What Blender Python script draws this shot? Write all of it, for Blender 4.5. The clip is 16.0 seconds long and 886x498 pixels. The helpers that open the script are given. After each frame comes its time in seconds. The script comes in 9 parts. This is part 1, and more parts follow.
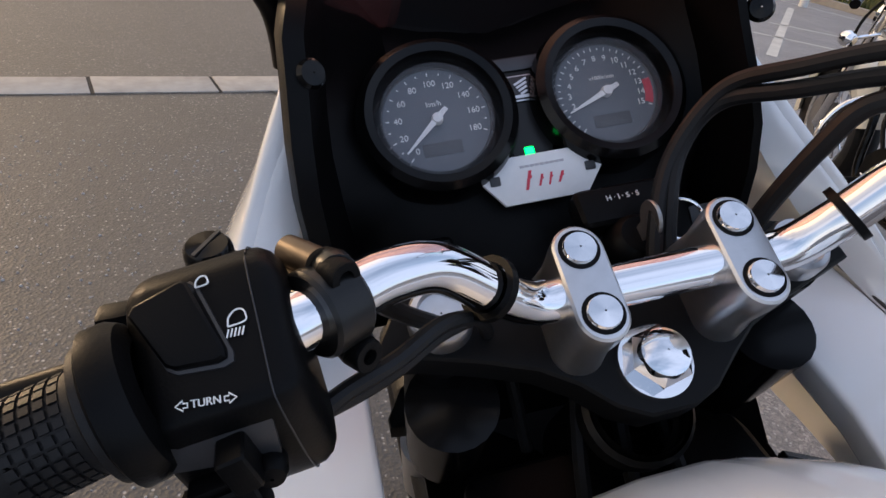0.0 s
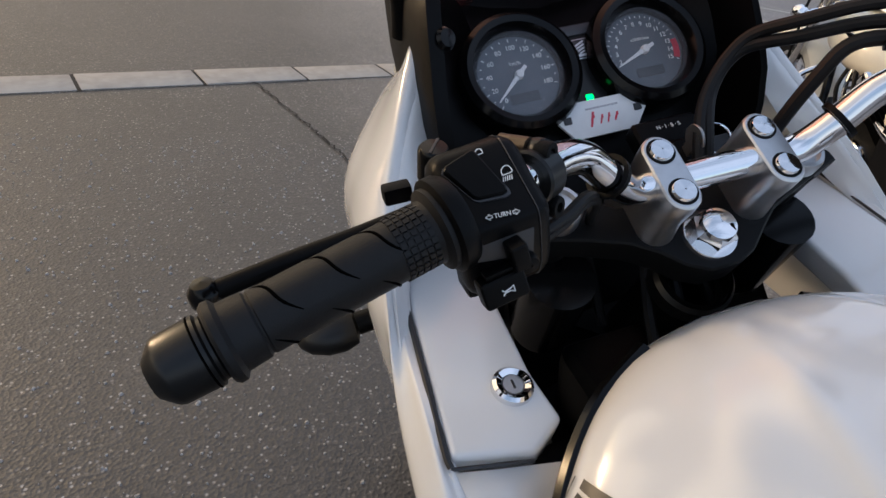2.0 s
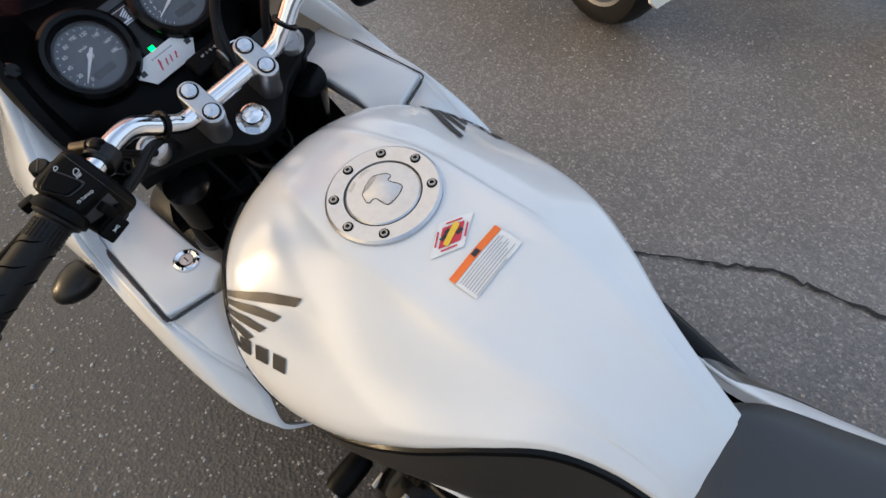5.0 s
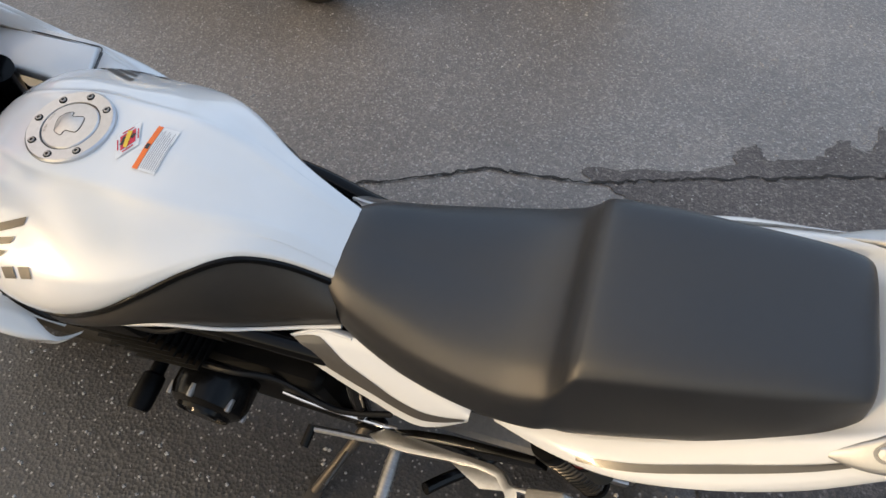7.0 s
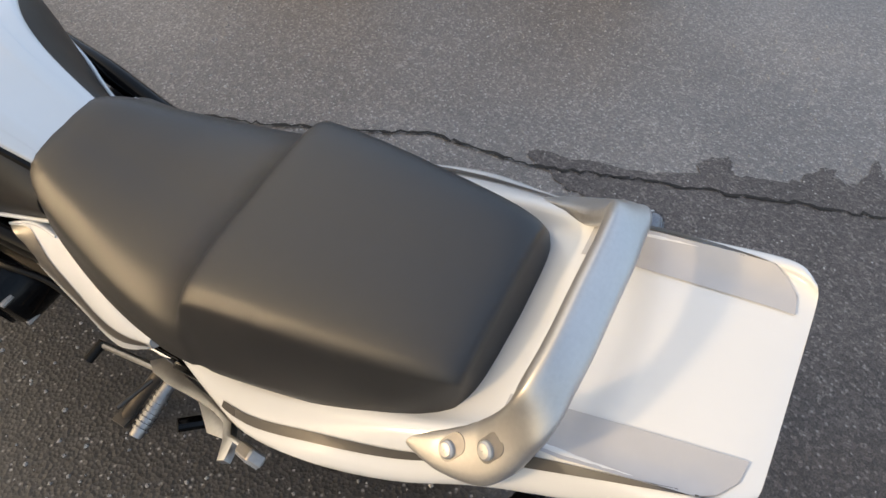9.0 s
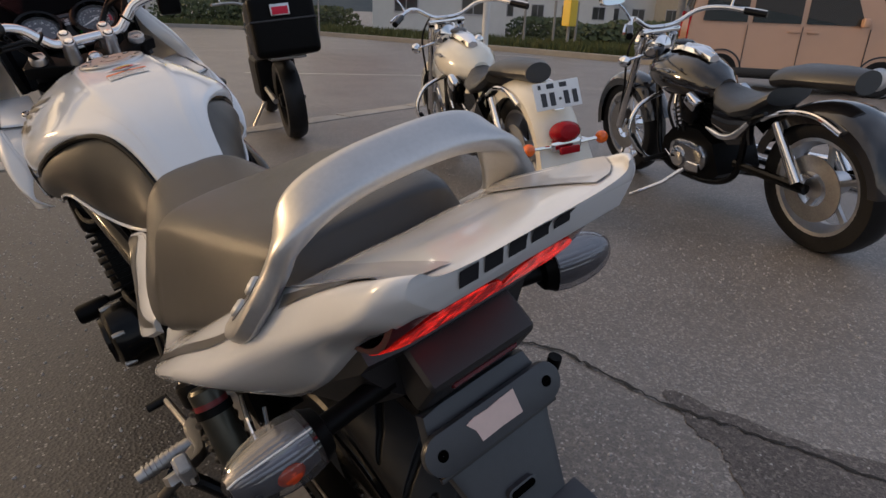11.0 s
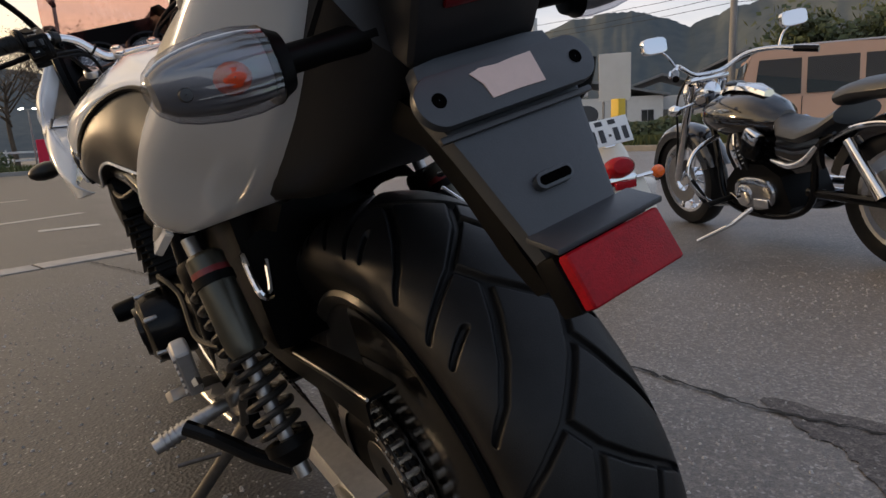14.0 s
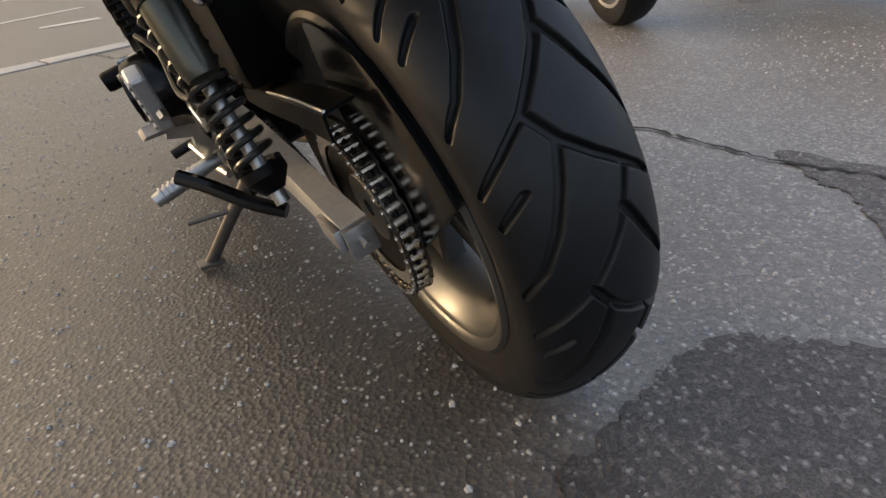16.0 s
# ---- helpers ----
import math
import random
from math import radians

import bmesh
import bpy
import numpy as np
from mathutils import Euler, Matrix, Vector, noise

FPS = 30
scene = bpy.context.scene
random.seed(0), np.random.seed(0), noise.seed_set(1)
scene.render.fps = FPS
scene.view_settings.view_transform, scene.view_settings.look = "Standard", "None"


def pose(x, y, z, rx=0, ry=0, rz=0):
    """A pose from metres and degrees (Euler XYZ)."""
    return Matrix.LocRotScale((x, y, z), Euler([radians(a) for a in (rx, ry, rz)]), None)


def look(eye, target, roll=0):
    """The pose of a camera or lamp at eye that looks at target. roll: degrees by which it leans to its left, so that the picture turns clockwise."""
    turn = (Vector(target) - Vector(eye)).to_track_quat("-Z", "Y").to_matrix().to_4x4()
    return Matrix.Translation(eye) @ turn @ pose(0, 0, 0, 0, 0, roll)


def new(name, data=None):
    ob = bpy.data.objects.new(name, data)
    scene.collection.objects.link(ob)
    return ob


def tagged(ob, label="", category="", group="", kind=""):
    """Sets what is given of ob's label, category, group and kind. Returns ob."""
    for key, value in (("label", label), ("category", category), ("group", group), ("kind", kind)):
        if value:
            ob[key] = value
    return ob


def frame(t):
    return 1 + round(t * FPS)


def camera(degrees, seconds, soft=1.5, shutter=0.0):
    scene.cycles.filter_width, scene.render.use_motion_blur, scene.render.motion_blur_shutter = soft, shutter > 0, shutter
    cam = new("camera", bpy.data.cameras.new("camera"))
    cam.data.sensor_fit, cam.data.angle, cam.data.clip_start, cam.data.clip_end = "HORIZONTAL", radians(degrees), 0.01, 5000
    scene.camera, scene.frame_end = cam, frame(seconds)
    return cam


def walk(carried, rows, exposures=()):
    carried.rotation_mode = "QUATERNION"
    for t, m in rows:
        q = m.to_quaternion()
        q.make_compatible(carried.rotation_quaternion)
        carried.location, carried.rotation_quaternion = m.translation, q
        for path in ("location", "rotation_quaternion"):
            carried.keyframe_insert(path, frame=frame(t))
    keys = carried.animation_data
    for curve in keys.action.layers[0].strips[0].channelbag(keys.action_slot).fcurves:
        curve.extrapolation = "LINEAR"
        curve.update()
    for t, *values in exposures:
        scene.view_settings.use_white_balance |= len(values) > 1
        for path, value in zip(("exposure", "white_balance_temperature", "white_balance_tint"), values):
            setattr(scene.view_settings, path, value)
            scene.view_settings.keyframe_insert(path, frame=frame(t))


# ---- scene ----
cam = camera(72.7, 16.0)

# The motorcycle leans on its side stand; BIKE takes its upright frame (x right, y ahead, rear axle near y = 0) into the world.
BIKE = pose(0, 0, 0, 0, -14.38, 0)

# seconds, place and turn (degrees) in the motorcycle's own frame
PATH = [
    (0, -0.1391, 0.8635, 1.1237, 54.760, 4.101, -13.501),
    (0.5, -0.1875, 0.8546, 1.1298, 54.686, 3.921, -12.914),
    (1, -0.2356, 0.8304, 1.1424, 54.528, 3.936, -13.460),
    (1.5, -0.2639, 0.7944, 1.1523, 54.303, 3.898, -14.891),
    (2, -0.2707, 0.7678, 1.1564, 53.451, 4.710, -17.727),
    (2.5, -0.2775, 0.7361, 1.1643, 51.866, 6.084, -21.888),
    (3, -0.2399, 0.6858, 1.1858, 48.987, 8.101, -27.134),
    (3.5, -0.1944, 0.6085, 1.2145, 44.946, 10.130, -32.710),
    (4, -0.1738, 0.5596, 1.2460, 40.206, 11.501, -38.148),
    (4.2, -0.1606, 0.5425, 1.2673, 38.199, 11.914, -40.255),
    (6.3, -0.2832, 0.3532, 1.4422, 29.830, 7.083, -65.554),
    (6.5, -0.2934, 0.3148, 1.4515, 29.654, 6.526, -67.747),
    (7, -0.3291, 0.1601, 1.4599, 29.240, 5.515, -72.127),
    (7.5, -0.3453, 0.0189, 1.4618, 28.377, 4.569, -74.184),
    (8, -0.3010, -0.0626, 1.4099, 27.817, 3.940, -73.023),
    (8.5, -0.2217, -0.1332, 1.3514, 27.877, 4.069, -68.443),
    (9, -0.1808, -0.2117, 1.3043, 29.095, 4.607, -60.882),
    (9.2, -0.1752, -0.2702, 1.2925, 30.019, 5.130, -57.725),
    (11.3, -0.2068, -0.5252, 0.9876, 66.139, 9.814, -35.243),
    (11.5, -0.2223, -0.5221, 0.9296, 70.135, 10.385, -33.977),
    (12, -0.2286, -0.5382, 0.8613, 77.573, 12.827, -31.983),
    (12.5, -0.2057, -0.5609, 0.8192, 80.397, 14.319, -31.008),
    (13, -0.2141, -0.5622, 0.8089, 80.037, 15.087, -31.585),
    (13.5, -0.2210, -0.5516, 0.7859, 76.135, 15.297, -32.154),
    (14, -0.2261, -0.5388, 0.7599, 71.491, 15.032, -33.234),
    (14.5, -0.2321, -0.5364, 0.7254, 66.732, 14.544, -33.775),
    (15, -0.2365, -0.5316, 0.6888, 62.189, 14.805, -33.961),
    (15.5, -0.2359, -0.5406, 0.6745, 57.495, 16.324, -33.386),
    (16, -0.2022, -0.5666, 0.6645, 52.658, 18.059, -31.776),
]
walk(cam, [(t, BIKE @ pose(x, y, z, rx, ry, rz)) for t, x, y, z, rx, ry, rz in PATH],
     [(0, 1.1, 5900, 14), (1.2, 1.0, 5800, 11), (2.5, 0.9, 5750, 9), (3.5, 1.0, 5800, 7), (4.2, 1.05, 5800, 7), (6.3, 1.15, 5800, 6), (7.6, 1.12, 5800, 6), (9.2, 1.18, 5850, 7), (11.3, 0.35, 6300, 15), (12, 0.22, 6500, 17), (13, 0.24, 6500, 18), (14, 0.55, 6150, 12), (15, 0.97, 5900, 6), (16, 1.42, 6050, 8)])

# ---- sky and sun ----
SUN_AZ, SUN_EL = -42.0, 6.5          # degrees from +y towards +x, and above the horizon
world = bpy.data.worlds.new("dusk_sky")
scene.world = world
world.use_nodes = True
wn, wl = world.node_tree.nodes, world.node_tree.links
wn.clear()
sky = wn.new("ShaderNodeTexSky")
sky.sky_type, sky.sun_disc = "NISHITA", False
sky.sun_elevation, sky.sun_rotation = radians(SUN_EL), radians(SUN_AZ)
sky.air_density, sky.dust_density, sky.ozone_density = 1.0, 1.2, 1.8
bg = wn.new("ShaderNodeBackground")
bg.inputs["Strength"].default_value = 0.15
wout = wn.new("ShaderNodeOutputWorld")
# thin cloud over the clear sky: warm towards the sun, grey-blue away from it
def node(kind, op=None, **values):
    nd = wn.new(kind)
    if op:
        nd.operation = op
    for key, v in values.items():
        nd.inputs[int(key[1:])].default_value = v
    return nd


co = wn.new("ShaderNodeTexCoord")
sep = wn.new("ShaderNodeSeparateXYZ")
wl.new(co.outputs["Generated"], sep.inputs[0])
zz = node("ShaderNodeMath", "ADD", i1=0.22)
wl.new(sep.outputs["Z"], zz.inputs[0])
zm = node("ShaderNodeMath", "MAXIMUM", i1=0.05)
wl.new(zz.outputs[0], zm.inputs[0])
flat = node("ShaderNodeVectorMath", "DIVIDE")
wl.new(co.outputs["Generated"], flat.inputs[0])
comb = wn.new("ShaderNodeCombineXYZ")
for k in range(3):
    wl.new(zm.outputs[0], comb.inputs[k])
wl.new(comb.outputs[0], flat.inputs[1])
cloud = wn.new("ShaderNodeTexNoise")
cloud.inputs["Scale"].default_value, cloud.inputs["Detail"].default_value, cloud.inputs["Roughness"].default_value = 1.1, 6, 0.55
stretch = node("ShaderNodeVectorMath", "MULTIPLY", i1=(0.55, 1.3, 0.4))
wl.new(flat.outputs[0], stretch.inputs[0])
wl.new(stretch.outputs[0], cloud.inputs["Vector"])
mask = wn.new("ShaderNodeMapRange")
mask.inputs["From Min"].default_value, mask.inputs["From Max"].default_value = 0.40, 0.60
mask.inputs["To Min"].default_value, mask.inputs["To Max"].default_value = 0.35, 0.95
wl.new(cloud.outputs["Fac"], mask.inputs["Value"])
dot = node("ShaderNodeVectorMath", "DOT_PRODUCT", i1=(math.sin(radians(SUN_AZ)), math.cos(radians(SUN_AZ)), 0.12))
wl.new(co.outputs["Generated"], dot.inputs[0])
warm = wn.new("ShaderNodeMapRange")
warm.inputs["From Min"].default_value, warm.inputs["From Max"].default_value = 0.15, 0.97
wl.new(dot.outputs["Value"], warm.inputs["Value"])
tint = wn.new("ShaderNodeMix")
tint.data_type = "RGBA"
tint.inputs["A"].default_value, tint.inputs["B"].default_value = (2.7, 3.0, 3.6, 1), (8.8, 6.1, 3.1, 1)
wl.new(warm.outputs[0], tint.inputs["Factor"])
blend = wn.new("ShaderNodeMix")
blend.data_type = "RGBA"
wl.new(mask.outputs[0], blend.inputs["Factor"])
wl.new(sky.outputs[0], blend.inputs["A"])
wl.new(tint.outputs["Result"], blend.inputs["B"])
low = wn.new("ShaderNodeMapRange")
low.inputs["From Min"].default_value, low.inputs["From Max"].default_value = 0.02, 0.42
low.inputs["To Min"].default_value, low.inputs["To Max"].default_value = 1.0, 0.0
wl.new(sep.outputs["Z"], low.inputs["Value"])
haze = wn.new("ShaderNodeMix")
haze.data_type = "RGBA"
haze.inputs["A"].default_value, haze.inputs["B"].default_value = (5.0, 4.42, 3.75, 1), (8.8, 6.2, 3.3, 1)
wl.new(warm.outputs[0], haze.inputs["Factor"])
veil = wn.new("ShaderNodeMix")
veil.data_type = "RGBA"
patchy = node("ShaderNodeMath", "MULTIPLY")
wl.new(low.outputs[0], patchy.inputs[0])
wl.new(mask.outputs[0], patchy.inputs[1])
east = wn.new("ShaderNodeMapRange")
east.inputs["From Min"].default_value, east.inputs["From Max"].default_value = -0.85, -0.30
wl.new(dot.outputs["Value"], east.inputs["Value"])
faded = node("ShaderNodeMath", "MULTIPLY")
wl.new(patchy.outputs[0], faded.inputs[0])
wl.new(east.outputs[0], faded.inputs[1])
wl.new(faded.outputs[0], veil.inputs["Factor"])
wl.new(blend.outputs["Result"], veil.inputs["A"])
wl.new(haze.outputs["Result"], veil.inputs["B"])
wl.new(veil.outputs["Result"], bg.inputs[0])
wl.new(bg.outputs[0], wout.inputs[0])
sun = new("sun", bpy.data.lights.new("sun", "SUN"))
sun.data.energy, sun.data.angle, sun.data.color = 2.7, radians(8), (1.0, 0.66, 0.34)
az, el = radians(SUN_AZ), radians(SUN_EL)
sun.matrix_world = look((0, 0, 10), (-math.sin(az) * math.cos(el) * 10, -math.cos(az) * math.cos(el) * 10, 10 - math.sin(el) * 10))

# ---- tools ----
from mathutils.bvhtree import BVHTree

def mat(name, color, rough=0.5, metal=0.0, vary=0.12, scale=40.0, bump=0.0, bump_scale=300.0, coat=0.0, color2=None, rough_vary=0.1, spec=0.5, fine=None):
    """A principled material whose colour and gloss vary at two scales."""
    m = bpy.data.materials.new(name)
    m.use_nodes = True
    n, l = m.node_tree.nodes, m.node_tree.links
    b = n["Principled BSDF"]
    co = n.new("ShaderNodeTexCoord")
    big, small = n.new("ShaderNodeTexNoise"), n.new("ShaderNodeTexNoise")
    big.inputs["Scale"].default_value, big.inputs["Detail"].default_value = scale * 0.12, 4
    small.inputs["Scale"].default_value, small.inputs["Detail"].default_value = scale, 3
    l.new(co.outputs["Object"], big.inputs["Vector"])
    l.new(co.outputs["Object"], small.inputs["Vector"])
    add = n.new("ShaderNodeMath")
    add.operation = "ADD"
    l.new(big.outputs["Fac"], add.inputs[0])
    l.new(small.outputs["Fac"], add.inputs[1])
    ramp = n.new("ShaderNodeMapRange")
    ramp.inputs["From Min"].default_value, ramp.inputs["From Max"].default_value = 0.6, 1.4
    l.new(add.outputs[0], ramp.inputs["Value"])
    mix = n.new("ShaderNodeMix")
    mix.data_type = "RGBA"
    c2 = color2 or tuple(min(1.0, c * (1 + vary)) for c in color)
    c1 = color if color2 else tuple(c * (1 - vary) for c in color)
    mix.inputs["A"].default_value, mix.inputs["B"].default_value = (*c1, 1), (*c2, 1)
    l.new(ramp.outputs[0], mix.inputs["Factor"])
    l.new(mix.outputs["Result"], b.inputs["Base Color"])
    rr = n.new("ShaderNodeMapRange")
    rr.inputs["To Min"].default_value, rr.inputs["To Max"].default_value = max(0.02, rough - rough_vary * rough), min(1, rough + rough_vary * rough)
    l.new(big.outputs["Fac"], rr.inputs["Value"])
    l.new(rr.outputs[0], b.inputs["Roughness"])
    b.inputs["Metallic"].default_value = metal
    b.inputs["Coat Weight"].default_value = coat
    b.inputs["Coat Roughness"].default_value = 0.05
    b.inputs["Specular IOR Level"].default_value = spec
    if bump:
        bn, bu = n.new("ShaderNodeTexNoise"), n.new("ShaderNodeBump")
        bn.inputs["Scale"].default_value, bn.inputs["Detail"].default_value = bump_scale, 3
        bu.inputs["Strength"].default_value, bu.inputs["Distance"].default_value = bump, 0.002
        l.new(co.outputs["Object"], bn.inputs["Vector"])
        l.new(bn.outputs["Fac"], bu.inputs["Height"])
        l.new(bu.outputs[0], b.inputs["Normal"])
    return m


def thing(name, label, category, m=None, group="", kind=""):
    """An Empty that carries the parts of one thing."""
    e = new(name)
    e.empty_display_size = 0.1
    if m is not None:
        e.matrix_basis = m
    return tagged(e, label, category, group, kind)


def part(name, bm, material, parent=None, label="", smooth=35.0, m=None):
    """Links a bmesh as one mesh object under a thing or a part."""
    me = bpy.data.meshes.new(name)
    bmesh.ops.recalc_face_normals(bm, faces=bm.faces[:])
    if smooth:
        for f in bm.faces:
            f.smooth = True
        for e in bm.edges:
            if len(e.link_faces) == 2 and e.calc_face_angle(0.0) > radians(smooth):
                e.smooth = False
    bm.to_mesh(me)
    bm.free()
    for one in material if isinstance(material, (list, tuple)) else [material]:
        me.materials.append(one)
    ob = new(name, me)
    if m is not None:
        ob.matrix_basis = m
    if parent is not None:
        ob.parent = parent
    return tagged(ob, label)


def catmull(points, per=8, closed=False):
    """A smooth line through the points."""
    p = [Vector(q) for q in points]
    n, out = len(p), []
    for i in range(n if closed else n - 1):
        a, b, c, d = (p[(i + k) % n] if closed else p[min(max(i + k, 0), n - 1)] for k in (-1, 0, 1, 2))
        for j in range(per):
            t = j / per
            out.append(0.5 * (2 * b + (c - a) * t + (2 * a - 5 * b + 4 * c - d) * t * t + (3 * b - a - 3 * c + d) * t ** 3))
    if not closed:
        out.append(p[-1])
    return out


def skin(rings, closed=True, caps=True, bm=None):
    """A skin over rings of equal length."""
    bm = bm or bmesh.new()
    rows = [[bm.verts.new(v) for v in r] for r in rings]
    n = len(rows[0])
    for a, b in zip(rows, rows[1:]):
        for i in range(n if closed else n - 1):
            j = (i + 1) % n
            try:
                bm.faces.new((a[i], a[j], b[j], b[i]))
            except ValueError:
                pass
    if caps and closed:
        bm.faces.new(rows[0][::-1])
        bm.faces.new(rows[-1])
    return bm


def tube(points, radius, sides=12, per=8, smooth=True, bm=None, caps=True, flat=1.0):
    """A round bar along a smooth line; radius may be a list, one for each given point."""
    pts = catmull(points, per) if smooth and len(points) > 2 else [Vector(p) for p in points]
    rad = [radius] * len(pts)
    if isinstance(radius, (list, tuple)):
        rad = [float(np.interp(i / (len(pts) - 1) * (len(radius) - 1), range(len(radius)), radius)) for i in range(len(pts))]
    rings, side = [], None
    for i, p in enumerate(pts):
        d = (pts[min(i + 1, len(pts) - 1)] - pts[max(i - 1, 0)]).normalized()
        if side is None:
            side = d.orthogonal().normalized()
        side = (side - d * side.dot(d)).normalized()
        up = d.cross(side)
        rings.append([p + rad[i] * (math.cos(a) * side + flat * math.sin(a) * up) for a in (2 * math.pi * k / sides for k in range(sides))])
    return skin(rings, True, caps, bm)


def lathe(profile, m=None, sides=48, bm=None, closed=False, caps=False):
    """Turns a profile of (radius, height) round the z axis of m."""
    m = m or Matrix()
    prof = list(profile) + ([profile[0]] if closed else [])
    rings = [[m @ Vector((r * math.cos(a), r * math.sin(a), h)) for a in (2 * math.pi * k / sides for k in range(sides))] for r, h in prof]
    bm = skin(rings, True, caps, bm)
    bmesh.ops.remove_doubles(bm, verts=bm.verts[:], dist=1e-6)
    return bm


def block(size, m=None, bevel=0.0, seg=2, bm=None):
    """A box round the origin of m, its edges rounded."""
    b2 = bmesh.new()
    bmesh.ops.create_cube(b2, size=1.0)
    bmesh.ops.scale(b2, vec=Vector(size), verts=b2.verts[:])
    if bevel:
        bmesh.ops.bevel(b2, geom=b2.edges[:], offset=bevel, segments=seg, affect="EDGES", profile=0.6)
    if m is not None:
        bmesh.ops.transform(b2, matrix=m, verts=b2.verts[:])
    return join(bm, b2)


def join(bm, b2):
    """Adds b2 to bm and frees it."""
    if bm is None:
        return b2
    me = bpy.data.meshes.new("tmp")
    b2.to_mesh(me)
    b2.free()
    bm.from_mesh(me)
    bpy.data.meshes.remove(me)
    return bm


def plate(outline, thick, m=None, bevel=0.0, seg=2, bm=None):
    """A flat outline in x, y, raised by thick along z of m, with rounded rims."""
    b2 = bmesh.new()
    f = b2.faces.new([b2.verts.new((x, y, 0)) for x, y in outline])
    g = bmesh.ops.extrude_face_region(b2, geom=[f])
    bmesh.ops.translate(b2, vec=(0, 0, thick), verts=[v for v in g["geom"] if isinstance(v, bmesh.types.BMVert)])
    bmesh.ops.recalc_face_normals(b2, faces=b2.faces[:])
    if bevel:
        top = [e for e in b2.edges if all(abs(v.co.z - thick) < 1e-6 for v in e.verts)]
        bmesh.ops.bevel(b2, geom=top, offset=bevel, segments=seg, affect="EDGES", profile=0.6)
    if m is not None:
        bmesh.ops.transform(b2, matrix=m, verts=b2.verts[:])
    return join(bm, b2)


def frame_m(o, z, x=(1, 0, 0)):
    """A matrix at o with its z axis along z and its x axis near x."""
    z = Vector(z).normalized()
    x = Vector(x)
    x = (x - z * x.dot(z)).normalized()
    y = z.cross(x)
    return Matrix(((x.x, y.x, z.x, o[0]), (x.y, y.y, z.y, o[1]), (x.z, y.z, z.z, o[2]), (0, 0, 0, 1)))


def mirror(points):
    """A right half in order, and its left half after it."""
    return [Vector(p) for p in points] + [Vector((-p[0], p[1], p[2])) for p in reversed(points)]


def lay(outline, m, tree, lift=0.0015, cut=0.006):
    """A thin sheet whose outline (in x, y of m) is dropped along m's -z on to a body."""
    b2 = bmesh.new()
    b2.faces.new([b2.verts.new((x, y, 0)) for x, y in outline])
    for axis in (0, 1):
        lo, hi = min(p[axis] for p in outline), max(p[axis] for p in outline)
        v = lo + cut
        while v < hi - 1e-5:
            co, no = [0, 0, 0], [0, 0, 0]
            co[axis], no[axis] = v, 1
            bmesh.ops.bisect_plane(b2, geom=b2.verts[:] + b2.edges[:] + b2.faces[:], plane_co=co, plane_no=no)
            v += cut
    n = (m.to_3x3() @ Vector((0, 0, 1))).normalized()
    for v in b2.verts:
        w = m @ v.co
        hit, normal, _, _ = tree.ray_cast(w + n * 0.1, -n)
        v.co = hit + (normal if normal.dot(n) > 0 else -normal) * lift if hit else w
    return b2


def tree_of(ob):
    bm = bmesh.new()
    bm.from_mesh(ob.data)
    t = BVHTree.FromBMesh(bm)
    bm.free()
    return t

# ---- materials ----
HOUSING = mat("tail_black_plastic", (0.0105, 0.0102, 0.0112), 0.42, vary=0.15, scale=120, bump=0.08, bump_scale=900, spec=0.5)
COVER = mat("satin_side_cover", (0.024, 0.022, 0.020), 0.40, vary=0.12, scale=90, bump=0.05, bump_scale=1200, spec=0.5)
WHITE = mat("pearl_white_paint", (0.68, 0.69, 0.70), 0.20, vary=0.02, scale=25, coat=0.7, rough_vary=0.2)
CREAM = mat("cream_white_paint", (0.72, 0.68, 0.58), 0.25, vary=0.03, scale=25, coat=0.5)
GREYSTRIPE = mat("grey_stripe_paint", (0.42, 0.42, 0.44), 0.25, vary=0.04, scale=60, coat=0.6)
DARKSTRIPE = mat("dark_stripe_paint", (0.07, 0.065, 0.06), 0.28, vary=0.1, scale=60, coat=0.4)
BLACK = mat("black_plastic", (0.0022, 0.0022, 0.0024), 0.40, vary=0.25, scale=120, bump=0.08, bump_scale=900, spec=0.09)
GLOSSBLACK = mat("gloss_black", (0.0026, 0.0026, 0.0028), 0.18, vary=0.2, scale=80, coat=0.04, spec=0.18)
RUBBER = mat("rubber", (0.007, 0.007, 0.0075), 0.5, vary=0.25, scale=150, bump=0.12, bump_scale=1200, spec=0.22)
TYRE = mat("tyre_rubber", (0.008, 0.008, 0.0085), 0.44, vary=0.35, scale=60, bump=0.15, bump_scale=700, rough_vary=0.4, spec=0.24)
CHROME = mat("chrome", (0.78, 0.78, 0.79), 0.07, 1.0, vary=0.03, scale=80, rough_vary=0.5)
ALU = mat("brushed_aluminium", (0.56, 0.56, 0.57), 0.34, 1.0, vary=0.08, scale=160, bump=0.05, bump_scale=600, rough_vary=0.3)
SILVER = mat("silver_paint", (0.5, 0.5, 0.5), 0.36, 0.75, vary=0.06, scale=300, bump=0.03, bump_scale=1500)
STANDSTEEL = mat("dark_stand_steel", (0.10, 0.09, 0.08), 0.4, 0.6, vary=0.25, scale=90)
BRONZE = mat("worn_bronze_black", (0.10, 0.075, 0.05), 0.35, 0.7, vary=0.3, scale=120)
BOWL = mat("signal_bowl", (0.22, 0.22, 0.23), 0.3, 0.7, vary=0.1, scale=120)
STEEL = mat("steel", (0.36, 0.35, 0.34), 0.38, 0.9, vary=0.2, scale=120, rough_vary=0.3)
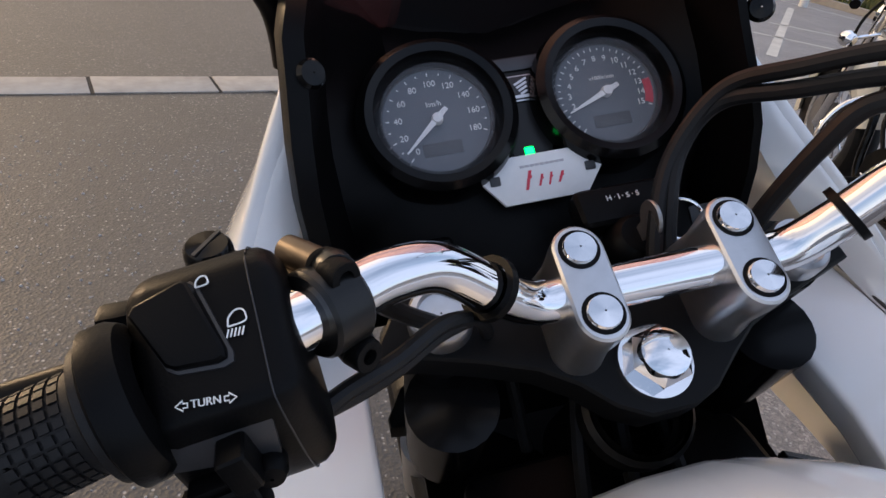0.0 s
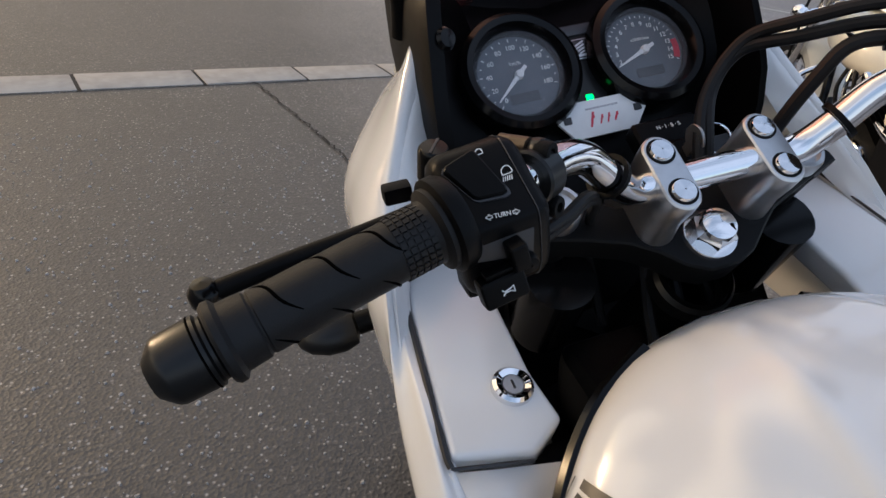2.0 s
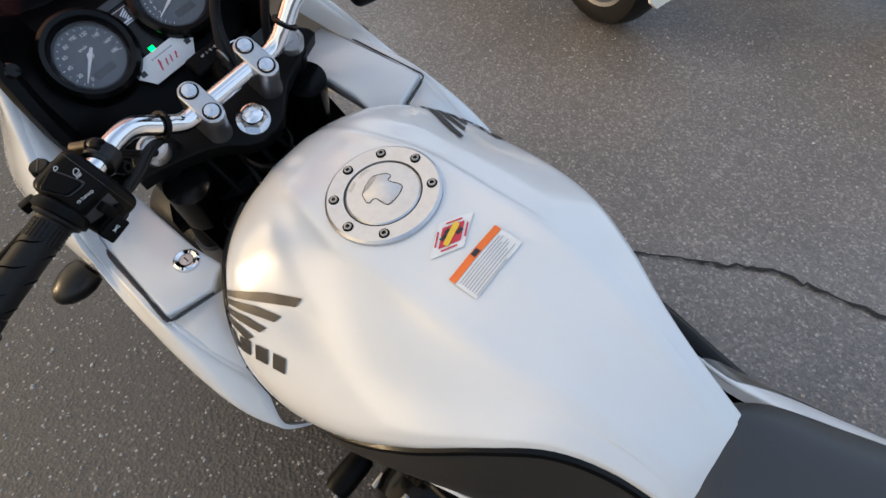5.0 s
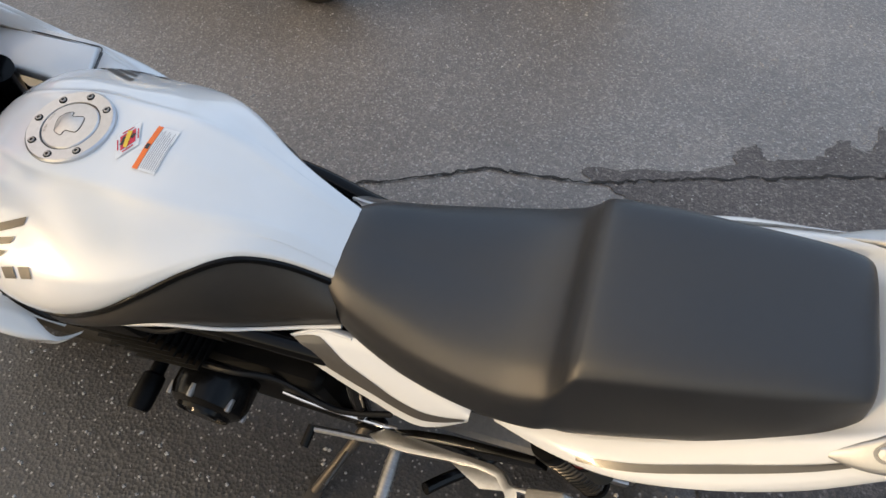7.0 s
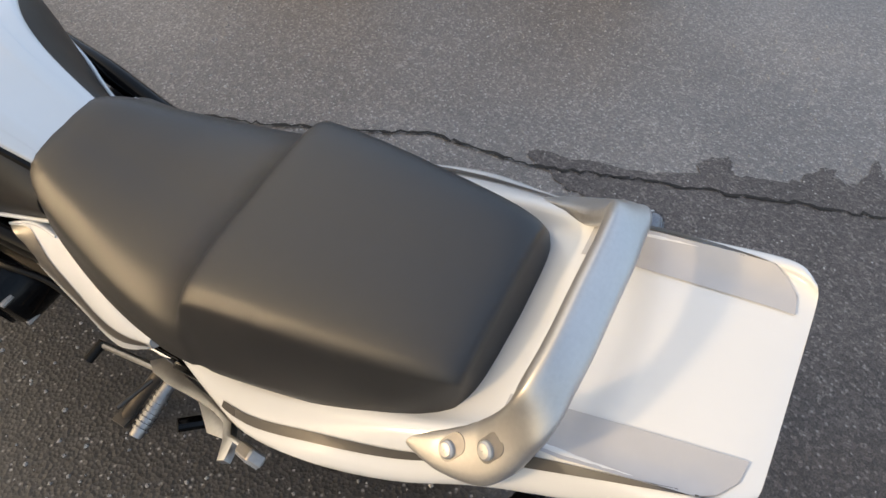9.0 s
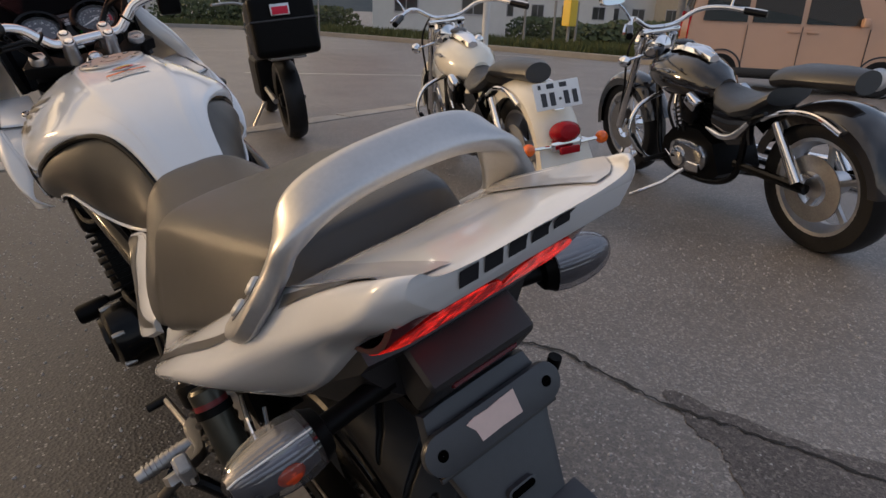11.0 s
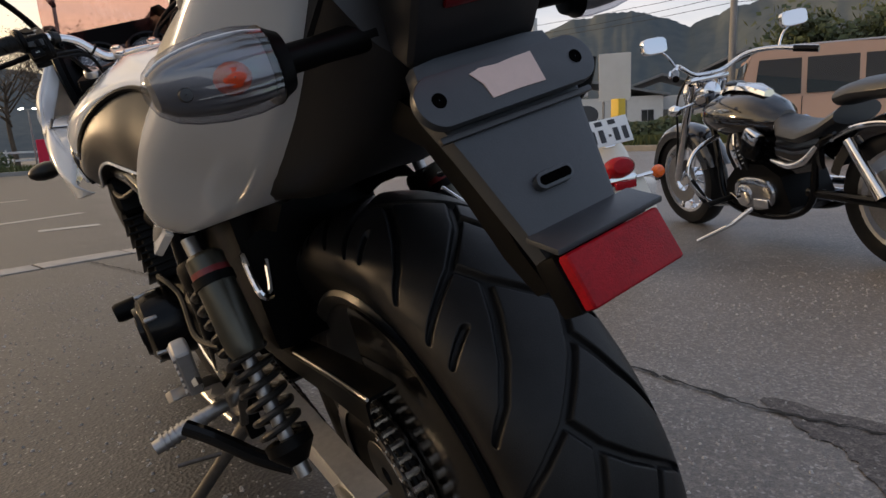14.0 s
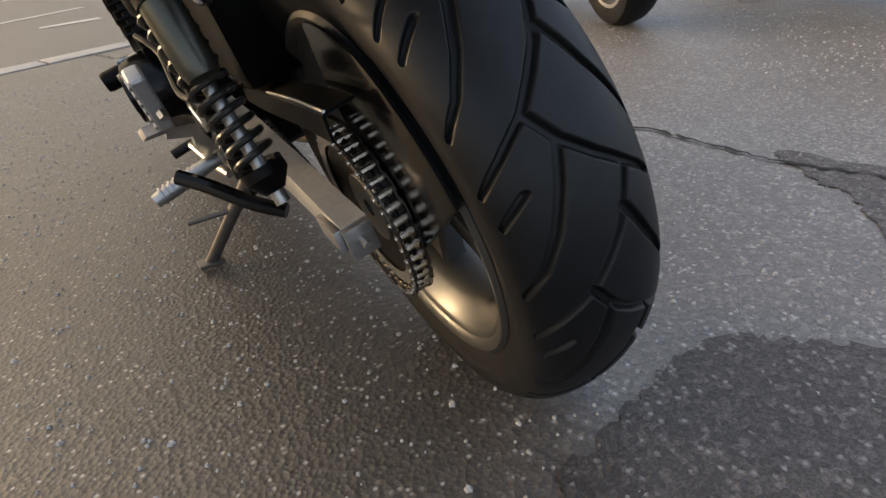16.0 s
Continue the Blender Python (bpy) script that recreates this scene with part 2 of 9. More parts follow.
DARKMETAL = mat("dark_engine_metal", (0.0028, 0.0027, 0.0027), 0.45, 0.0, vary=0.35, scale=70, bump=0.15, bump_scale=500, spec=0.10)
VINYL = mat("seat_vinyl", (0.0115, 0.0125, 0.0155), 0.40, vary=0.15, scale=90, bump=0.18, bump_scale=1700, rough_vary=0.15, spec=0.75)
GREYPLASTIC = mat("grey_plate_plastic", (0.035, 0.040, 0.047), 0.40, vary=0.1, scale=120, bump=0.08, bump_scale=900)
YOKEM = mat("black_yoke_paint", (0.004, 0.004, 0.0042), 0.5, vary=0.2, scale=90, spec=0.12)
SIDEBLACK = mat("satin_black_cover", (0.006, 0.006, 0.006), 0.34, vary=0.15, scale=90, bump=0.05, bump_scale=1200, coat=0.05, spec=0.3)
DIAL = mat("dial_face", (0.085, 0.10, 0.118), 0.5, vary=0.06, scale=200)
PRINT = mat("white_print", (0.75, 0.76, 0.76), 0.5, vary=0.05, scale=200)
REDPRINT = mat("red_print", (0.55, 0.03, 0.06), 0.4, vary=0.08, scale=200)
ORANGE = mat("orange_label", (0.75, 0.16, 0.02), 0.4, vary=0.06, scale=200)
YELLOW = mat("yellow_label", (0.75, 0.5, 0.03), 0.4, vary=0.06, scale=200)
FLATINK = mat("matt_letter_ink", (0.018, 0.018, 0.02), 0.85, vary=0.1, scale=200, spec=0.15)
INK = mat("black_ink", (0.02, 0.02, 0.022), 0.4, vary=0.1, scale=200)
PAPER = mat("white_label", (0.72, 0.73, 0.73), 0.4, vary=0.04, scale=200)
SPRING = mat("dark_spring", (0.03, 0.028, 0.026), 0.3, 0.5, vary=0.2, scale=100)
CHAINM = mat("chain_steel", (0.10, 0.085, 0.07), 0.30, 0.9, vary=0.35, scale=300)
PINM = mat("bright_chain_pin", (0.62, 0.56, 0.48), 0.25, 1.0, vary=0.2, scale=300)
HOLE = mat("dark_hole", (0.0008, 0.0008, 0.0008), 0.9, vary=0.1, scale=200, spec=0.02)
HEADER = mat("exhaust_header", (0.3, 0.25, 0.19), 0.3, 1.0, vary=0.2, scale=30)


def glass(name, color, rough=0.02, alpha=0.25, ior=1.45):
    m = bpy.data.materials.new(name)
    m.use_nodes = True
    n, l = m.node_tree.nodes, m.node_tree.links
    b = n["Principled BSDF"]
    b.inputs["Base Color"].default_value = (*color, 1)
    b.inputs["Roughness"].default_value = rough
    b.inputs["IOR"].default_value = ior
    b.inputs["Alpha"].default_value = alpha
    no = n.new("ShaderNodeTexNoise")
    no.inputs["Scale"].default_value = 30
    mr = n.new("ShaderNodeMapRange")
    mr.inputs["To Min"].default_value, mr.inputs["To Max"].default_value = rough, rough * 3
    l.new(no.outputs["Fac"], mr.inputs["Value"])
    l.new(mr.outputs[0], b.inputs["Roughness"])
    return m


CLEAR = glass("dial_glass", (0.6, 0.62, 0.66), 0.03, 0.10)


def tinted(name, through_color, film, fac, gloss=0.07, rough=0.04):
    """Clear tinted plastic: what lies behind takes its colour, with a thin film and gloss of its own."""
    m = bpy.data.materials.new(name)
    m.use_nodes = True
    n, l = m.node_tree.nodes, m.node_tree.links
    n.remove(n["Principled BSDF"])
    tr, di, gl = n.new("ShaderNodeBsdfTransparent"), n.new("ShaderNodeBsdfDiffuse"), n.new("ShaderNodeBsdfGlossy")
    tr.inputs[0].default_value, di.inputs[0].default_value, gl.inputs[0].default_value = (*through_color, 1), (*film, 1), (0.9, 0.9, 0.9, 1)
    no, mr = n.new("ShaderNodeTexNoise"), n.new("ShaderNodeMapRange")
    no.inputs["Scale"].default_value = 30
    mr.inputs["To Min"].default_value, mr.inputs["To Max"].default_value = rough, rough * 2.5
    l.new(no.outputs["Fac"], mr.inputs["Value"])
    l.new(mr.outputs[0], gl.inputs["Roughness"])
    a, b = n.new("ShaderNodeMixShader"), n.new("ShaderNodeMixShader")
    a.inputs[0].default_value, b.inputs[0].default_value = fac, gloss
    l.new(tr.outputs[0], a.inputs[1])
    l.new(di.outputs[0], a.inputs[2])
    l.new(a.outputs[0], b.inputs[1])
    l.new(gl.outputs[0], b.inputs[2])
    l.new(b.outputs[0], n["Material Output"].inputs[0])
    return m


SCREEN = tinted("smoked_pink_screen", (0.93, 0.75, 0.72), (0.34, 0.14, 0.13), 0.09)
SMOKELENS = tinted("smoked_lens", (0.74, 0.75, 0.79), (0.14, 0.14, 0.15), 0.07, 0.12)
DARKRED = mat("dark_red_band", (0.16, 0.012, 0.014), 0.4, vary=0.2, scale=120)
PEGM = mat("cast_alloy", (0.42, 0.41, 0.40), 0.5, 0.6, vary=0.15, scale=120, bump=0.1, bump_scale=500)
RESERVOIR = mat("gunmetal_reservoir", (0.075, 0.072, 0.058), 0.33, 0.75, vary=0.15, scale=60)
LENSDARK = mat("dark_red_lens", (0.085, 0.002, 0.004), 0.16, vary=0.3, scale=120, coat=0.15, spec=0.3)
POLISHED = mat("polished_alloy", (0.42, 0.42, 0.43), 0.16, 1.0, vary=0.06, scale=80, rough_vary=0.4)
CARGLASS = glass("car_glass", (0.02, 0.025, 0.025), 0.03, 0.8)
DIMAMBER = mat("deep_amber_bulb", (0.50, 0.045, 0.006), 0.4, vary=0.45, scale=260)
AMBER = mat("amber_lens", (0.8, 0.13, 0.01), 0.25, vary=0.2, scale=200, coat=0.3)
REDLENS = mat("red_reflector", (0.30, 0.004, 0.010), 0.25, vary=0.3, scale=400, bump=0.3, bump_scale=900, coat=0.05, spec=0.15)
MIRROR = mat("mirror_glass", (0.75, 0.76, 0.78), 0.03, 1.0, vary=0.01)


def glow(name, color, strength, pattern=None):
    m = bpy.data.materials.new(name)
    m.use_nodes = True
    n, l = m.node_tree.nodes, m.node_tree.links
    b = n["Principled BSDF"]
    b.inputs["Base Color"].default_value = (*color, 1)
    b.inputs["Roughness"].default_value = 0.2
    b.inputs["Emission Color"].default_value = (*color, 1)
    b.inputs["Emission Strength"].default_value = strength
    return m


GREENLED = glow("green_lamp", (0.02, 0.9, 0.12), 1.6)
LAMPGLOW = glow("station_lamp", (1.0, 0.92, 0.75), 9.0)
YELLOWSIGN = glow("lit_yellow_fascia", (0.9, 0.62, 0.02), 0.55)


def tail_lens():
    """Lit red lens, brighter in its two lamp bowls, with fine prisms."""
    m = bpy.data.materials.new("lit_red_lens")
    m.use_nodes = True
    n, l = m.node_tree.nodes, m.node_tree.links
    b = n["Principled BSDF"]
    b.inputs["Base Color"].default_value = (0.28, 0.004, 0.004, 1)
    b.inputs["Roughness"].default_value = 0.18
    b.inputs["Coat Weight"].default_value = 0.5
    co = n.new("ShaderNodeTexCoord")
    vo, no = n.new("ShaderNodeTexVoronoi"), n.new("ShaderNodeTexNoise")
    vo.inputs["Scale"].default_value = 480
    vo.inputs["Randomness"].default_value = 0.12
    no.inputs["Scale"].default_value, no.inputs["Detail"].default_value = 78, 2.5
    l.new(co.outputs["Object"], vo.inputs["Vector"])
    st = n.new("ShaderNodeVectorMath")
    st.operation = "MULTIPLY"
    st.inputs[1].default_value = (1.3, 0.7, 0.7)
    l.new(co.outputs["Object"], st.inputs[0])
    l.new(st.outputs[0], no.inputs["Vector"])
    r1, r2 = n.new("ShaderNodeMapRange"), n.new("ShaderNodeMapRange")
    r1.inputs["From Min"].default_value, r1.inputs["From Max"].default_value = 0.05, 0.42
    r1.inputs["To Min"].default_value, r1.inputs["To Max"].default_value = 2.1, 0.40
    l.new(vo.outputs["Distance"], r1.inputs["Value"])
    r2.inputs["From Min"].default_value, r2.inputs["From Max"].default_value = 0.44, 0.60
    r2.inputs["To Min"].default_value, r2.inputs["To Max"].default_value = 0.19, 1.05
    l.new(no.outputs["Fac"], r2.inputs["Value"])
    mu = n.new("ShaderNodeMath")
    mu.operation = "MULTIPLY"
    l.new(r1.outputs[0], mu.inputs[0])
    l.new(r2.outputs[0], mu.inputs[1])
    m2 = n.new("ShaderNodeMath")
    m2.operation = "MULTIPLY"
    m2.inputs[1].default_value = 0.95
    l.new(mu.outputs[0], m2.inputs[0])
    b.inputs["Emission Color"].default_value = (1.0, 0.025, 0.014, 1)
    l.new(m2.outputs[0], b.inputs["Emission Strength"])
    bu = n.new("ShaderNodeBump")
    bu.inputs["Strength"].default_value, bu.inputs["Distance"].default_value = 0.5, 0.002
    l.new(vo.outputs["Distance"], bu.inputs["Height"])
    l.new(bu.outputs[0], b.inputs["Normal"])
    return m


TAILLENS = tail_lens()


def asphalt_material(name="asphalt", k=1.0):
    """Grey-brown worn asphalt: pale and dark stones, soft stains, and the wet or patched dark area behind the motorcycle."""
    m = bpy.data.materials.new(name)
    m.use_nodes = True
    n, l = m.node_tree.nodes, m.node_tree.links
    b = n["Principled BSDF"]
    co = n.new("ShaderNodeTexCoord")

    def noise_at(scale, detail=4, rough=0.6):
        t = n.new("ShaderNodeTexNoise")
        t.inputs["Scale"].default_value, t.inputs["Detail"].default_value, t.inputs["Roughness"].default_value = scale, detail, rough
        l.new(co.outputs["Object"], t.inputs["Vector"])
        return t

    def ramp(src, stops):
        r = n.new("ShaderNodeValToRGB")
        while len(r.color_ramp.elements) < len(stops):
            r.color_ramp.elements.new(0.5)
        for e, (p, c) in zip(r.color_ramp.elements, stops):
            e.position, e.color = p, (*c, 1)
        l.new(src, r.inputs[0])
        return r

    def mix(kind, a, bb, fac=1.0):
        x = n.new("ShaderNodeMix")
        x.data_type, x.blend_type = "RGBA", kind
        if isinstance(fac, float):
            x.inputs["Factor"].default_value = fac
        else:
            l.new(fac, x.inputs["Factor"])
        l.new(a, x.inputs["A"])
        l.new(bb, x.inputs["B"])
        return x.outputs["Result"]

    stones = n.new("ShaderNodeTexVoronoi")
    stones.inputs["Scale"].default_value = 125
    l.new(co.outputs["Object"], stones.inputs["Vector"])
    base = ramp(noise_at(1.3, 5).outputs["Fac"], [(0.3, (0.086 * k, 0.081 * k, 0.077 * k ** 0.9)), (0.7, (0.130 * k, 0.122 * k, 0.116 * k ** 0.9))])
    grain = ramp(noise_at(240, 4, 0.75).outputs["Fac"], [(0.34, (0.5, 0.5, 0.51)), (0.5, (0.95, 0.94, 0.93)), (0.68, (1.5, 1.48, 1.45))])
    col = mix("MULTIPLY", base.outputs[0], grain.outputs[0])
    each = ramp(stones.outputs["Color"], [(0.2, (0.72, 0.72, 0.73)), (0.5, (0.92, 0.92, 0.91)), (0.68, (1.1, 1.09, 1.08)), (0.82, (1.5, 1.48, 1.46))])
    col = mix("MULTIPLY", col, each.outputs[0])
    # the colour is darker and browner towards -X, paler towards +X, with a wobbling edge
    place, wob, way = n.new("ShaderNodeSeparateXYZ"), noise_at(0.9, 4), n.new("ShaderNodeMath")
    l.new(co.outputs["Object"], place.inputs[0])
    way.operation = "ADD"
    l.new(place.outputs["X"], way.inputs[0])
    l.new(wob.outputs["Fac"], way.inputs[1])
    side = n.new("ShaderNodeMapRange")
    side.inputs["From Min"].default_value, side.inputs["From Max"].default_value = 0.35, 1.35
    l.new(way.outputs[0], side.inputs["Value"])
    worn = ramp(side.outputs[0], [(0.0, (0.425, 0.412, 0.403)), (1.0, (1.68, 1.62, 1.55))])
    col = mix("MULTIPLY", col, worn.outputs[0])
    pale = ramp(stones.outputs["Color"], [(0.78, (0, 0, 0)), (0.87, (0.8, 0.8, 0.8))])
    near = ramp(stones.outputs["Distance"], [(0.25, (1, 1, 1)), (0.5, (0, 0, 0))])
    both = mix("MULTIPLY", pale.outputs[0], near.outputs[0])
    rgb = n.new("ShaderNodeRGB")
    rgb.outputs[0].default_value = (0.38 * k, 0.365 * k, 0.35 * k, 1)
    col = mix("MIX", col, rgb.outputs[0], both)
    l.new(col, b.inputs["Base Color"])
    b.inputs["Roughness"].default_value = 0.52 if k == 1.0 else 0.7
    b.inputs["Specular IOR Level"].default_value = 0.8 if k == 1.0 else 0.3
    bu = n.new("ShaderNodeBump")
    bu.inputs["Strength"].default_value, bu.inputs["Distance"].default_value = 0.7, 0.0022
    l.new(stones.outputs["Distance"], bu.inputs["Height"])
    l.new(bu.outputs[0], b.inputs["Normal"])
    return m


ASPHALT = asphalt_material()
STAIN = asphalt_material("dark_patched_asphalt", 0.66)
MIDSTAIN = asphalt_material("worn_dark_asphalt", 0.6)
# black lining, with the pink cast of the screen above it put into the colour
MAUVE = mat("screen_tinted_black_lining", (0.060, 0.040, 0.043), 0.5, vary=0.12, scale=60, spec=0.3)
PINKPAPER = mat("pinkish_paper", (0.62, 0.49, 0.44), 0.6, vary=0.05, scale=200)
GRASS = mat("dry_grass", (0.10, 0.095, 0.03), 0.9, scale=6, color2=(0.05, 0.075, 0.02), bump=0.5, bump_scale=60)
LEAF = mat("leaf_green", (0.035, 0.055, 0.018), 0.7, scale=3, color2=(0.07, 0.085, 0.025))
AUTUMN = mat("autumn_leaf", (0.16, 0.10, 0.06), 0.8, scale=3, color2=(0.22, 0.16, 0.09))
BARK = mat("bark", (0.09, 0.07, 0.05), 0.9, vary=0.3, scale=20, bump=0.5, bump_scale=40)
CONCRETE = mat("concrete", (0.28, 0.26, 0.23), 0.85, vary=0.15, scale=12, bump=0.2, bump_scale=90)
POLE = mat("pole_concrete", (0.26, 0.25, 0.24), 0.8, vary=0.12, scale=8)
WALLW = mat("white_wall", (0.6, 0.6, 0.58), 0.8, vary=0.06, scale=3)
ROOF = mat("grey_roof", (0.16, 0.17, 0.18), 0.6, vary=0.12, scale=6)
TAN = mat("tan_wall", (0.42, 0.35, 0.25), 0.8, vary=0.08, scale=4)
# blue-grey base: the distance haze over the woods is put into the colour
HILL = mat("hazed_wooded_hill", (0.066, 0.084, 0.096), 0.95, scale=0.12, color2=(0.100, 0.116, 0.122), bump=0.6, bump_scale=0.35, spec=0.1)
EDGING = mat("pale_concrete_edging", (0.38, 0.345, 0.30), 0.88, vary=0.2, scale=18, bump=0.25, bump_scale=160)
LINEPAINT = mat("road_paint", (0.5, 0.48, 0.43), 0.75, vary=0.2, scale=25, bump=0.25, bump_scale=200)
SALMON = mat("salmon_beige_car_paint", (0.5, 0.3, 0.2), 0.3, vary=0.03, scale=5, coat=0.6)
BLACKPAINT = mat("black_motorcycle_paint", (0.01, 0.01, 0.012), 0.12, vary=0.1, scale=20, coat=0.8)
REDCLOTH = mat("red_banner_cloth", (0.6, 0.015, 0.05), 0.8, vary=0.08, scale=6)
STONE = mat("loose_stone", (0.50, 0.48, 0.46), 0.8, scale=120, color2=(0.17, 0.165, 0.16))
CRACK = mat("crack_fill", (0.02, 0.018, 0.016), 0.9, vary=0.3, scale=60)

# ---- ground ----
def sheet(size=900.0):
    bm = bmesh.new()
    edges = [-size, -60, -20, -8, -4, -2, 0, 2, 4, 8, 20, 60, size]
    rows = [[bm.verts.new((x, y, 0)) for x in edges] for y in edges]
    for a, b in zip(rows, rows[1:]):
        for i in range(len(edges) - 1):
            bm.faces.new((a[i], a[i + 1], b[i + 1], b[i]))
    return bm


ground = tagged(part("ground", sheet(), ASPHALT, smooth=0), "worn grey-brown asphalt of a parking lot", "ground", kind="structure")


def ribbon(points, width, z0=0.004, jitter=0.0, widths=None, seed=1):
    """A flat strip along a line on the ground."""
    rnd = random.Random(seed)
    bm = bmesh.new()
    pts = [Vector((x, y, 0)) for x, y in points]
    prev = None
    for i, p in enumerate(pts):
        d = (pts[min(i + 1, len(pts) - 1)] - pts[max(i - 1, 0)]).normalized()
        s = Vector((-d.y, d.x, 0))
        w = (widths[i] if widths else width) * 0.5
        a, b = p + s * (w + rnd.uniform(-jitter, jitter)), p - s * (w + rnd.uniform(-jitter, jitter))
        row = (bm.verts.new((a.x, a.y, z0)), bm.verts.new((b.x, b.y, z0)))
        if prev:
            bm.faces.new((prev[0], prev[1], row[1], row[0]))
        prev = row
    return bm


def patch(points, name, material, label, category, z0=0.003, seed=1, rough=0.03, per=6):
    """A flat irregular area on the ground."""
    rnd = random.Random(seed)
    pts = catmull([(x, y, z0) for x, y in points], per, True)
    bm = bmesh.new()
    vs = [bm.verts.new((p.x + rnd.uniform(-rough, rough), p.y + rnd.uniform(-rough, rough), z0)) for p in pts]
    f = bm.faces.new(vs)
    bmesh.ops.triangulate(bm, faces=[f])
    return tagged(part(name, bm, material, smooth=0), label, category, kind="structure")


patch([(-0.07, -0.225), (0.016, -0.183), (0.104, -0.152), (0.19, -0.132), (0.276, -0.127), (0.328, -0.145), (0.35, -0.184), (0.392, -0.224), (0.458, -0.277), (0.62, -0.40), (0.80, -0.55), (0.90, -0.9), (0.85, -1.6), (0.4, -1.9), (0.0, -1.4), (-0.12, -0.6)], "dark_patch", STAIN, "darker patched area of the asphalt", "ground patch", 0.0045, seed=4, rough=0.010)
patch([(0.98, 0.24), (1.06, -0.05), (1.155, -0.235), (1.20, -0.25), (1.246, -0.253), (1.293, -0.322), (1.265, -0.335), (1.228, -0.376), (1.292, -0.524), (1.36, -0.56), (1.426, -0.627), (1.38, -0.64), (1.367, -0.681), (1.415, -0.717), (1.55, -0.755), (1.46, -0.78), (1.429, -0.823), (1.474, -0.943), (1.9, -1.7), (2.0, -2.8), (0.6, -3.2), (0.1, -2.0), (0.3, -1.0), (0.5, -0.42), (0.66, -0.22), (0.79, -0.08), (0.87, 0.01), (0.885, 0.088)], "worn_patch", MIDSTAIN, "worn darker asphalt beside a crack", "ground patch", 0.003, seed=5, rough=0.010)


def crack(points, seed, width):
    rnd = random.Random(seed)
    pts = [Vector((x, y, 0)) for x, y in points]
    fine = []
    for p, q in zip(pts, pts[1:]):
        n = max(2, int((q - p).length / 0.02))
        for k in range(n):
            v = p.lerp(q, k / n)
            fine.append((v.x + rnd.uniform(-0.009, 0.009), v.y + rnd.uniform(-0.009, 0.009)))
    bm = ribbon(fine, width, 0.006, 0.0, [width * rnd.uniform(0.3, 1.5) for _ in fine], seed)
    return tagged(part("crack", bm, CRACK, smooth=0), "irregular crack in the asphalt", "crack", kind="structure")


crack([(0.40, 1.70), (0.50, 1.40), (0.618, 1.075), (0.80, 0.70), (0.885, 0.57), (0.915, 0.20), (0.984, 0.031), (1.071, -0.225), (1.129, -0.394), (1.19, -0.564), (1.243, -0.732), (1.306, -0.901), (1.55, -1.5)], 3, 0.011)
crack([(-0.46, 4.05), (-0.37, 3.89), (-0.2, 3.42), (-0.06, 3.0), (0.12, 2.55), (0.3, 2.0), (0.4, 1.7)], 5, 0.010)

# a flush strip of pale concrete edging blocks, and worn white lines on the lot
edging = thing("edging_strip", "flush strip of pale concrete edging blocks with dark joints", "edging", kind="structure")
ed = Vector((0.515, 0.16, 0)).normalized()
b0 = block((0.52, 0.215, 0.06), None, 0.006)
first = None
for k in range(-14, 12):
    p = Vector((-1.154, 3.778, 0)) + ed * (0.535 * k + 0.267)
    m = Matrix.Translation((p.x, p.y, -0.022 + 0.002 * math.sin(k * 2.1))) @ Matrix.Rotation(math.atan2(ed.y, ed.x) + 0.006 * math.sin(k * 1.7), 4, "Z")
    if first is None:
        first = part("edging_block", b0, EDGING, edging, m=m)
    else:
        ob = new("edging_block", first.data)
        ob.parent, ob.matrix_basis = edging, m
part("joint_bed", ribbon([(-1.154 - ed.x * 7.6, 3.778 - ed.y * 7.6), (-1.154 + ed.x * 6.4, 3.778 + ed.y * 6.4)], 0.22, 0.0035), CRACK, edging, smooth=0)
for k, (a, b, w) in enumerate((((9.8, 11.72), (4.94, 6.53), 0.12), ((7.1, 9.15), (8.6, 8.6), 0.1), ((10.6, 12.95), (11.8, 10.9), 0.12), ((-1.5, 6.95), (-0.3, 7.7), 0.13), ((-0.7, 6.1), (-0.2, 6.15), 0.16), ((-6, 9.0), (-1.0, 11.2), 0.12), ((3.0, 9.2), (7.2, 7.4), 0.1))):
    tagged(part("painted_line", ribbon([a, ((a[0] + b[0]) / 2, (a[1] + b[1]) / 2), b], w, 0.004, 0.008, seed=k), LINEPAINT, smooth=0), "worn white painted line on the asphalt", "road marking", kind="structure")
stop = Matrix.Translation((2.85, 3.86, 0.0)) @ Matrix.Rotation(radians(40), 4, "Z")
tagged(part("wheel_stop", skin([[stop @ Vector((x, y, z)) for y, z in ((-0.14, 0.0), (-0.12, 0.07), (-0.10, 0.09), (0.10, 0.09), (0.12, 0.07), (0.14, 0.0))] for x in (-0.48, -0.46, 0.46, 0.48)]), CONCRETE), "low brown-grey concrete wheel stop", "wheel stop")


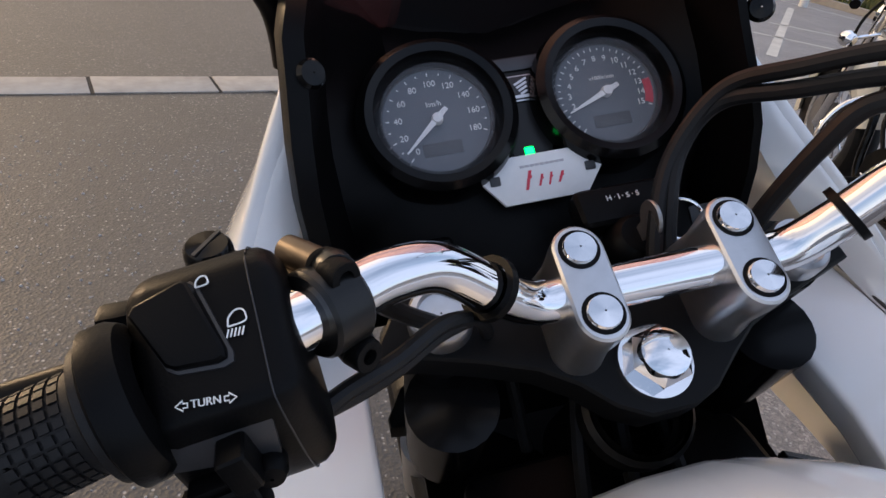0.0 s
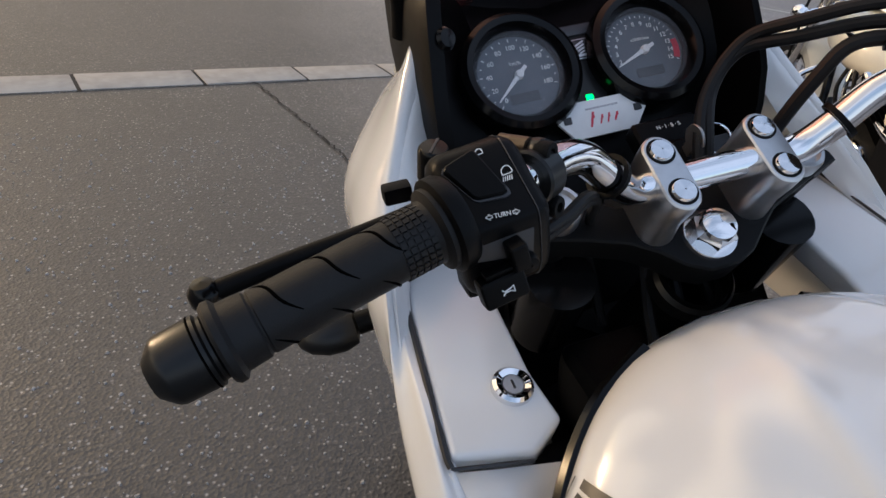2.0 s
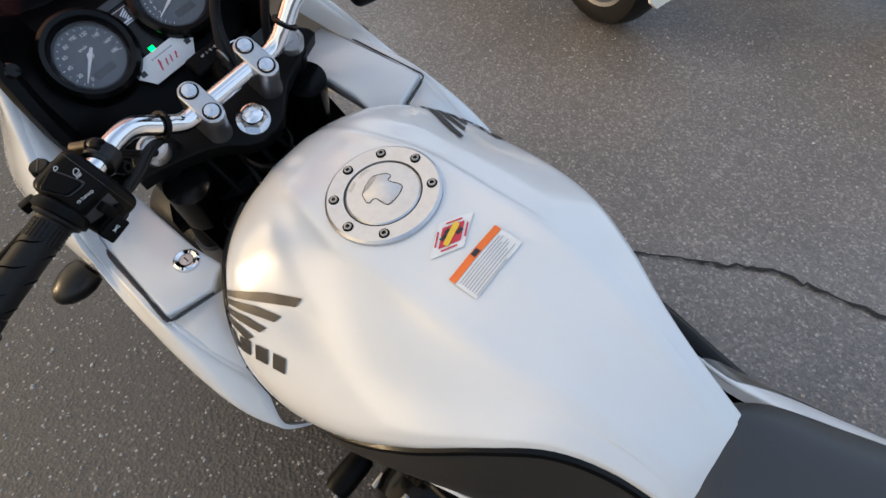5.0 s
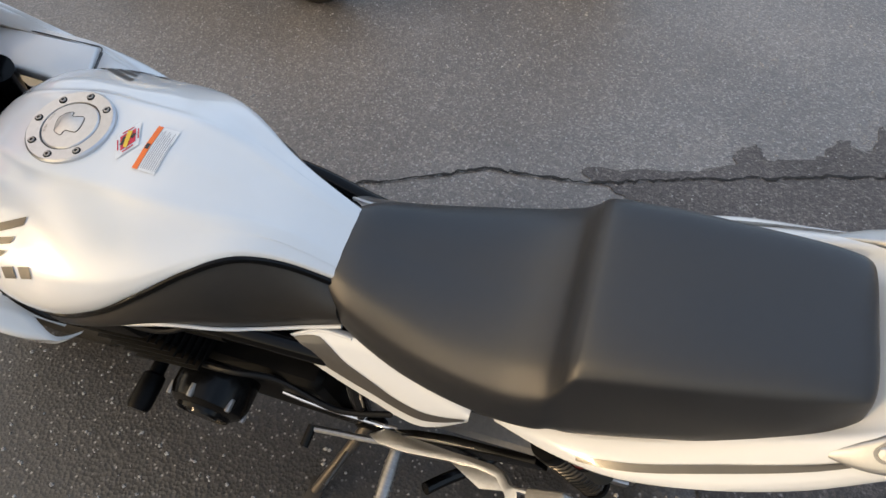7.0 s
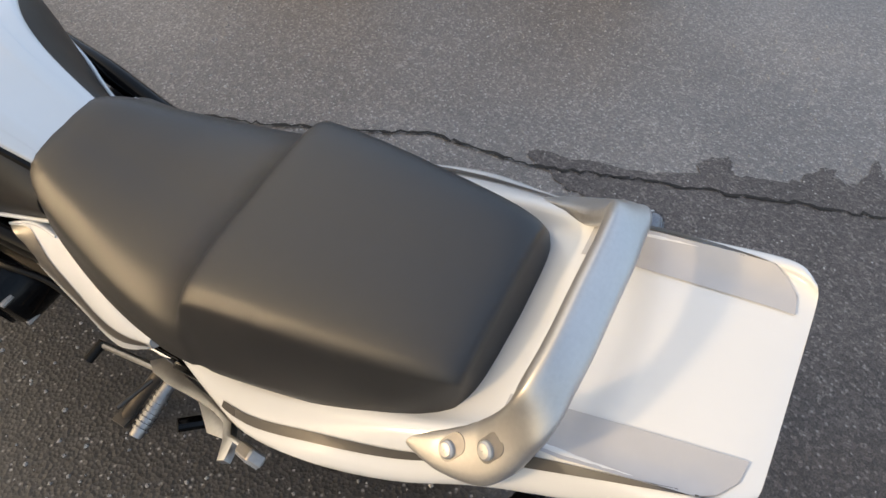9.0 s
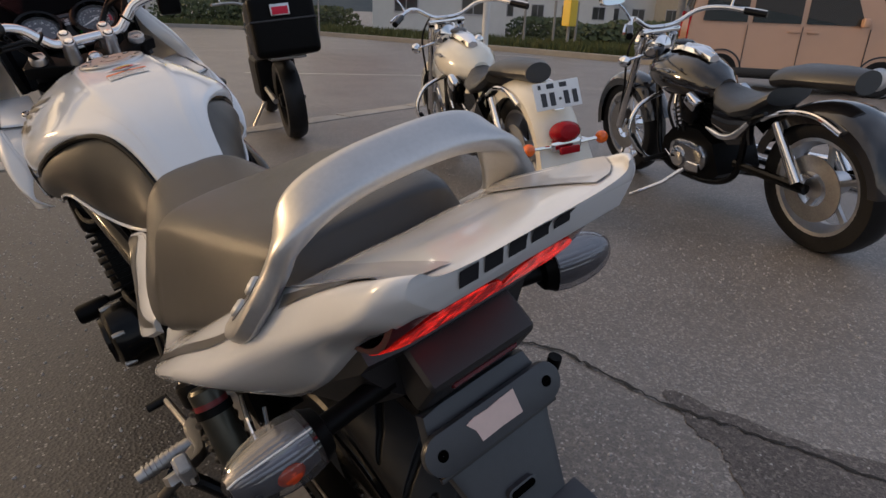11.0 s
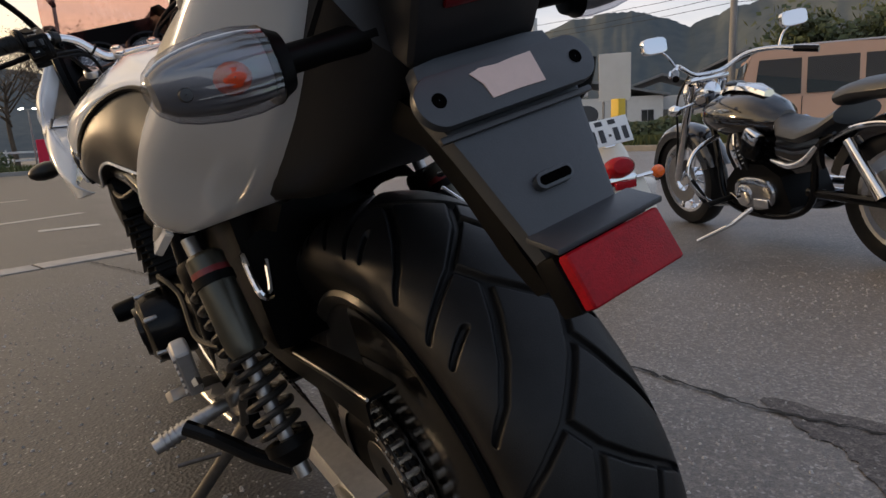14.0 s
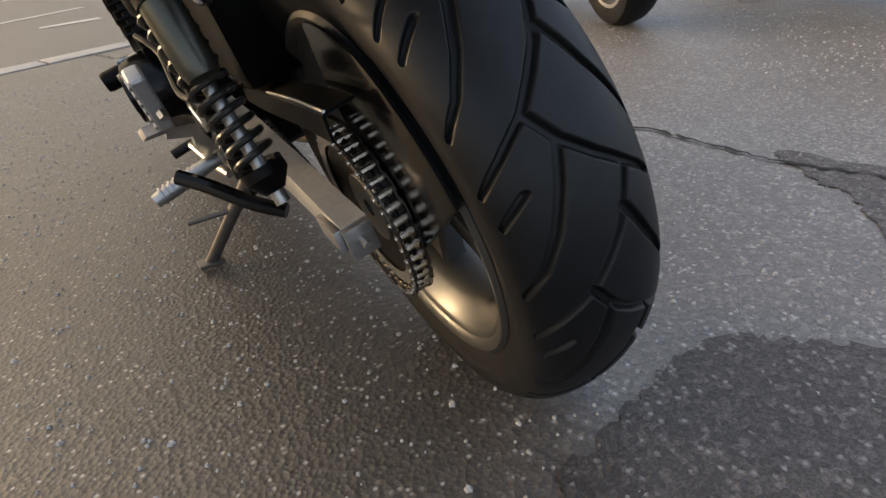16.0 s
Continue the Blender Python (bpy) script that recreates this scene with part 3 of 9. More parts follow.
def loose_stones(n=9000, seed=21):
    """Pale and dark stones standing proud of the asphalt round the motorcycle."""
    rnd = random.Random(seed)
    verts, faces = [], []
    for _ in range(n):
        x, y = rnd.uniform(-1.6, 2.6), rnd.uniform(-1.2, 3.2)
        r = rnd.choice((0.0018, 0.0022, 0.0028, 0.0036, 0.005)) * rnd.uniform(0.8, 1.25)
        a0, b = rnd.uniform(0, 6.28), len(verts)
        for k in range(5):
            a = a0 + k * 1.2566
            q = r * rnd.uniform(0.7, 1.2)
            verts.append((x + q * math.cos(a), y + q * math.sin(a), 0.0))
        for k in range(5):
            px, py, _z = verts[b + k]
            verts.append((x + (px - x) * 0.6, y + (py - y) * 0.6, r * rnd.uniform(0.2, 0.5) + 0.002))
        for k in range(5):
            faces.append((b + k, b + (k + 1) % 5, b + 5 + (k + 1) % 5, b + 5 + k))
        faces.append(tuple(b + 5 + k for k in range(5)))
    me = bpy.data.meshes.new("loose_stones")
    me.from_pydata(verts, [], faces)
    me.materials.append(STONE)
    return tagged(new("loose_stones", me), "small pale and dark stones set in the asphalt", "gravel", kind="stuff")


loose_stones()

# ---- the white motorcycle ----
bike = thing("motorcycle", "white half-faired motorcycle with black seat leaning on its side stand", "motorcycle", BIKE)


def body(stations, per_y=5, per_p=5):
    """A smooth closed body from stations (y, [(x, z) or (x, z, y) from the top centre line down one side])."""
    half = []
    for y, prof in stations:
        half.append([(p[0], p[2], p[1]) for p in catmull([(q[0], q[1], q[2] if len(q) > 2 else y) for q in prof], per_p)])
    rings = []
    for k in range(len(half[0])):
        rings.append(catmull([h[k] for h in half], per_y))
    out = []
    for j in range(len(rings[0])):
        one = [rings[k][j] for k in range(len(rings))]
        out.append(mirror([(max(p.x, 0.0005), p.y, p.z) for p in one]))
    return out


# tank
TANK = [
    (1.022, [(0, 0.846), (0.02, 0.846), (0.045, 0.84), (0.065, 0.832), (0.07, 0.82), (0.065, 0.80), (0.05, 0.78)]),
    (0.995, [(0, 0.872), (0.03, 0.871), (0.07, 0.862), (0.10, 0.848), (0.115, 0.825), (0.11, 0.79), (0.09, 0.76)]),
    (0.955, [(0, 0.893), (0.035, 0.892), (0.085, 0.881), (0.135, 0.858), (0.157, 0.825), (0.155, 0.785), (0.135, 0.755)]),
    (0.905, [(0, 0.904), (0.04, 0.903), (0.10, 0.887), (0.165, 0.845), (0.194, 0.81), (0.198, 0.775), (0.178, 0.745)]),
    (0.835, [(0, 0.907), (0.05, 0.905), (0.118, 0.876), (0.182, 0.826), (0.205, 0.795), (0.208, 0.765), (0.197, 0.745)]),
    (0.755, [(0, 0.902), (0.05, 0.899), (0.115, 0.874), (0.17, 0.835), (0.19, 0.812), (0.194, 0.79), (0.188, 0.775)]),
    (0.685, [(0, 0.892), (0.05, 0.889), (0.105, 0.869), (0.147, 0.846), (0.160, 0.832), (0.164, 0.82), (0.161, 0.81)]),
    (0.625, [(0, 0.872), (0.045, 0.870), (0.085, 0.858), (0.112, 0.848), (0.12, 0.842), (0.124, 0.836), (0.122, 0.83)]),
    (0.575, [(0, 0.85), (0.035, 0.849), (0.065, 0.845), (0.082, 0.84), (0.087, 0.836), (0.089, 0.832), (0.088, 0.828)]),
    (0.525, [(0, 0.82), (0.028, 0.82), (0.05, 0.817), (0.064, 0.813), (0.067, 0.81), (0.068, 0.806), (0.067, 0.80)]),
    (0.462, [(0, 0.768), (0.025, 0.768), (0.04, 0.766), (0.052, 0.763), (0.055, 0.76), (0.056, 0.756), (0.055, 0.75)]),
]


def creased(stations):
    """Adds a soft crease along the tank's top, a hand's width from the middle line."""
    out = []
    for y, prof in stations:
        (x1, z1), (x2, z2) = prof[1], prof[2]
        w = float(np.interp(y, [0.46, 0.6, 0.7, 0.88, 0.955, 1.0], [0.1, 0.5, 1.0, 1.0, 0.35, 0.0]))
        c = x1 * 1.45
        za, zb = (z1 + (z2 - z1) * (c + d - x1) / (x2 - x1) for d in (-0.006, 0.008))
        out.append((y, [prof[0], (x1 * 0.9, z1 + 0.001 * w), (c - 0.006, za + 0.0062 * w), (c + 0.008, zb + 0.0038 * w)] + prof[2:]))
    return out


def right_narrower(rings, k=0.915):
    """The right flank stands a little nearer the middle."""
    return [[Vector((v.x * k, v.y, v.z)) if v.x > 0 else v for v in r] for r in rings]


TANK = creased(TANK)
tank = part("fuel_tank", skin(right_narrower(body(TANK))), WHITE, bike, "white painted fuel tank", smooth=60)


# black cover below the tank, rim and trim on both sides
def side_cover(s):
    top = [(0.200, 0.895, 0.785), (0.200, 0.835, 0.748), (0.189, 0.755, 0.778), (0.162, 0.685, 0.812), (0.123, 0.625, 0.832), (0.089, 0.575, 0.83), (0.068, 0.525, 0.80), (0.058, 0.468, 0.755)]
    low = [(0.195, 0.865, 0.70), (0.187, 0.834, 0.682), (0.183, 0.755, 0.715), (0.170, 0.685, 0.728), (0.152, 0.62, 0.712), (0.132, 0.575, 0.695), (0.112, 0.52, 0.69), (0.098, 0.46, 0.70)]
    a, b = catmull(top, 6), catmull(low, 6)
    rings = []
    for p, q in zip(a, b):
        row = []
        for k in range(7):
            t = k / 6
            m = p.lerp(q, t)
            m.x += 0.016 * math.sin(math.pi * t) - 0.004
            row.append(Vector((s * m.x, m.y, m.z)))
        row += [Vector((v.x - s * 0.03, v.y, v.z)) for v in reversed(row)]
        rings.append(row)
    cover = part("side_cover", skin(rings), COVER, bike, "satin black cover under the tank", m=Matrix.Translation((-0.021 if s > 0 else 0, 0, 0)))
    part("trim", tube([(s * (p.x + 0.001), p.y, p.z - 0.002) for p in a], 0.0055, 8, smooth=False), GLOSSBLACK, cover)
    part("lower_trim", tube([(s * (p.x - 0.001), p.y, p.z - 0.001) for p in b[3:]], 0.003, 8, smooth=False), WHITE, cover)
    front = catmull([(0.075, 1.01, 0.845), (0.125, 0.985, 0.835), (0.168, 0.945, 0.815), (0.196, 0.90, 0.785), (0.205, 0.865, 0.74), (0.195, 0.84, 0.695)], 6)
    part("gasket", tube([(s * p.x, p.y, p.z) for p in front], 0.007, 8, smooth=False), GLOSSBLACK, cover)


for s in (-1, 1):
    side_cover(s)


# filler cap
cap_m = frame_m((0, 0.830, 0.9065), (0, -0.03, 1))
cap = part("filler_cap", lathe([(0.0385, 0.0), (0.0395, 0.003), (0.056, 0.004), (0.0585, 0.002), (0.059, -0.006)], cap_m, 64), ALU, bike, "brushed aluminium filler cap ring with seven bolts")
part("cap_lid", lathe([(0.0005, 0.0035), (0.036, 0.0035), (0.0375, 0.002), (0.0378, -0.004)], cap_m, 64), ALU, cap)
part("cap_gap", lathe([(0.0375, 0.0012), (0.0392, 0.0012)], cap_m, 64), INK, cap)
for k in range(8):
    if k == 4:
        continue
    a = radians(90 - 45 * k)
    bm = lathe([(0.0006, 0.003), (0.002, 0.003), (0.0022, 0.0055), (0.0036, 0.0055), (0.0042, 0.0035)], cap_m @ Matrix.Translation((0.0487 * math.cos(a), 0.0487 * math.sin(a), 0)), 14)
    part("cap_bolt", bm, STEEL, cap)
    part("bolt_recess", lathe([(0.0005, 0.0042), (0.0053, 0.0042), (0.0055, 0.003)], cap_m @ Matrix.Translation((0.0487 * math.cos(a), 0.0487 * math.sin(a), 0)), 16), DARKMETAL, cap)
flap = [(-0.0139, 0.0147), (-0.0163, 0.0094), (-0.018, 0.0044), (-0.0164, 0.0015), (-0.0125, 0.0018), (-0.0095, -0.0008), (-0.0071, -0.0158), (0.0153, -0.0126), (0.0132, 0.0029), (0.0146, 0.0057), (0.0183, 0.0061), (0.0193, 0.0085), (0.0177, 0.0134), (0.012, 0.0187), (0.0061, 0.0213), (-0.0034, 0.0194)]
part("key_flap", plate(flap, 0.0007, cap_m @ Matrix.Translation((0, 0, 0.0032)), 0.0002), ALU, cap)
part("flap_gap", tube([cap_m @ Vector((x, y, 0.0037)) for x, y in flap + flap[:1]], 0.0005, 6, 5), INK, cap)
part("finger_scoop", plate([(-0.013, 0.0146), (-0.0034, 0.0194), (0.0061, 0.0213), (0.0116, 0.0186), (0.0061, 0.0165), (-0.0027, 0.0146)], 0.0003, cap_m @ Matrix.Translation((0, 0, 0.0038))), STEEL, cap)


tank_tree = tree_of(tank)


def decal(outline, material, name, x0, y0, turn, lift, label="", parent=None, cut=0.006):
    return part(name, lay(outline, pose(x0, y0, 0.9, 0, 0, turn), tank_tree, lift, cut), material, parent or tank, label)


diamond = decal([(0.003, 0.0165), (0.028, 0.002), (0.031, 0), (0.028, -0.002), (-0.003, -0.0165), (-0.028, -0.002), (-0.031, 0), (-0.028, 0.002)], PAPER, "diamond_sticker", 0.002, 0.7455, 0, 0.0016, "white diamond sticker with red centre")
decal([(0, 0.0105), (0.019, 0), (0, -0.0105), (-0.019, 0)], REDPRINT, "red_diamond", 0.002, 0.7455, 0, 0.0022, parent=diamond)
for dx, dy, w in ((-0.007, 0.0035, 0.004), (0.007, -0.0035, 0.004), (0.0, 0.005, 0.003)):
    decal([(-w, 0.0018), (w, 0.0018), (w, -0.0018), (-w, -0.0018)], INK, "dark_patch", 0.002 + dx, 0.7455 + dy, 0, 0.0026, parent=diamond)
decal([(-0.013, 0.002), (0.013, 0.004), (0.013, -0.002), (-0.013, -0.003)], YELLOW, "yellow_patch", 0.002, 0.7455, 12, 0.0029, parent=diamond)
for ang, ox, oy in ((29, -0.0135, 0.0078), (-29, 0.0135, 0.0078), (-29, -0.0135, -0.0078), (29, 0.0135, -0.0078)):
    decal([(-0.008, 0.0008), (0.008, 0.0008), (0.008, -0.0008), (-0.008, -0.0008)], REDPRINT, "print_bar", 0.002 + ox * 0.92, 0.7455 + oy * 0.92, ang, 0.0023, parent=diamond)
label = decal([(-0.034, 0.019), (0.034, 0.019), (0.034, -0.0105), (-0.034, -0.0105)], PAPER, "warning_label", 0.0, 0.701, 1, 0.0016, "white warning label with orange header")
decal([(-0.034, 0.019), (0.034, 0.019), (0.034, 0.012), (-0.034, 0.012)], ORANGE, "label_header", 0.0, 0.701, 1, 0.0022, parent=label)
decal([(-0.004, 0.0024), (0.004, 0.0024), (0.004, -0.0024), (-0.004, -0.0024)], INK, "print_bar", 0.0, 0.7165, 1, 0.0026, parent=label)
for k in range(8):
    w = (0.029, 0.030, 0.027, 0.030, 0.029, 0.026, 0.03, 0.022)[k]
    decal([(-0.031, 0.0005), (-0.031 + 2 * w, 0.0005), (-0.031 + 2 * w, -0.0005), (-0.031, -0.0005)], GREYSTRIPE, "print_bar", 0.0, 0.7100 - 0.0026 * k, 1, 0.0022, parent=label, cut=0.02)


# emblem on each flank: a fan of dark feathers over a slanting row of five plain blocks
for s in (-1, 1):
    o = Vector((s * 0.155, 0.939, 0.841))
    u = (Vector((s * 0.125, 0.837, 0.871)) - o).normalized()
    v = Vector((s * 0.024, 0, -0.03))
    v = (v - u * v.dot(u)).normalized()
    n = u.cross(v)
    if n.x * s < 0:
        n = -n
    em = Matrix(((u.x, v.x, n.x, o.x), (u.y, v.y, n.y, o.y), (u.z, v.z, n.z, o.z), (0, 0, 0, 1)))
    blades = (((0.0018, 0.0034), (0.108, 0.0014)),
             ((0.002, 0.0111), (0.0817, 0.02)),
             ((0.0014, 0.0197), (0.0622, 0.0333)),
             ((-0.0002, 0.028), (0.0447, 0.0439)),
             ((-0.0009, 0.0371), (0.0236, 0.058)))
    for k, ((su, sv), (eu, ev)) in enumerate(blades):
        d = Vector((eu - su, ev - sv)).normalized()
        c = Vector((-d.y, d.x))
        wide = (0.0052, 0.0046, 0.0042, 0.0040, 0.0036)[k]
        mid = Vector((su, sv)).lerp(Vector((eu, ev)), 0.6) - c * 0.0016
        up_, lo_ = [Vector((su, sv)) - c * wide * 0.55, mid - c * wide, Vector((eu, ev)) - c * wide * 0.9 + d * 0.004], [Vector((eu, ev)) + c * wide * 0.8 - d * 0.004, mid + c * wide, Vector((su, sv)) + c * wide * 0.55]
        part("emblem_feather", lay([tuple(q) for q in up_ + lo_], em, tank_tree, 0.0014), INK, tank)
    part("emblem_line", lay([(-0.0075, 0.004), (-0.006, 0.003), (-0.006, 0.040), (-0.0075, 0.040)], em, tank_tree, 0.0015), INK, tank)
    for k, (bu, bv) in enumerate([(-0.0150 + 0.0250 * j, 0.0430 + 0.0050 * j) for j in range(5)]):
        m = em @ Matrix.Translation((bu, bv, 0)) @ Matrix.Rotation(radians(10.5), 4, "Z")
        part("emblem_bar", lay([(-0.0098, -0.0078), (0.0080, -0.0078), (0.0098, 0.0078), (-0.0080, 0.0078)], m, tank_tree, 0.0014), INK, tank)

# seat: a low rider's hollow and a raised passenger pad
SEAT = [
    (0.492, [(0, 0.772), (0.02, 0.772), (0.04, 0.768), (0.052, 0.758), (0.057, 0.748), (0.06, 0.735), (0.062, 0.715), (0.055, 0.70)]),
    (0.455, [(0, 0.775), (0.03, 0.775), (0.058, 0.77), (0.078, 0.755), (0.086, 0.742), (0.092, 0.725), (0.098, 0.705), (0.09, 0.69)]),
    (0.38, [(0, 0.764), (0.04, 0.764), (0.078, 0.757), (0.102, 0.738), (0.112, 0.724), (0.12, 0.705), (0.128, 0.685), (0.115, 0.675)]),
    (0.30, [(0, 0.758), (0.05, 0.758), (0.092, 0.751), (0.120, 0.735), (0.131, 0.72), (0.14, 0.70), (0.147, 0.68), (0.13, 0.668)]),
    (0.225, [(0, 0.766), (0.05, 0.766), (0.096, 0.761), (0.128, 0.745), (0.141, 0.73), (0.15, 0.705), (0.156, 0.685), (0.14, 0.675)]),
    (0.178, [(0, 0.79), (0.05, 0.79), (0.098, 0.784), (0.129, 0.766), (0.141, 0.75), (0.15, 0.72), (0.156, 0.693), (0.14, 0.683)]),
    (0.160, [(0, 0.816), (0.05, 0.816), (0.098, 0.809), (0.124, 0.790), (0.134, 0.775), (0.145, 0.735), (0.153, 0.702), (0.14, 0.692)]),
    (0.149, [(0, 0.830), (0.05, 0.830), (0.097, 0.825), (0.117, 0.815), (0.127, 0.800), (0.142, 0.745), (0.152, 0.705), (0.14, 0.695)]),
    (0.130, [(0, 0.8395), (0.055, 0.8395), (0.094, 0.836), (0.113, 0.827), (0.1235, 0.810), (0.141, 0.75), (0.151, 0.709), (0.138, 0.70)]),
    (0.06, [(0, 0.852), (0.055, 0.852), (0.088, 0.849), (0.106, 0.841), (0.116, 0.825), (0.133, 0.775), (0.143, 0.742), (0.13, 0.73)]),
    (-0.02, [(0, 0.863), (0.05, 0.863), (0.080, 0.860), (0.096, 0.852), (0.106, 0.836), (0.122, 0.798), (0.13, 0.772), (0.118, 0.76)]),
    (-0.085, [(0, 0.870), (0.045, 0.870), (0.071, 0.868), (0.086, 0.861), (0.096, 0.845), (0.111, 0.816), (0.117, 0.797), (0.105, 0.785)]),
    (-0.122, [(0, 0.870), (0.04, 0.870), (0.066, 0.867), (0.078, 0.861), (0.083, 0.853), (0.095, 0.826), (0.10, 0.812), (0.09, 0.80)]),
    (-0.132, [(0, 0.858), (0.04, 0.858), (0.061, 0.855), (0.071, 0.849), (0.077, 0.842), (0.086, 0.824), (0.09, 0.812), (0.08, 0.80)]),
    (-0.142, [(0, 0.835), (0.035, 0.834), (0.052, 0.831), (0.060, 0.827), (0.066, 0.824), (0.073, 0.818), (0.078, 0.81), (0.07, 0.80)]),
]
seat = part("seat", skin(body(SEAT)), VINYL, bike, "stepped black vinyl dual seat", smooth=50)

# tail cowl: two white flanks and a flat rear deck
TAIL = [
    (0.228, [(0, 0.66), (0.06, 0.66), (0.12, 0.66), (0.146, 0.657), (0.150, 0.653), (0.150, 0.648), (0.143, 0.643)]),
    (0.15, [(0, 0.69), (0.06, 0.69), (0.125, 0.685), (0.152, 0.680), (0.168, 0.671), (0.172, 0.662), (0.162, 0.654)]),
    (0.07, [(0, 0.725), (0.06, 0.725), (0.12, 0.722), (0.146, 0.724), (0.172, 0.714), (0.185, 0.698), (0.148, 0.660)]),
    (-0.02, [(0, 0.765), (0.06, 0.765), (0.105, 0.770), (0.131, 0.778), (0.156, 0.766), (0.176, 0.742), (0.108, 0.686)]),
    (-0.10, [(0, 0.805), (0.05, 0.808), (0.095, 0.813), (0.116, 0.826), (0.138, 0.808), (0.157, 0.777), (0.104, 0.724)]),
    (-0.17, [(0, 0.862), (0.045, 0.863), (0.083, 0.861), (0.099, 0.865), (0.115, 0.852), (0.131, 0.823), (0.094, 0.774)]),
    (-0.24, [(0, 0.893), (0.045, 0.893), (0.083, 0.892), (0.091, 0.896), (0.103, 0.888), (0.111, 0.866), (0.084, 0.845)]),
    (-0.290, [(0, 0.911), (0.045, 0.911), (0.079, 0.911), (0.087, 0.917), (0.097, 0.911), (0.100, 0.897), (0.081, 0.882)]),
    (-0.308, [(0, 0.918, -0.313), (0.042, 0.918, -0.313), (0.074, 0.919, -0.311), (0.083, 0.9245), (0.090, 0.921), (0.091, 0.911), (0.075, 0.896)]),
    (-0.317, [(0, 0.920, -0.323), (0.040, 0.920, -0.323), (0.066, 0.922, -0.322), (0.074, 0.926, -0.319), (0.080, 0.923), (0.081, 0.914), (0.067, 0.900)]),
]
tail = part("tail_cowl", skin(body(TAIL)), WHITE, bike, "white tail cowl with grey stripes", smooth=45)


tail_tree = tree_of(tail)
for s in (-1, 1):
    part("stripe", lay([(s * 0.0525, -0.313), (s * 0.067, -0.311), (s * 0.080, -0.302), (s * 0.086, -0.292), (s * 0.096, -0.215), (s * 0.098, -0.165), (s * 0.066, -0.165)], Matrix.Translation((0, 0, 0.9)), tail_tree, 0.0012, 0.012), GREYSTRIPE, tail, "pale grey stripe")
    part("thin_stripe", lay([(s * 0.084, -0.294), (s * 0.0855, -0.293), (s * 0.109, -0.196), (s * 0.102, -0.194)], Matrix.Translation((0, 0, 0.9)), tail_tree, 0.0012, 0.012), DARKSTRIPE, tail)
tail_rings = body(TAIL)
for s in (-1, 1):
    rows = []
    for j in range(7, 27):
        t = (j - 7) / 19
        hi, lo = 19.1 + 0.5 * t, 21.3 - 0.9 * t
        row = []
        for q in range(4):
            k = hi + (lo - hi) * q / 3
            k0 = int(k)
            p = tail_rings[j][k0].lerp(tail_rings[j][k0 + 1], k - k0)
            row.append(Vector((s * (p.x + 0.0011), p.y, p.z + 0.0011)))
        rows.append(row)
    part("dark_stripe", skin(rows, False), DARKSTRIPE, tail, "dark stripe along the flank")

# under-seat white side covers
def under_cover(s):
    top = [(0.127, 0.553, 0.667), (0.106, 0.49, 0.690), (0.110, 0.41, 0.696), (0.122, 0.33, 0.688), (0.140, 0.26, 0.660)]
    low = [(0.129, 0.55, 0.658), (0.146, 0.49, 0.632), (0.164, 0.41, 0.613), (0.178, 0.33, 0.608), (0.160, 0.262, 0.640)]
    a, b = catmull(top, 8), catmull(low, 8)

    def face(p, q, t, lift=0.0):
        v = p.lerp(q, t)
        bow = 0.010 * math.sin(math.pi * t)
        return Vector((s * (v.x + (bow + lift) * 0.7), v.y, v.z + (bow + lift) * 0.7))

    rings = []
    for p, q in zip(a, b):
        row = [face(p, q, k / 8) for k in range(9)]
        rings.append(row + [Vector((v.x - s * 0.007, v.y, v.z - 0.006)) for v in reversed(row)])
    cover = part("under_seat_cover", skin(rings), WHITE, bike, "white panel under the seat with a dark stripe and painted shade at its front", smooth=50)
    # thin rear line is a stripe; the wide front wedge paints reflection and shade
    strip = list(zip(a, b))[2:-1]
    rows = []
    for k, (p, q) in enumerate(strip):
        f = k / (len(strip) - 1)
        lo, hi = float(np.interp(f, [0, 0.06, 0.2, 0.36, 0.6, 1], [0.30, 0.10, 0.13, 0.46, 0.63, 0.70])), float(np.interp(f, [0, 0.3, 1], [0.66, 0.80, 0.86]))
        rows.append([face(p, q, lo + (hi - lo) * j / 4, 0.0009) for j in range(5)])
    part("dark_stripe", skin(rows, False), DARKSTRIPE, cover)
    part("top_edge", tube([face(p, q, 0.03) for p, q in list(zip(a, b))[:14]], 0.0025, 8, smooth=False), WHITE, cover)


for s in (-1, 1):
    under_cover(s)

# grab rail: one casting, its broad feet lying along the flanks and a bar over the tail
RAIL = [  # place, breadth, thickness on one side
    ((0.1245, -0.103, 0.8165), 0.006, 0.008), ((0.1240, -0.114, 0.8215), 0.016, 0.012), ((0.1225, -0.131, 0.8310), 0.029, 0.015), ((0.1190, -0.149, 0.8430), 0.038, 0.016),
    ((0.1140, -0.164, 0.8560), 0.044, 0.017), ((0.1055, -0.175, 0.8720), 0.042, 0.017), ((0.0950, -0.183, 0.8910), 0.036, 0.017), ((0.0860, -0.188, 0.9080), 0.034, 0.017),
    ((0.069, -0.190, 0.922), 0.034, 0.017), ((0.04, -0.192, 0.930), 0.034, 0.017), ((0.0, -0.192, 0.932), 0.034, 0.017)]


BOLTM = mat("bright_bolt_steel", (0.55, 0.55, 0.54), 0.45, 0.6, vary=0.08, scale=200)


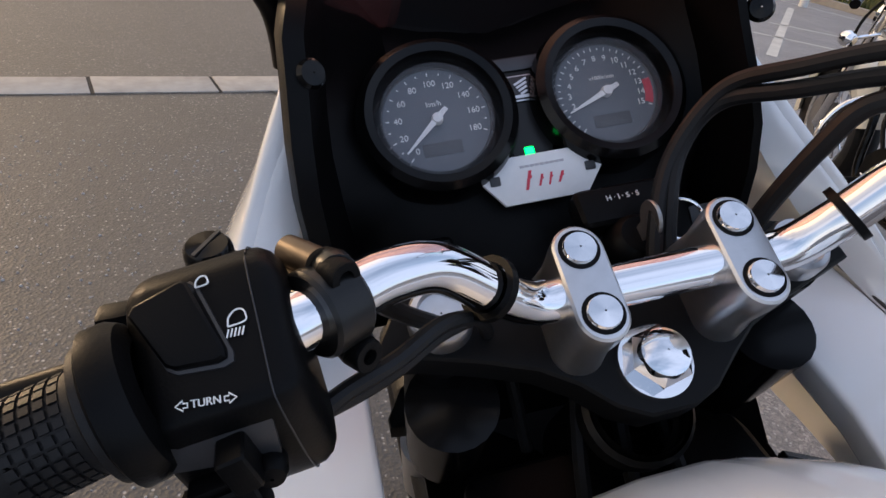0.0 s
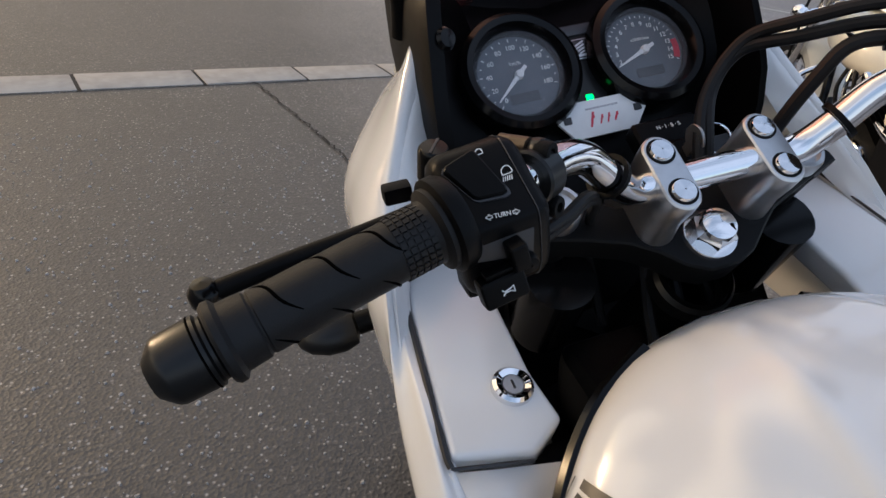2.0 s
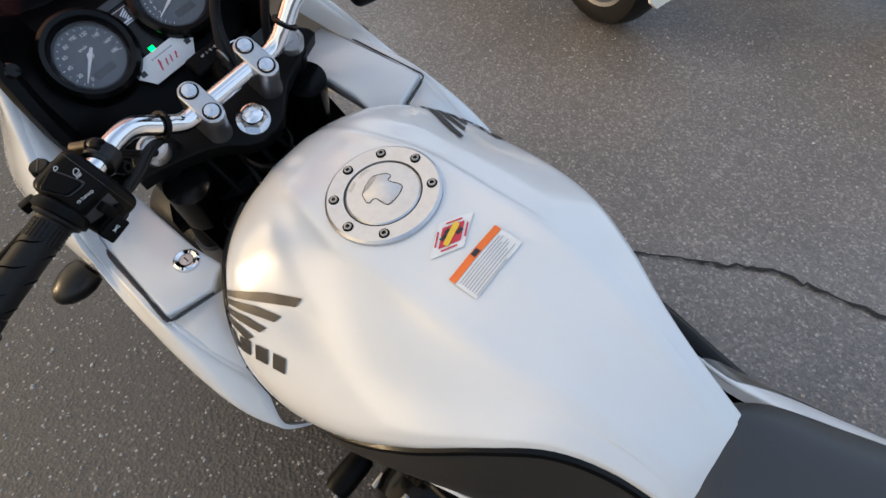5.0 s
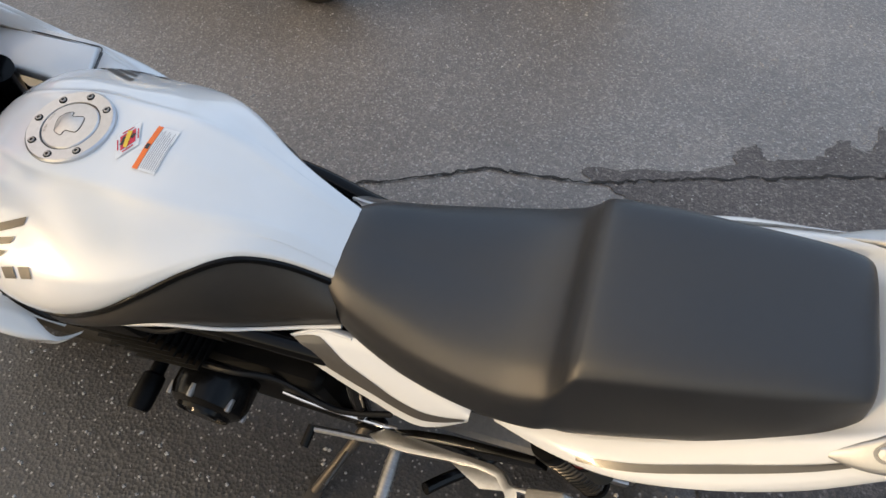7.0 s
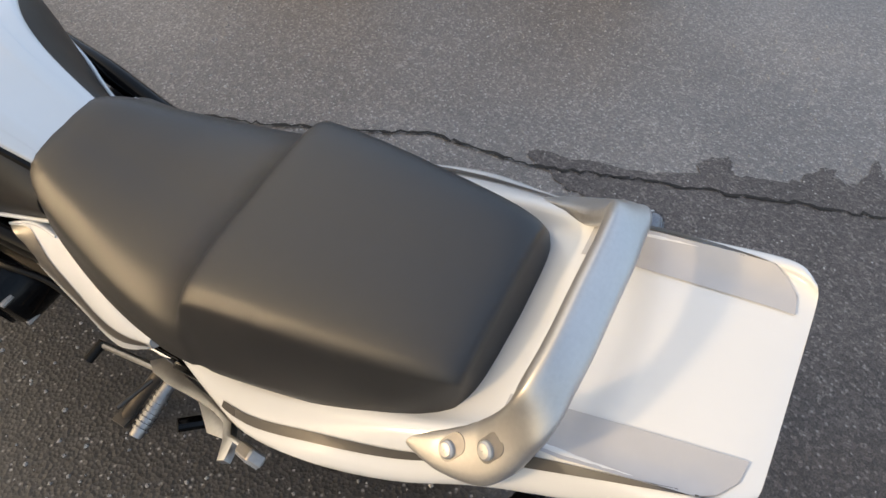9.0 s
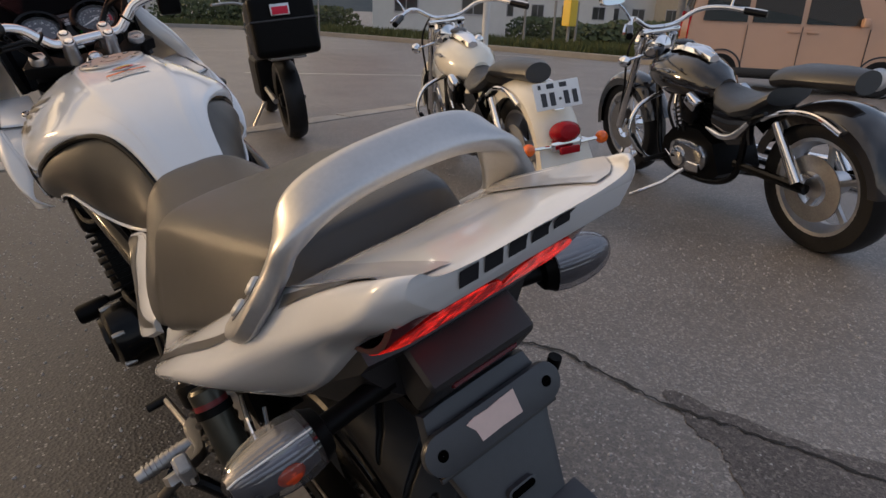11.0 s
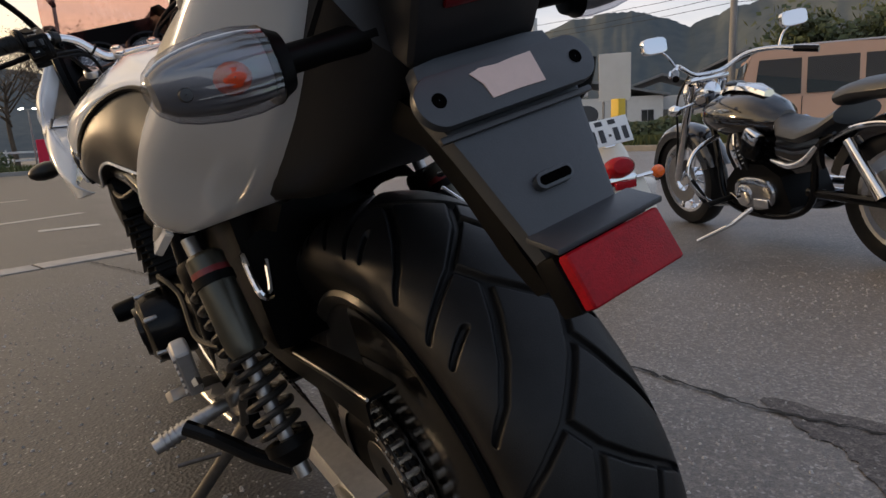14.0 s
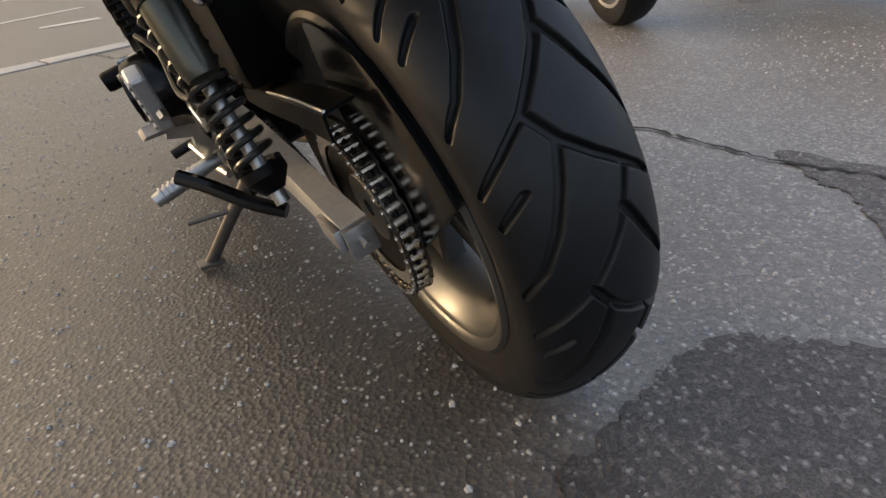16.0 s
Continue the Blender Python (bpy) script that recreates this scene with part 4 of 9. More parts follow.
def grab_rail():
    """A rounded flat bar that turns from the flank's slope to the deck's."""
    both = [((-p[0], p[1], p[2]), w, t) for p, w, t in RAIL] + RAIL[-2::-1]
    pts = catmull([b[0] for b in both], 5)
    span = [i / (len(pts) - 1) * (len(both) - 1) for i in range(len(pts))]
    rings = []
    for i, p in enumerate(pts):
        d = (pts[min(i + 1, len(pts) - 1)] - pts[max(i - 1, 0)]).normalized()
        width = float(np.interp(span[i], range(len(both)), [b[1] for b in both]))
        thick = float(np.interp(span[i], range(len(both)), [b[2] for b in both]))
        f = min(1.0, max(0.0, (abs(p.x) - 0.05) / 0.06))
        wv = Vector((-0.82 * f * math.copysign(1, p.x), 0.80 - 0.46 * f, 0.56 - 0.12 * f))
        wv = (wv - d * wv.dot(d)).normalized()
        tv = d.cross(wv)
        ring = []
        for k in range(20):
            a = 2 * math.pi * k / 20
            cx, sy = math.cos(a), math.sin(a)
            ring.append(p + wv * width * 0.5 * math.copysign(abs(cx) ** 0.55, cx) + tv * thick * 0.5 * math.copysign(abs(sy) ** 0.55, sy))
        rings.append(ring)
    return skin(rings)


rail = part("grab_rail", grab_rail(), SILVER, bike, "silver cast grab rail across the tail")
rail_tree = tree_of(rail)
for s in (-1,):
    for px_, py_ in ((0.121, -0.1410), (0.1125, -0.1690)):
        hit, nrm_, _, _ = rail_tree.ray_cast(Vector((s * px_, py_, 1.0)), Vector((0, 0, -1)))
        fm = frame_m(hit, nrm_ if nrm_.z > 0 else -nrm_, (-s * 0.6, -0.5, 0.3))
        pocket = [(0.0055 * math.copysign(1, math.cos(a)) + 0.0085 * math.cos(a) + 0.004, 0.0085 * math.sin(a)) for a in (2 * math.pi * k / 28 + 0.01 for k in range(28))]
        # no recess is cut: a thin darker plate carries the pocket's shade
        part("bolt_pocket", plate(pocket, 0.0006, fm @ Matrix.Translation((0, 0, 0.0002))), BOWL, rail, "darker plate painted for the shade in a bolt pocket")
        part("rail_bolt", lathe([(0.0005, 0.0050), (0.0052, 0.0046), (0.0068, 0.0030), (0.0072, -0.001)], fm, 20), BOLTM, rail, "bright domed bolt")

# tail lamp
lens_l = [(-0.085, -0.227, 0.843), (-0.066, -0.223, 0.829), (-0.02, -0.219, 0.825), (0.02, -0.219, 0.825), (0.062, -0.223, 0.829), (0.082, -0.227, 0.842)]
lens_u = [(-0.083, -0.292, 0.890), (-0.061, -0.300, 0.898), (-0.02, -0.303, 0.901), (0.02, -0.303, 0.901), (0.054, -0.300, 0.898), (0.071, -0.290, 0.889)]
rings = []
for p, q in zip(catmull(lens_l, 4), catmull(lens_u, 4)):
    n_out = Vector((0, -0.68, -0.73))
    row = [p.lerp(q, k / 6) + n_out * (0.010 * math.sin(math.pi * k / 6) + 0.004) for k in range(7)]
    rings.append(row + [v - n_out * 0.004 for v in reversed(row)])
lamp = part("tail_lamp", skin(rings), LENSDARK, bike, "lit red tail lamp lens in a dark surround")
lamp_tree = tree_of(lamp)
lm_ = frame_m((0, -0.262, 0.853), n_out, (1, 0, 0))
for s in (-1, 1):
    cx, hw, lean = (-0.0405, 0.0420, 0.003) if s < 0 else (0.0330, 0.0330, -0.006)
    bowl = []
    for k in range(48):
        a = 2 * math.pi * k / 48
        c_, s_ = math.copysign(abs(math.cos(a)) ** 0.78, math.cos(a)), math.copysign(abs(math.sin(a)) ** 0.85, math.sin(a))
        bowl.append((cx + hw * c_ + lean * s_, 0.046 * s_))
    part("lamp_bowl", lay(bowl, lm_, lamp_tree, 0.0008, 0.004), TAILLENS, lamp, "lit lamp bowl behind prisms")
part("lamp_surround", tube([(p.x * 0.98, p.y + 0.008, p.z - 0.003) for p in catmull(lens_l, 4)], 0.006, 8, smooth=False), BLACK, lamp)
for k in range(5):
    u = -0.054 + 0.0165 * k
    v = 0.0008 * k
    part("emblem_bar", lay([(u, v - 0.0045), (u + 0.0125, v - 0.0045), (u + 0.0145, v + 0.0045), (u + 0.002, v + 0.0045)], frame_m((0, -0.33, 0.9095), (0, -1, -0.1), (1, 0, 0)), tail_tree, 0.0009, 0.004), FLATINK, tail)

# black housing between the lamp and the underside
rows = [[(-w, y, z), (-w * 0.6, y, z - 0.004), (w * 0.6, y, z - 0.004), (w, y, z), (w, y + 0.012, z + 0.016), (-w, y + 0.012, z + 0.016)] for y, z, w in ((-0.06, 0.716, 0.098), (-0.105, 0.742, 0.094), (-0.172, 0.776, 0.088), (-0.222, 0.809, 0.080), (-0.234, 0.822, 0.078))]
part("lamp_housing", skin(rows), HOUSING, bike, "black housing under the tail lamp")
# black tail underside, lamp box, licence bracket and flap
UNDER = [
    (0.10, [(0, 0.70), (0.06, 0.70), (0.12, 0.70), (0.15, 0.69), (0.12, 0.67), (0.06, 0.66), (0.02, 0.66)]),
    (-0.04, [(0, 0.76), (0.06, 0.76), (0.10, 0.755), (0.115, 0.735), (0.10, 0.70), (0.06, 0.67), (0.02, 0.67)]),
    (-0.14, [(0, 0.80), (0.06, 0.80), (0.088, 0.795), (0.092, 0.775), (0.085, 0.745), (0.06, 0.71), (0.02, 0.70)]),
    (-0.215, [(0, 0.825), (0.05, 0.825), (0.076, 0.822), (0.08, 0.81), (0.07, 0.79), (0.05, 0.765), (0.02, 0.76)]),
]
under = part("tail_underside", skin(body(UNDER, 4, 3)), HOUSING, bike, "black plastic tail underside")
lb = frame_m((0.0, -0.236, 0.783), (0, -0.80, -0.6))
part("lamp_box", block((0.098, 0.052, 0.05), frame_m((0.0, -0.222, 0.786), (0, -0.80, -0.6)), 0.008, 3), HOUSING, under, "black licence lamp box")
part("lamp_window", block((0.06, 0.006, 0.004), lb @ Matrix.Translation((0, 0.008, 0.0125)), 0.0015), LENSDARK, under)
OUT = Vector((0, -0.90, 0.44))
fm = frame_m((0, -0.2505, 0.7315), OUT)          # x right, y up the flap
fend = part("licence_flap", plate([(-0.034, 0.03), (-0.05, 0.028), (-0.056, 0.0), (-0.048, -0.03), (-0.034, -0.095), (-0.030, -0.118), (0.030, -0.118), (0.034, -0.095), (0.048, -0.03), (0.058, 0.0), (0.05, 0.028), (0.034, 0.03)], 0.012, fm @ Matrix.Translation((0, 0, -0.016)), 0.004), GREYPLASTIC, bike, "dark grey plastic licence flap")
part("licence_bracket", plate([(math.copysign(0.0500, math.cos(a)) + 0.0160 * math.cos(a), 0.0160 * math.sin(a)) for a in (2 * math.pi * k / 40 + 0.01 for k in range(40))], 0.006, fm, 0.002), GREYPLASTIC, fend)
for s in (-1, 1):
    part("bracket_hole", lathe([(0.0004, 0.0064), (0.0036, 0.0064), (0.0044, 0.0066), (0.0048, 0.005)], fm @ Matrix.Translation((s * 0.0515, 0.0, 0)), 16), HOLE, fend)
part("torn_label", plate([(-0.026, 0.008), (-0.018, 0.0098), (-0.006, 0.0090), (0.006, 0.0100), (0.021, 0.0105), (0.021, -0.0095), (0.0, -0.009), (-0.019, -0.0095), (-0.0205, 0.0)], 0.0006, fm @ Matrix.Translation((0.0, 0.001, 0.0062))), PINKPAPER, fend, "torn pale paper label")
part("slot_rim", plate([(0.0088 * math.copysign(1, math.cos(a)) + 0.0052 * math.cos(a), 0.0052 * math.sin(a)) for a in (2 * math.pi * k / 24 + 0.01 for k in range(24))], 0.0050, fm @ Matrix.Translation((-0.0025, -0.062, -0.004)), 0.001), GREYPLASTIC, fend)
# near-black strip on the grey pill: the pill's dark shadow painted as colour
part("slot_shade", plate([(0.0088 * math.copysign(1, math.cos(a)) + 0.0030 * math.cos(a), 0.0030 * math.sin(a)) for a in (2 * math.pi * k / 24 + 0.01 for k in range(24))], 0.0006, fm @ Matrix.Translation((-0.0025, -0.062, 0.0008))), HOLE, fend)
part("bracket_gap", block((0.116, 0.004, 0.004), fm @ Matrix.Translation((0, -0.0195, -0.003)), 0.001), INK, fend)
# mudguard: a deep black channel from the tail down behind the flap
rows = []
for y, z, w, dp in ((-0.12, 0.765, 0.05, 0.05), (-0.175, 0.745, 0.042, 0.04), (-0.215, 0.715, 0.03, 0.03), (-0.237, 0.675, 0.026, 0.025), (-0.257, 0.635, 0.024, 0.02), (-0.275, 0.61, 0.022, 0.015)):
    f, u = Vector((0, 0.90, -0.44)), Vector((0, -0.44, -0.90))
    rows.append([Vector((-w, y, z)), Vector((w, y, z)), Vector((w * 1.05, y, z)) + f * dp * 0.5, Vector((w, y, z)) + f * dp, Vector((-w, y, z)) + f * dp, Vector((-w * 1.05, y, z)) + f * dp * 0.5])
part("mudguard", skin(rows), BLACK, bike, "black plastic rear mudguard", smooth=30)
# reflector on its holder
rm = frame_m((0.003, -0.3100, 0.6265), (0, -0.90, 0.44))
holder = part("reflector_holder", block((0.078, 0.036, 0.020), rm @ Matrix.Translation((0, 0.001, -0.012)), 0.004), BLACK, bike)
part("reflector", block((0.074, 0.033, 0.010), rm @ Matrix.Translation((0, 0, 0.003)), 0.003, 3), REDLENS, holder, "red rear reflector")
part("holder_top", block((0.084, 0.026, 0.004), frame_m((0.004, -0.2965, 0.6485), (0, -0.15, 0.99)), 0.0015), GREYPLASTIC, holder)


# turn signals
def signal(s, base, tip, label, deep=-0.0135):
    """A stalk, a rubber collar and a flattened lens that tapers outwards, clear ribs over an amber bulb."""
    base, tip = Vector(base), Vector(tip)
    d = (tip - base).normalized()
    long = 0.066
    root = tip - d * long
    st = part("turn_signal", tube([base, base.lerp(root, 0.5), root + d * 0.004], [0.0095, 0.0080, 0.0085], 14), BLACK, bike, label)
    m = frame_m(root, d, (0, 0, 1))                    # x up, z outwards
    sec = [(0.0, 0.0175, 0.015), (0.004, 0.0208, 0.019), (0.016, 0.0225, 0.0215), (0.032, 0.0220, 0.0210), (0.046, 0.0195, 0.0180), (0.056, 0.0160, 0.0135), (0.063, 0.0105, 0.0085), (0.066, 0.004, 0.0035)]

    def ring(h, hz, hy, k=1.0, rib=0.0, n=72):
        out = []
        for j in range(n):
            a = 2 * math.pi * j / n
            r = k * (1.0 - rib * (j % 2))
            cx, sy = math.cos(a), math.sin(a)
            out.append(m @ Vector((r * hz * math.copysign(abs(cx) ** 0.8, cx) + 0.003 * h / long, r * hy * math.copysign(abs(sy) ** 0.8, sy), h)))
        return out

    part("reflector_bowl", skin([ring(h * 0.94 + 0.003, hz, hy, 0.80, n=28) for h, hz, hy in sec[1:-1]]), BOWL, st)
    part("lens", skin([ring(h, hz, hy, 1.0, 0.03) for h, hz, hy in sec[1:]]), SMOKELENS, st, "ribbed smoked lens")
    part("lens_collar", skin([ring(h, hz, hy, k) for h, hz, hy, k in ((-0.007, 0.0150, 0.014, 0.75), (-0.0055, 0.0160, 0.0148, 1.0), (0.0, 0.0185, 0.0168, 1.0), (0.0035, 0.0204, 0.0186, 1.02), (0.0038, 0.0204, 0.0186, 0.98))]), BLACK, st)
    part("lens_seam", tube(([m @ Vector((0.003 * h / long + hz * 0.80, -hy * 0.62, h)) for h, hz, hy in sec[1:-1]]), 0.0008, 6), PRINT, st)
    part("bulb", lathe([(0.0005, 0.008), (0.005, 0.0072), (0.0085, 0.004), (0.0098, -0.001), (0.0085, -0.006), (0.0005, -0.008)], frame_m(m @ Vector((-0.001, 0.0, 0.027)) + Vector((0, deep, 0)), (0, -1, 0)) @ Matrix.Diagonal((1.1, 0.9, 1, 1)), 18), DIMAMBER, st, "amber bulb behind the lens")
    if s < 0:
        part("lens_screw", lathe([(0.0005, 0.0012), (0.003, 0.001), (0.0036, -0.001)], frame_m(m @ Vector((-0.002, -0.0165, 0.052)), (0, -1, 0)), 12), INK, st)


signal(-1, (-0.055, -0.206, 0.778), (-0.184, -0.214, 0.772), "turn signal with smoked ribbed lens over an amber bulb")
signal(1, (0.055, -0.172, 0.777), (0.186, -0.207, 0.773), "turn signal with smoked ribbed lens on a thick rubber stalk", -0.004)
part("bracket_light_right", tube([(0.062, -0.232, 0.705), (0.075, -0.235, 0.715), (0.08, -0.238, 0.73)], 0.006), BLACK, fend)

# ---- rear wheel ----
WX, WY, WZ, WR = 0.039, 0.060, 0.311, 0.3154
CX = 0.021                                     # the drive line stands this much nearer the middle


def tyre_mesh(hw, radius, nu=1300, nv=280, grooves=True):
    """The tyre's carcass round the axle; grooves are pressed into the tread."""
    drop, edge = 0.0428, 0.66
    px, pr, pa = [], [], []
    for k in range(nv + 1):
        a = (-1.0 + 2.0 * k / nv) / edge
        if abs(a) <= 1:
            ph = a * math.pi / 2 * 0.97
            px.append(hw * math.sin(ph))
            pr.append(radius - drop * (1 - math.cos(ph)))
        else:
            t = (abs(a) - 1) * edge / (1 - edge)
            px.append(math.copysign(hw * (1.0 + 0.012 * math.sin(math.pi * min(1, t * 2)) - 0.15 * t ** 1.8), a))
            pr.append(radius - 0.0415 - 0.048 * t)
        pa.append(a)
    px, pr, pa = np.array(px), np.array(pr), np.array(pa)
    pitch = 2 * math.pi / 12
    # a slanting groove to the shoulder, one beside it, the long bent groove over the crown, its branch, and a short shoulder cut
    lines = [[(-0.22, 0.0), (-0.08, 0.18), (0.12, 0.33), (0.34, 0.46), (0.66, 0.62)],
             [(-0.09, 0.18), (-0.2, 0.38), (-0.36, 0.60), (-0.55, 0.78), (-0.82, 0.92)],
             [(0.32, -0.53), (0.12, -0.27), (-0.05, -0.13), (-0.22, 0.0), (-0.50, 0.13), (-0.82, 0.26)],
             [(0.18, -0.36), (0.39, -0.07), (0.72, 0.27)],
             [(-0.46, 0.34), (-0.76, 0.46)]] if grooves else []
    arc = hw * 1.12
    # rings stand closer together over the rear of the wheel
    lo, hi = radians(60), radians(262)
    angles = np.concatenate([np.linspace(lo, hi, nu, endpoint=False), np.linspace(hi, lo + 2 * math.pi, max(60, nu // 6), endpoint=False)])
    rows = []
    for ph in angles:
        u = (ph - radians(150.5)) / pitch
        dist = np.full(len(pa), 9.0)
        for pts in lines:
            for (a0, u0), (a1, u1) in zip(pts, pts[1:]):
                for shift in (-1, 0, 1):
                    ub = math.floor(u) + shift
                    ax, ay = a0 * arc, (u0 + ub) * pitch * radius
                    dx, dy = (a1 - a0) * arc, (u1 - u0) * pitch * radius
                    qx, qy = pa * arc, u * pitch * radius
                    t = np.clip(((qx - ax) * dx + (qy - ay) * dy) / (dx * dx + dy * dy), 0, 1)
                    dist = np.minimum(dist, np.hypot(qx - ax - t * dx, qy - ay - t * dy))
        cut = np.clip((0.0048 - dist) / 0.0030, 0, 1)
        r = pr - 0.0075 * cut * cut * (3 - 2 * cut)
        rows.append(np.column_stack((px, r * math.cos(ph), r * math.sin(ph))))
    nr, nc = len(rows), len(px)
    i, k = np.meshgrid(np.arange(nr), np.arange(nc - 1), indexing="ij")
    j = (i + 1) % nr
    faces = np.stack((i * nc + k, i * nc + k + 1, j * nc + k + 1, j * nc + k), axis=-1).reshape(-1, 4)
    me = bpy.data.meshes.new("tyre")
    me.from_pydata(np.concatenate(rows).tolist(), [], faces.tolist())
    me.polygons.foreach_set("use_smooth", [True] * len(me.polygons))
    me.materials.append(TYRE)
    return me


def tyre(name, me, m, label):
    ob = new(name, me)
    ob.matrix_basis, ob.parent = m, bike
    return tagged(ob, label)


def lathe_x(profile, y, z, sides=64, closed=True, x=0.0):
    """Turns a profile of (radius, x) round the axle line at y, z."""
    m = Matrix.Translation((x, y, z)) @ Matrix.Rotation(math.pi / 2, 4, "Y")
    return lathe([(r, x) for r, x in profile], m, sides, closed=closed)


wheel = tyre("rear_tyre", tyre_mesh(0.0796, WR), Matrix.Translation((WX, WY, WZ)), "worn black tyre with bent tread grooves")
rim_half = [(0.2235, 0.0745), (0.2290, 0.0700), (0.2265, 0.0655), (0.2160, 0.0625), (0.2085, 0.0600), (0.2075, 0.0570), (0.2110, 0.0500), (0.2060, 0.0430), (0.1900, 0.0360), (0.1830, 0.0200)]
inner_half = [(0.2185, 0.0735), (0.2120, 0.0700), (0.2100, 0.0665), (0.2045, 0.0650), (0.2010, 0.0615), (0.1960, 0.0540), (0.1840, 0.0400), (0.1760, 0.0200)]
rim_prof = [(r, x) for r, x in rim_half] + [(r, -x) for r, x in reversed(rim_half)] + [(r, -x) for r, x in inner_half] + [(r, x) for r, x in reversed(inner_half)]
RIMM = mat("bronze_grey_rim", (0.120, 0.117, 0.112), 0.36, 0.8, vary=0.1, scale=60)
rim = part("rear_rim", lathe_x(rim_prof, WY, WZ, x=WX), RIMM, bike, "grey cast wheel rim with five spokes")
part("hub", lathe_x([(0.045, -0.06), (0.055, -0.045), (0.05, 0.0), (0.055, 0.045), (0.045, 0.06), (0.012, 0.06), (0.012, -0.06)], WY, WZ, 32), RIMM, rim)
for k in range(5):
    a = 2 * math.pi * k / 5 + radians(222 - 72 * 3)
    rows = []
    for r, w, th in ((0.040, 0.030, 0.050), (0.075, 0.024, 0.046), (0.120, 0.022, 0.040), (0.160, 0.026, 0.040), (0.186, 0.036, 0.046)):
        o, u = Vector((0, math.cos(a), math.sin(a))), Vector((0, -math.sin(a), math.cos(a)))
        c = Vector((WX, WY, WZ)) + o * r
        rows.append([c + Vector((th * p, 0, 0)) + u * (w * q) for p, q in ((-0.35, -1), (0.35, -1), (0.5, -0.7), (0.5, 0.7), (0.35, 1), (-0.35, 1), (-0.5, 0.7), (-0.42, 0.35), (-0.42, -0.35), (-0.5, -0.7))])
    part("spoke", skin(rows), RIMM, rim)
sprocket = part("sprocket", lathe_x([(0.106, -0.086), (0.106, -0.080), (0.09, -0.078), (0.05, -0.072), (0.02, -0.070), (0.02, -0.078), (0.05, -0.080), (0.088, -0.084)], WY, WZ, 44, x=CX), DARKMETAL, bike, "dark rear sprocket with a bright rim")
part("sprocket_rim", lathe_x([(0.088, -0.0875), (0.104, -0.0875), (0.104, -0.086), (0.088, -0.086)], WY, WZ, 44, x=CX), STEEL, sprocket)
for k in range(43):
    a = 2 * math.pi * k / 43
    m = Matrix.Translation((-0.083 + CX, WY + 0.108 * math.cos(a), WZ + 0.108 * math.sin(a))) @ Matrix.Rotation(a, 4, "X")
    part("tooth", block((0.005, 0.008, 0.005), m), STEEL, sprocket, smooth=0)
# chain: links round the sprocket and ahead along both runs
loop = [(WY + 0.113 * math.cos(radians(a)), WZ + 0.113 * math.sin(radians(a))) for a in range(-95, 96, 5)]
front_sp = (0.58, 0.36)
loop = [(float(np.interp(k, [0, 30], [front_sp[0], loop[0][0]])), float(np.interp(k, [0, 30], [front_sp[1] - 0.042, loop[0][1]]))) for k in range(30)] + [(WY - (p[0] - WY), p[1]) for p in loop] + [(float(np.interp(k, [1, 30], [loop[-1][0], front_sp[0]])), float(np.interp(k, [1, 30], [loop[-1][1], front_sp[1] + 0.042]))) for k in range(1, 31)]
path_len, acc = [0.0], 0.0
for p, q in zip(loop, loop[1:]):
    acc += math.hypot(q[0] - p[0], q[1] - p[1])
    path_len.append(acc)
chain = thing_chain = part("chain", tube([(-0.083 + CX, p[0], p[1]) for p in loop[::3]], 0.0035, 6, 3), DARKMETAL, bike, "greasy drive chain")
bm_link = plate([(0.0072 * math.copysign(1, math.cos(a)) + 0.0072 * math.cos(a), 0.0068 * math.sin(a) * (0.8 + 0.2 * abs(math.cos(a)))) for a in (2 * math.pi * k / 14 + 0.05 for k in range(14))], 0.0016, None)
link0 = None
n_links = int(acc / 0.0159)
for k in range(n_links):
    d = (k + 0.5) * 0.0159
    y, z = np.interp(d, path_len, [p[0] for p in loop]), np.interp(d, path_len, [p[1] for p in loop])
    y2, z2 = np.interp(d + 0.004, path_len, [p[0] for p in loop]), np.interp(d + 0.004, path_len, [p[1] for p in loop])
    a = math.atan2(z2 - z, y2 - y)
    for off in ((-0.0945 + CX, -0.0715 + CX) if k % 2 else (-0.0922 + CX, -0.0738 + CX)):
        m = Matrix.Translation((off, y, z)) @ Matrix.Rotation(a, 4, "X") @ Matrix(((0, 0, 1, 0), (1, 0, 0, 0), (0, 1, 0, 0), (0, 0, 0, 1)))
        if link0 is None:
            link0 = part("chain_link", bm_link, CHAINM, chain, m=m)
        else:
            ob = new("chain_link", link0.data)
            ob.parent, ob.matrix_basis = chain, m

pin_mesh = None
for k in range(n_links + 1):
    y, z = np.interp(k * 0.0159, path_len, [p[0] for p in loop]), np.interp(k * 0.0159, path_len, [p[1] for p in loop])
    m = frame_m((-0.083 + CX, y, z), (1, 0, 0), (0, 1, 0))
    if pin_mesh is None:
        pin_mesh = part("chain_pin", lathe([(0.0004, -0.0135), (0.0028, -0.0132), (0.003, -0.0078), (0.0050, -0.0076), (0.0050, 0.0076), (0.003, 0.0078), (0.0028, 0.0132), (0.0004, 0.0135)], None, 10), PINM, chain, m=m).data
    else:
        ob = new("chain_pin", pin_mesh)
        ob.parent, ob.matrix_basis = chain, m

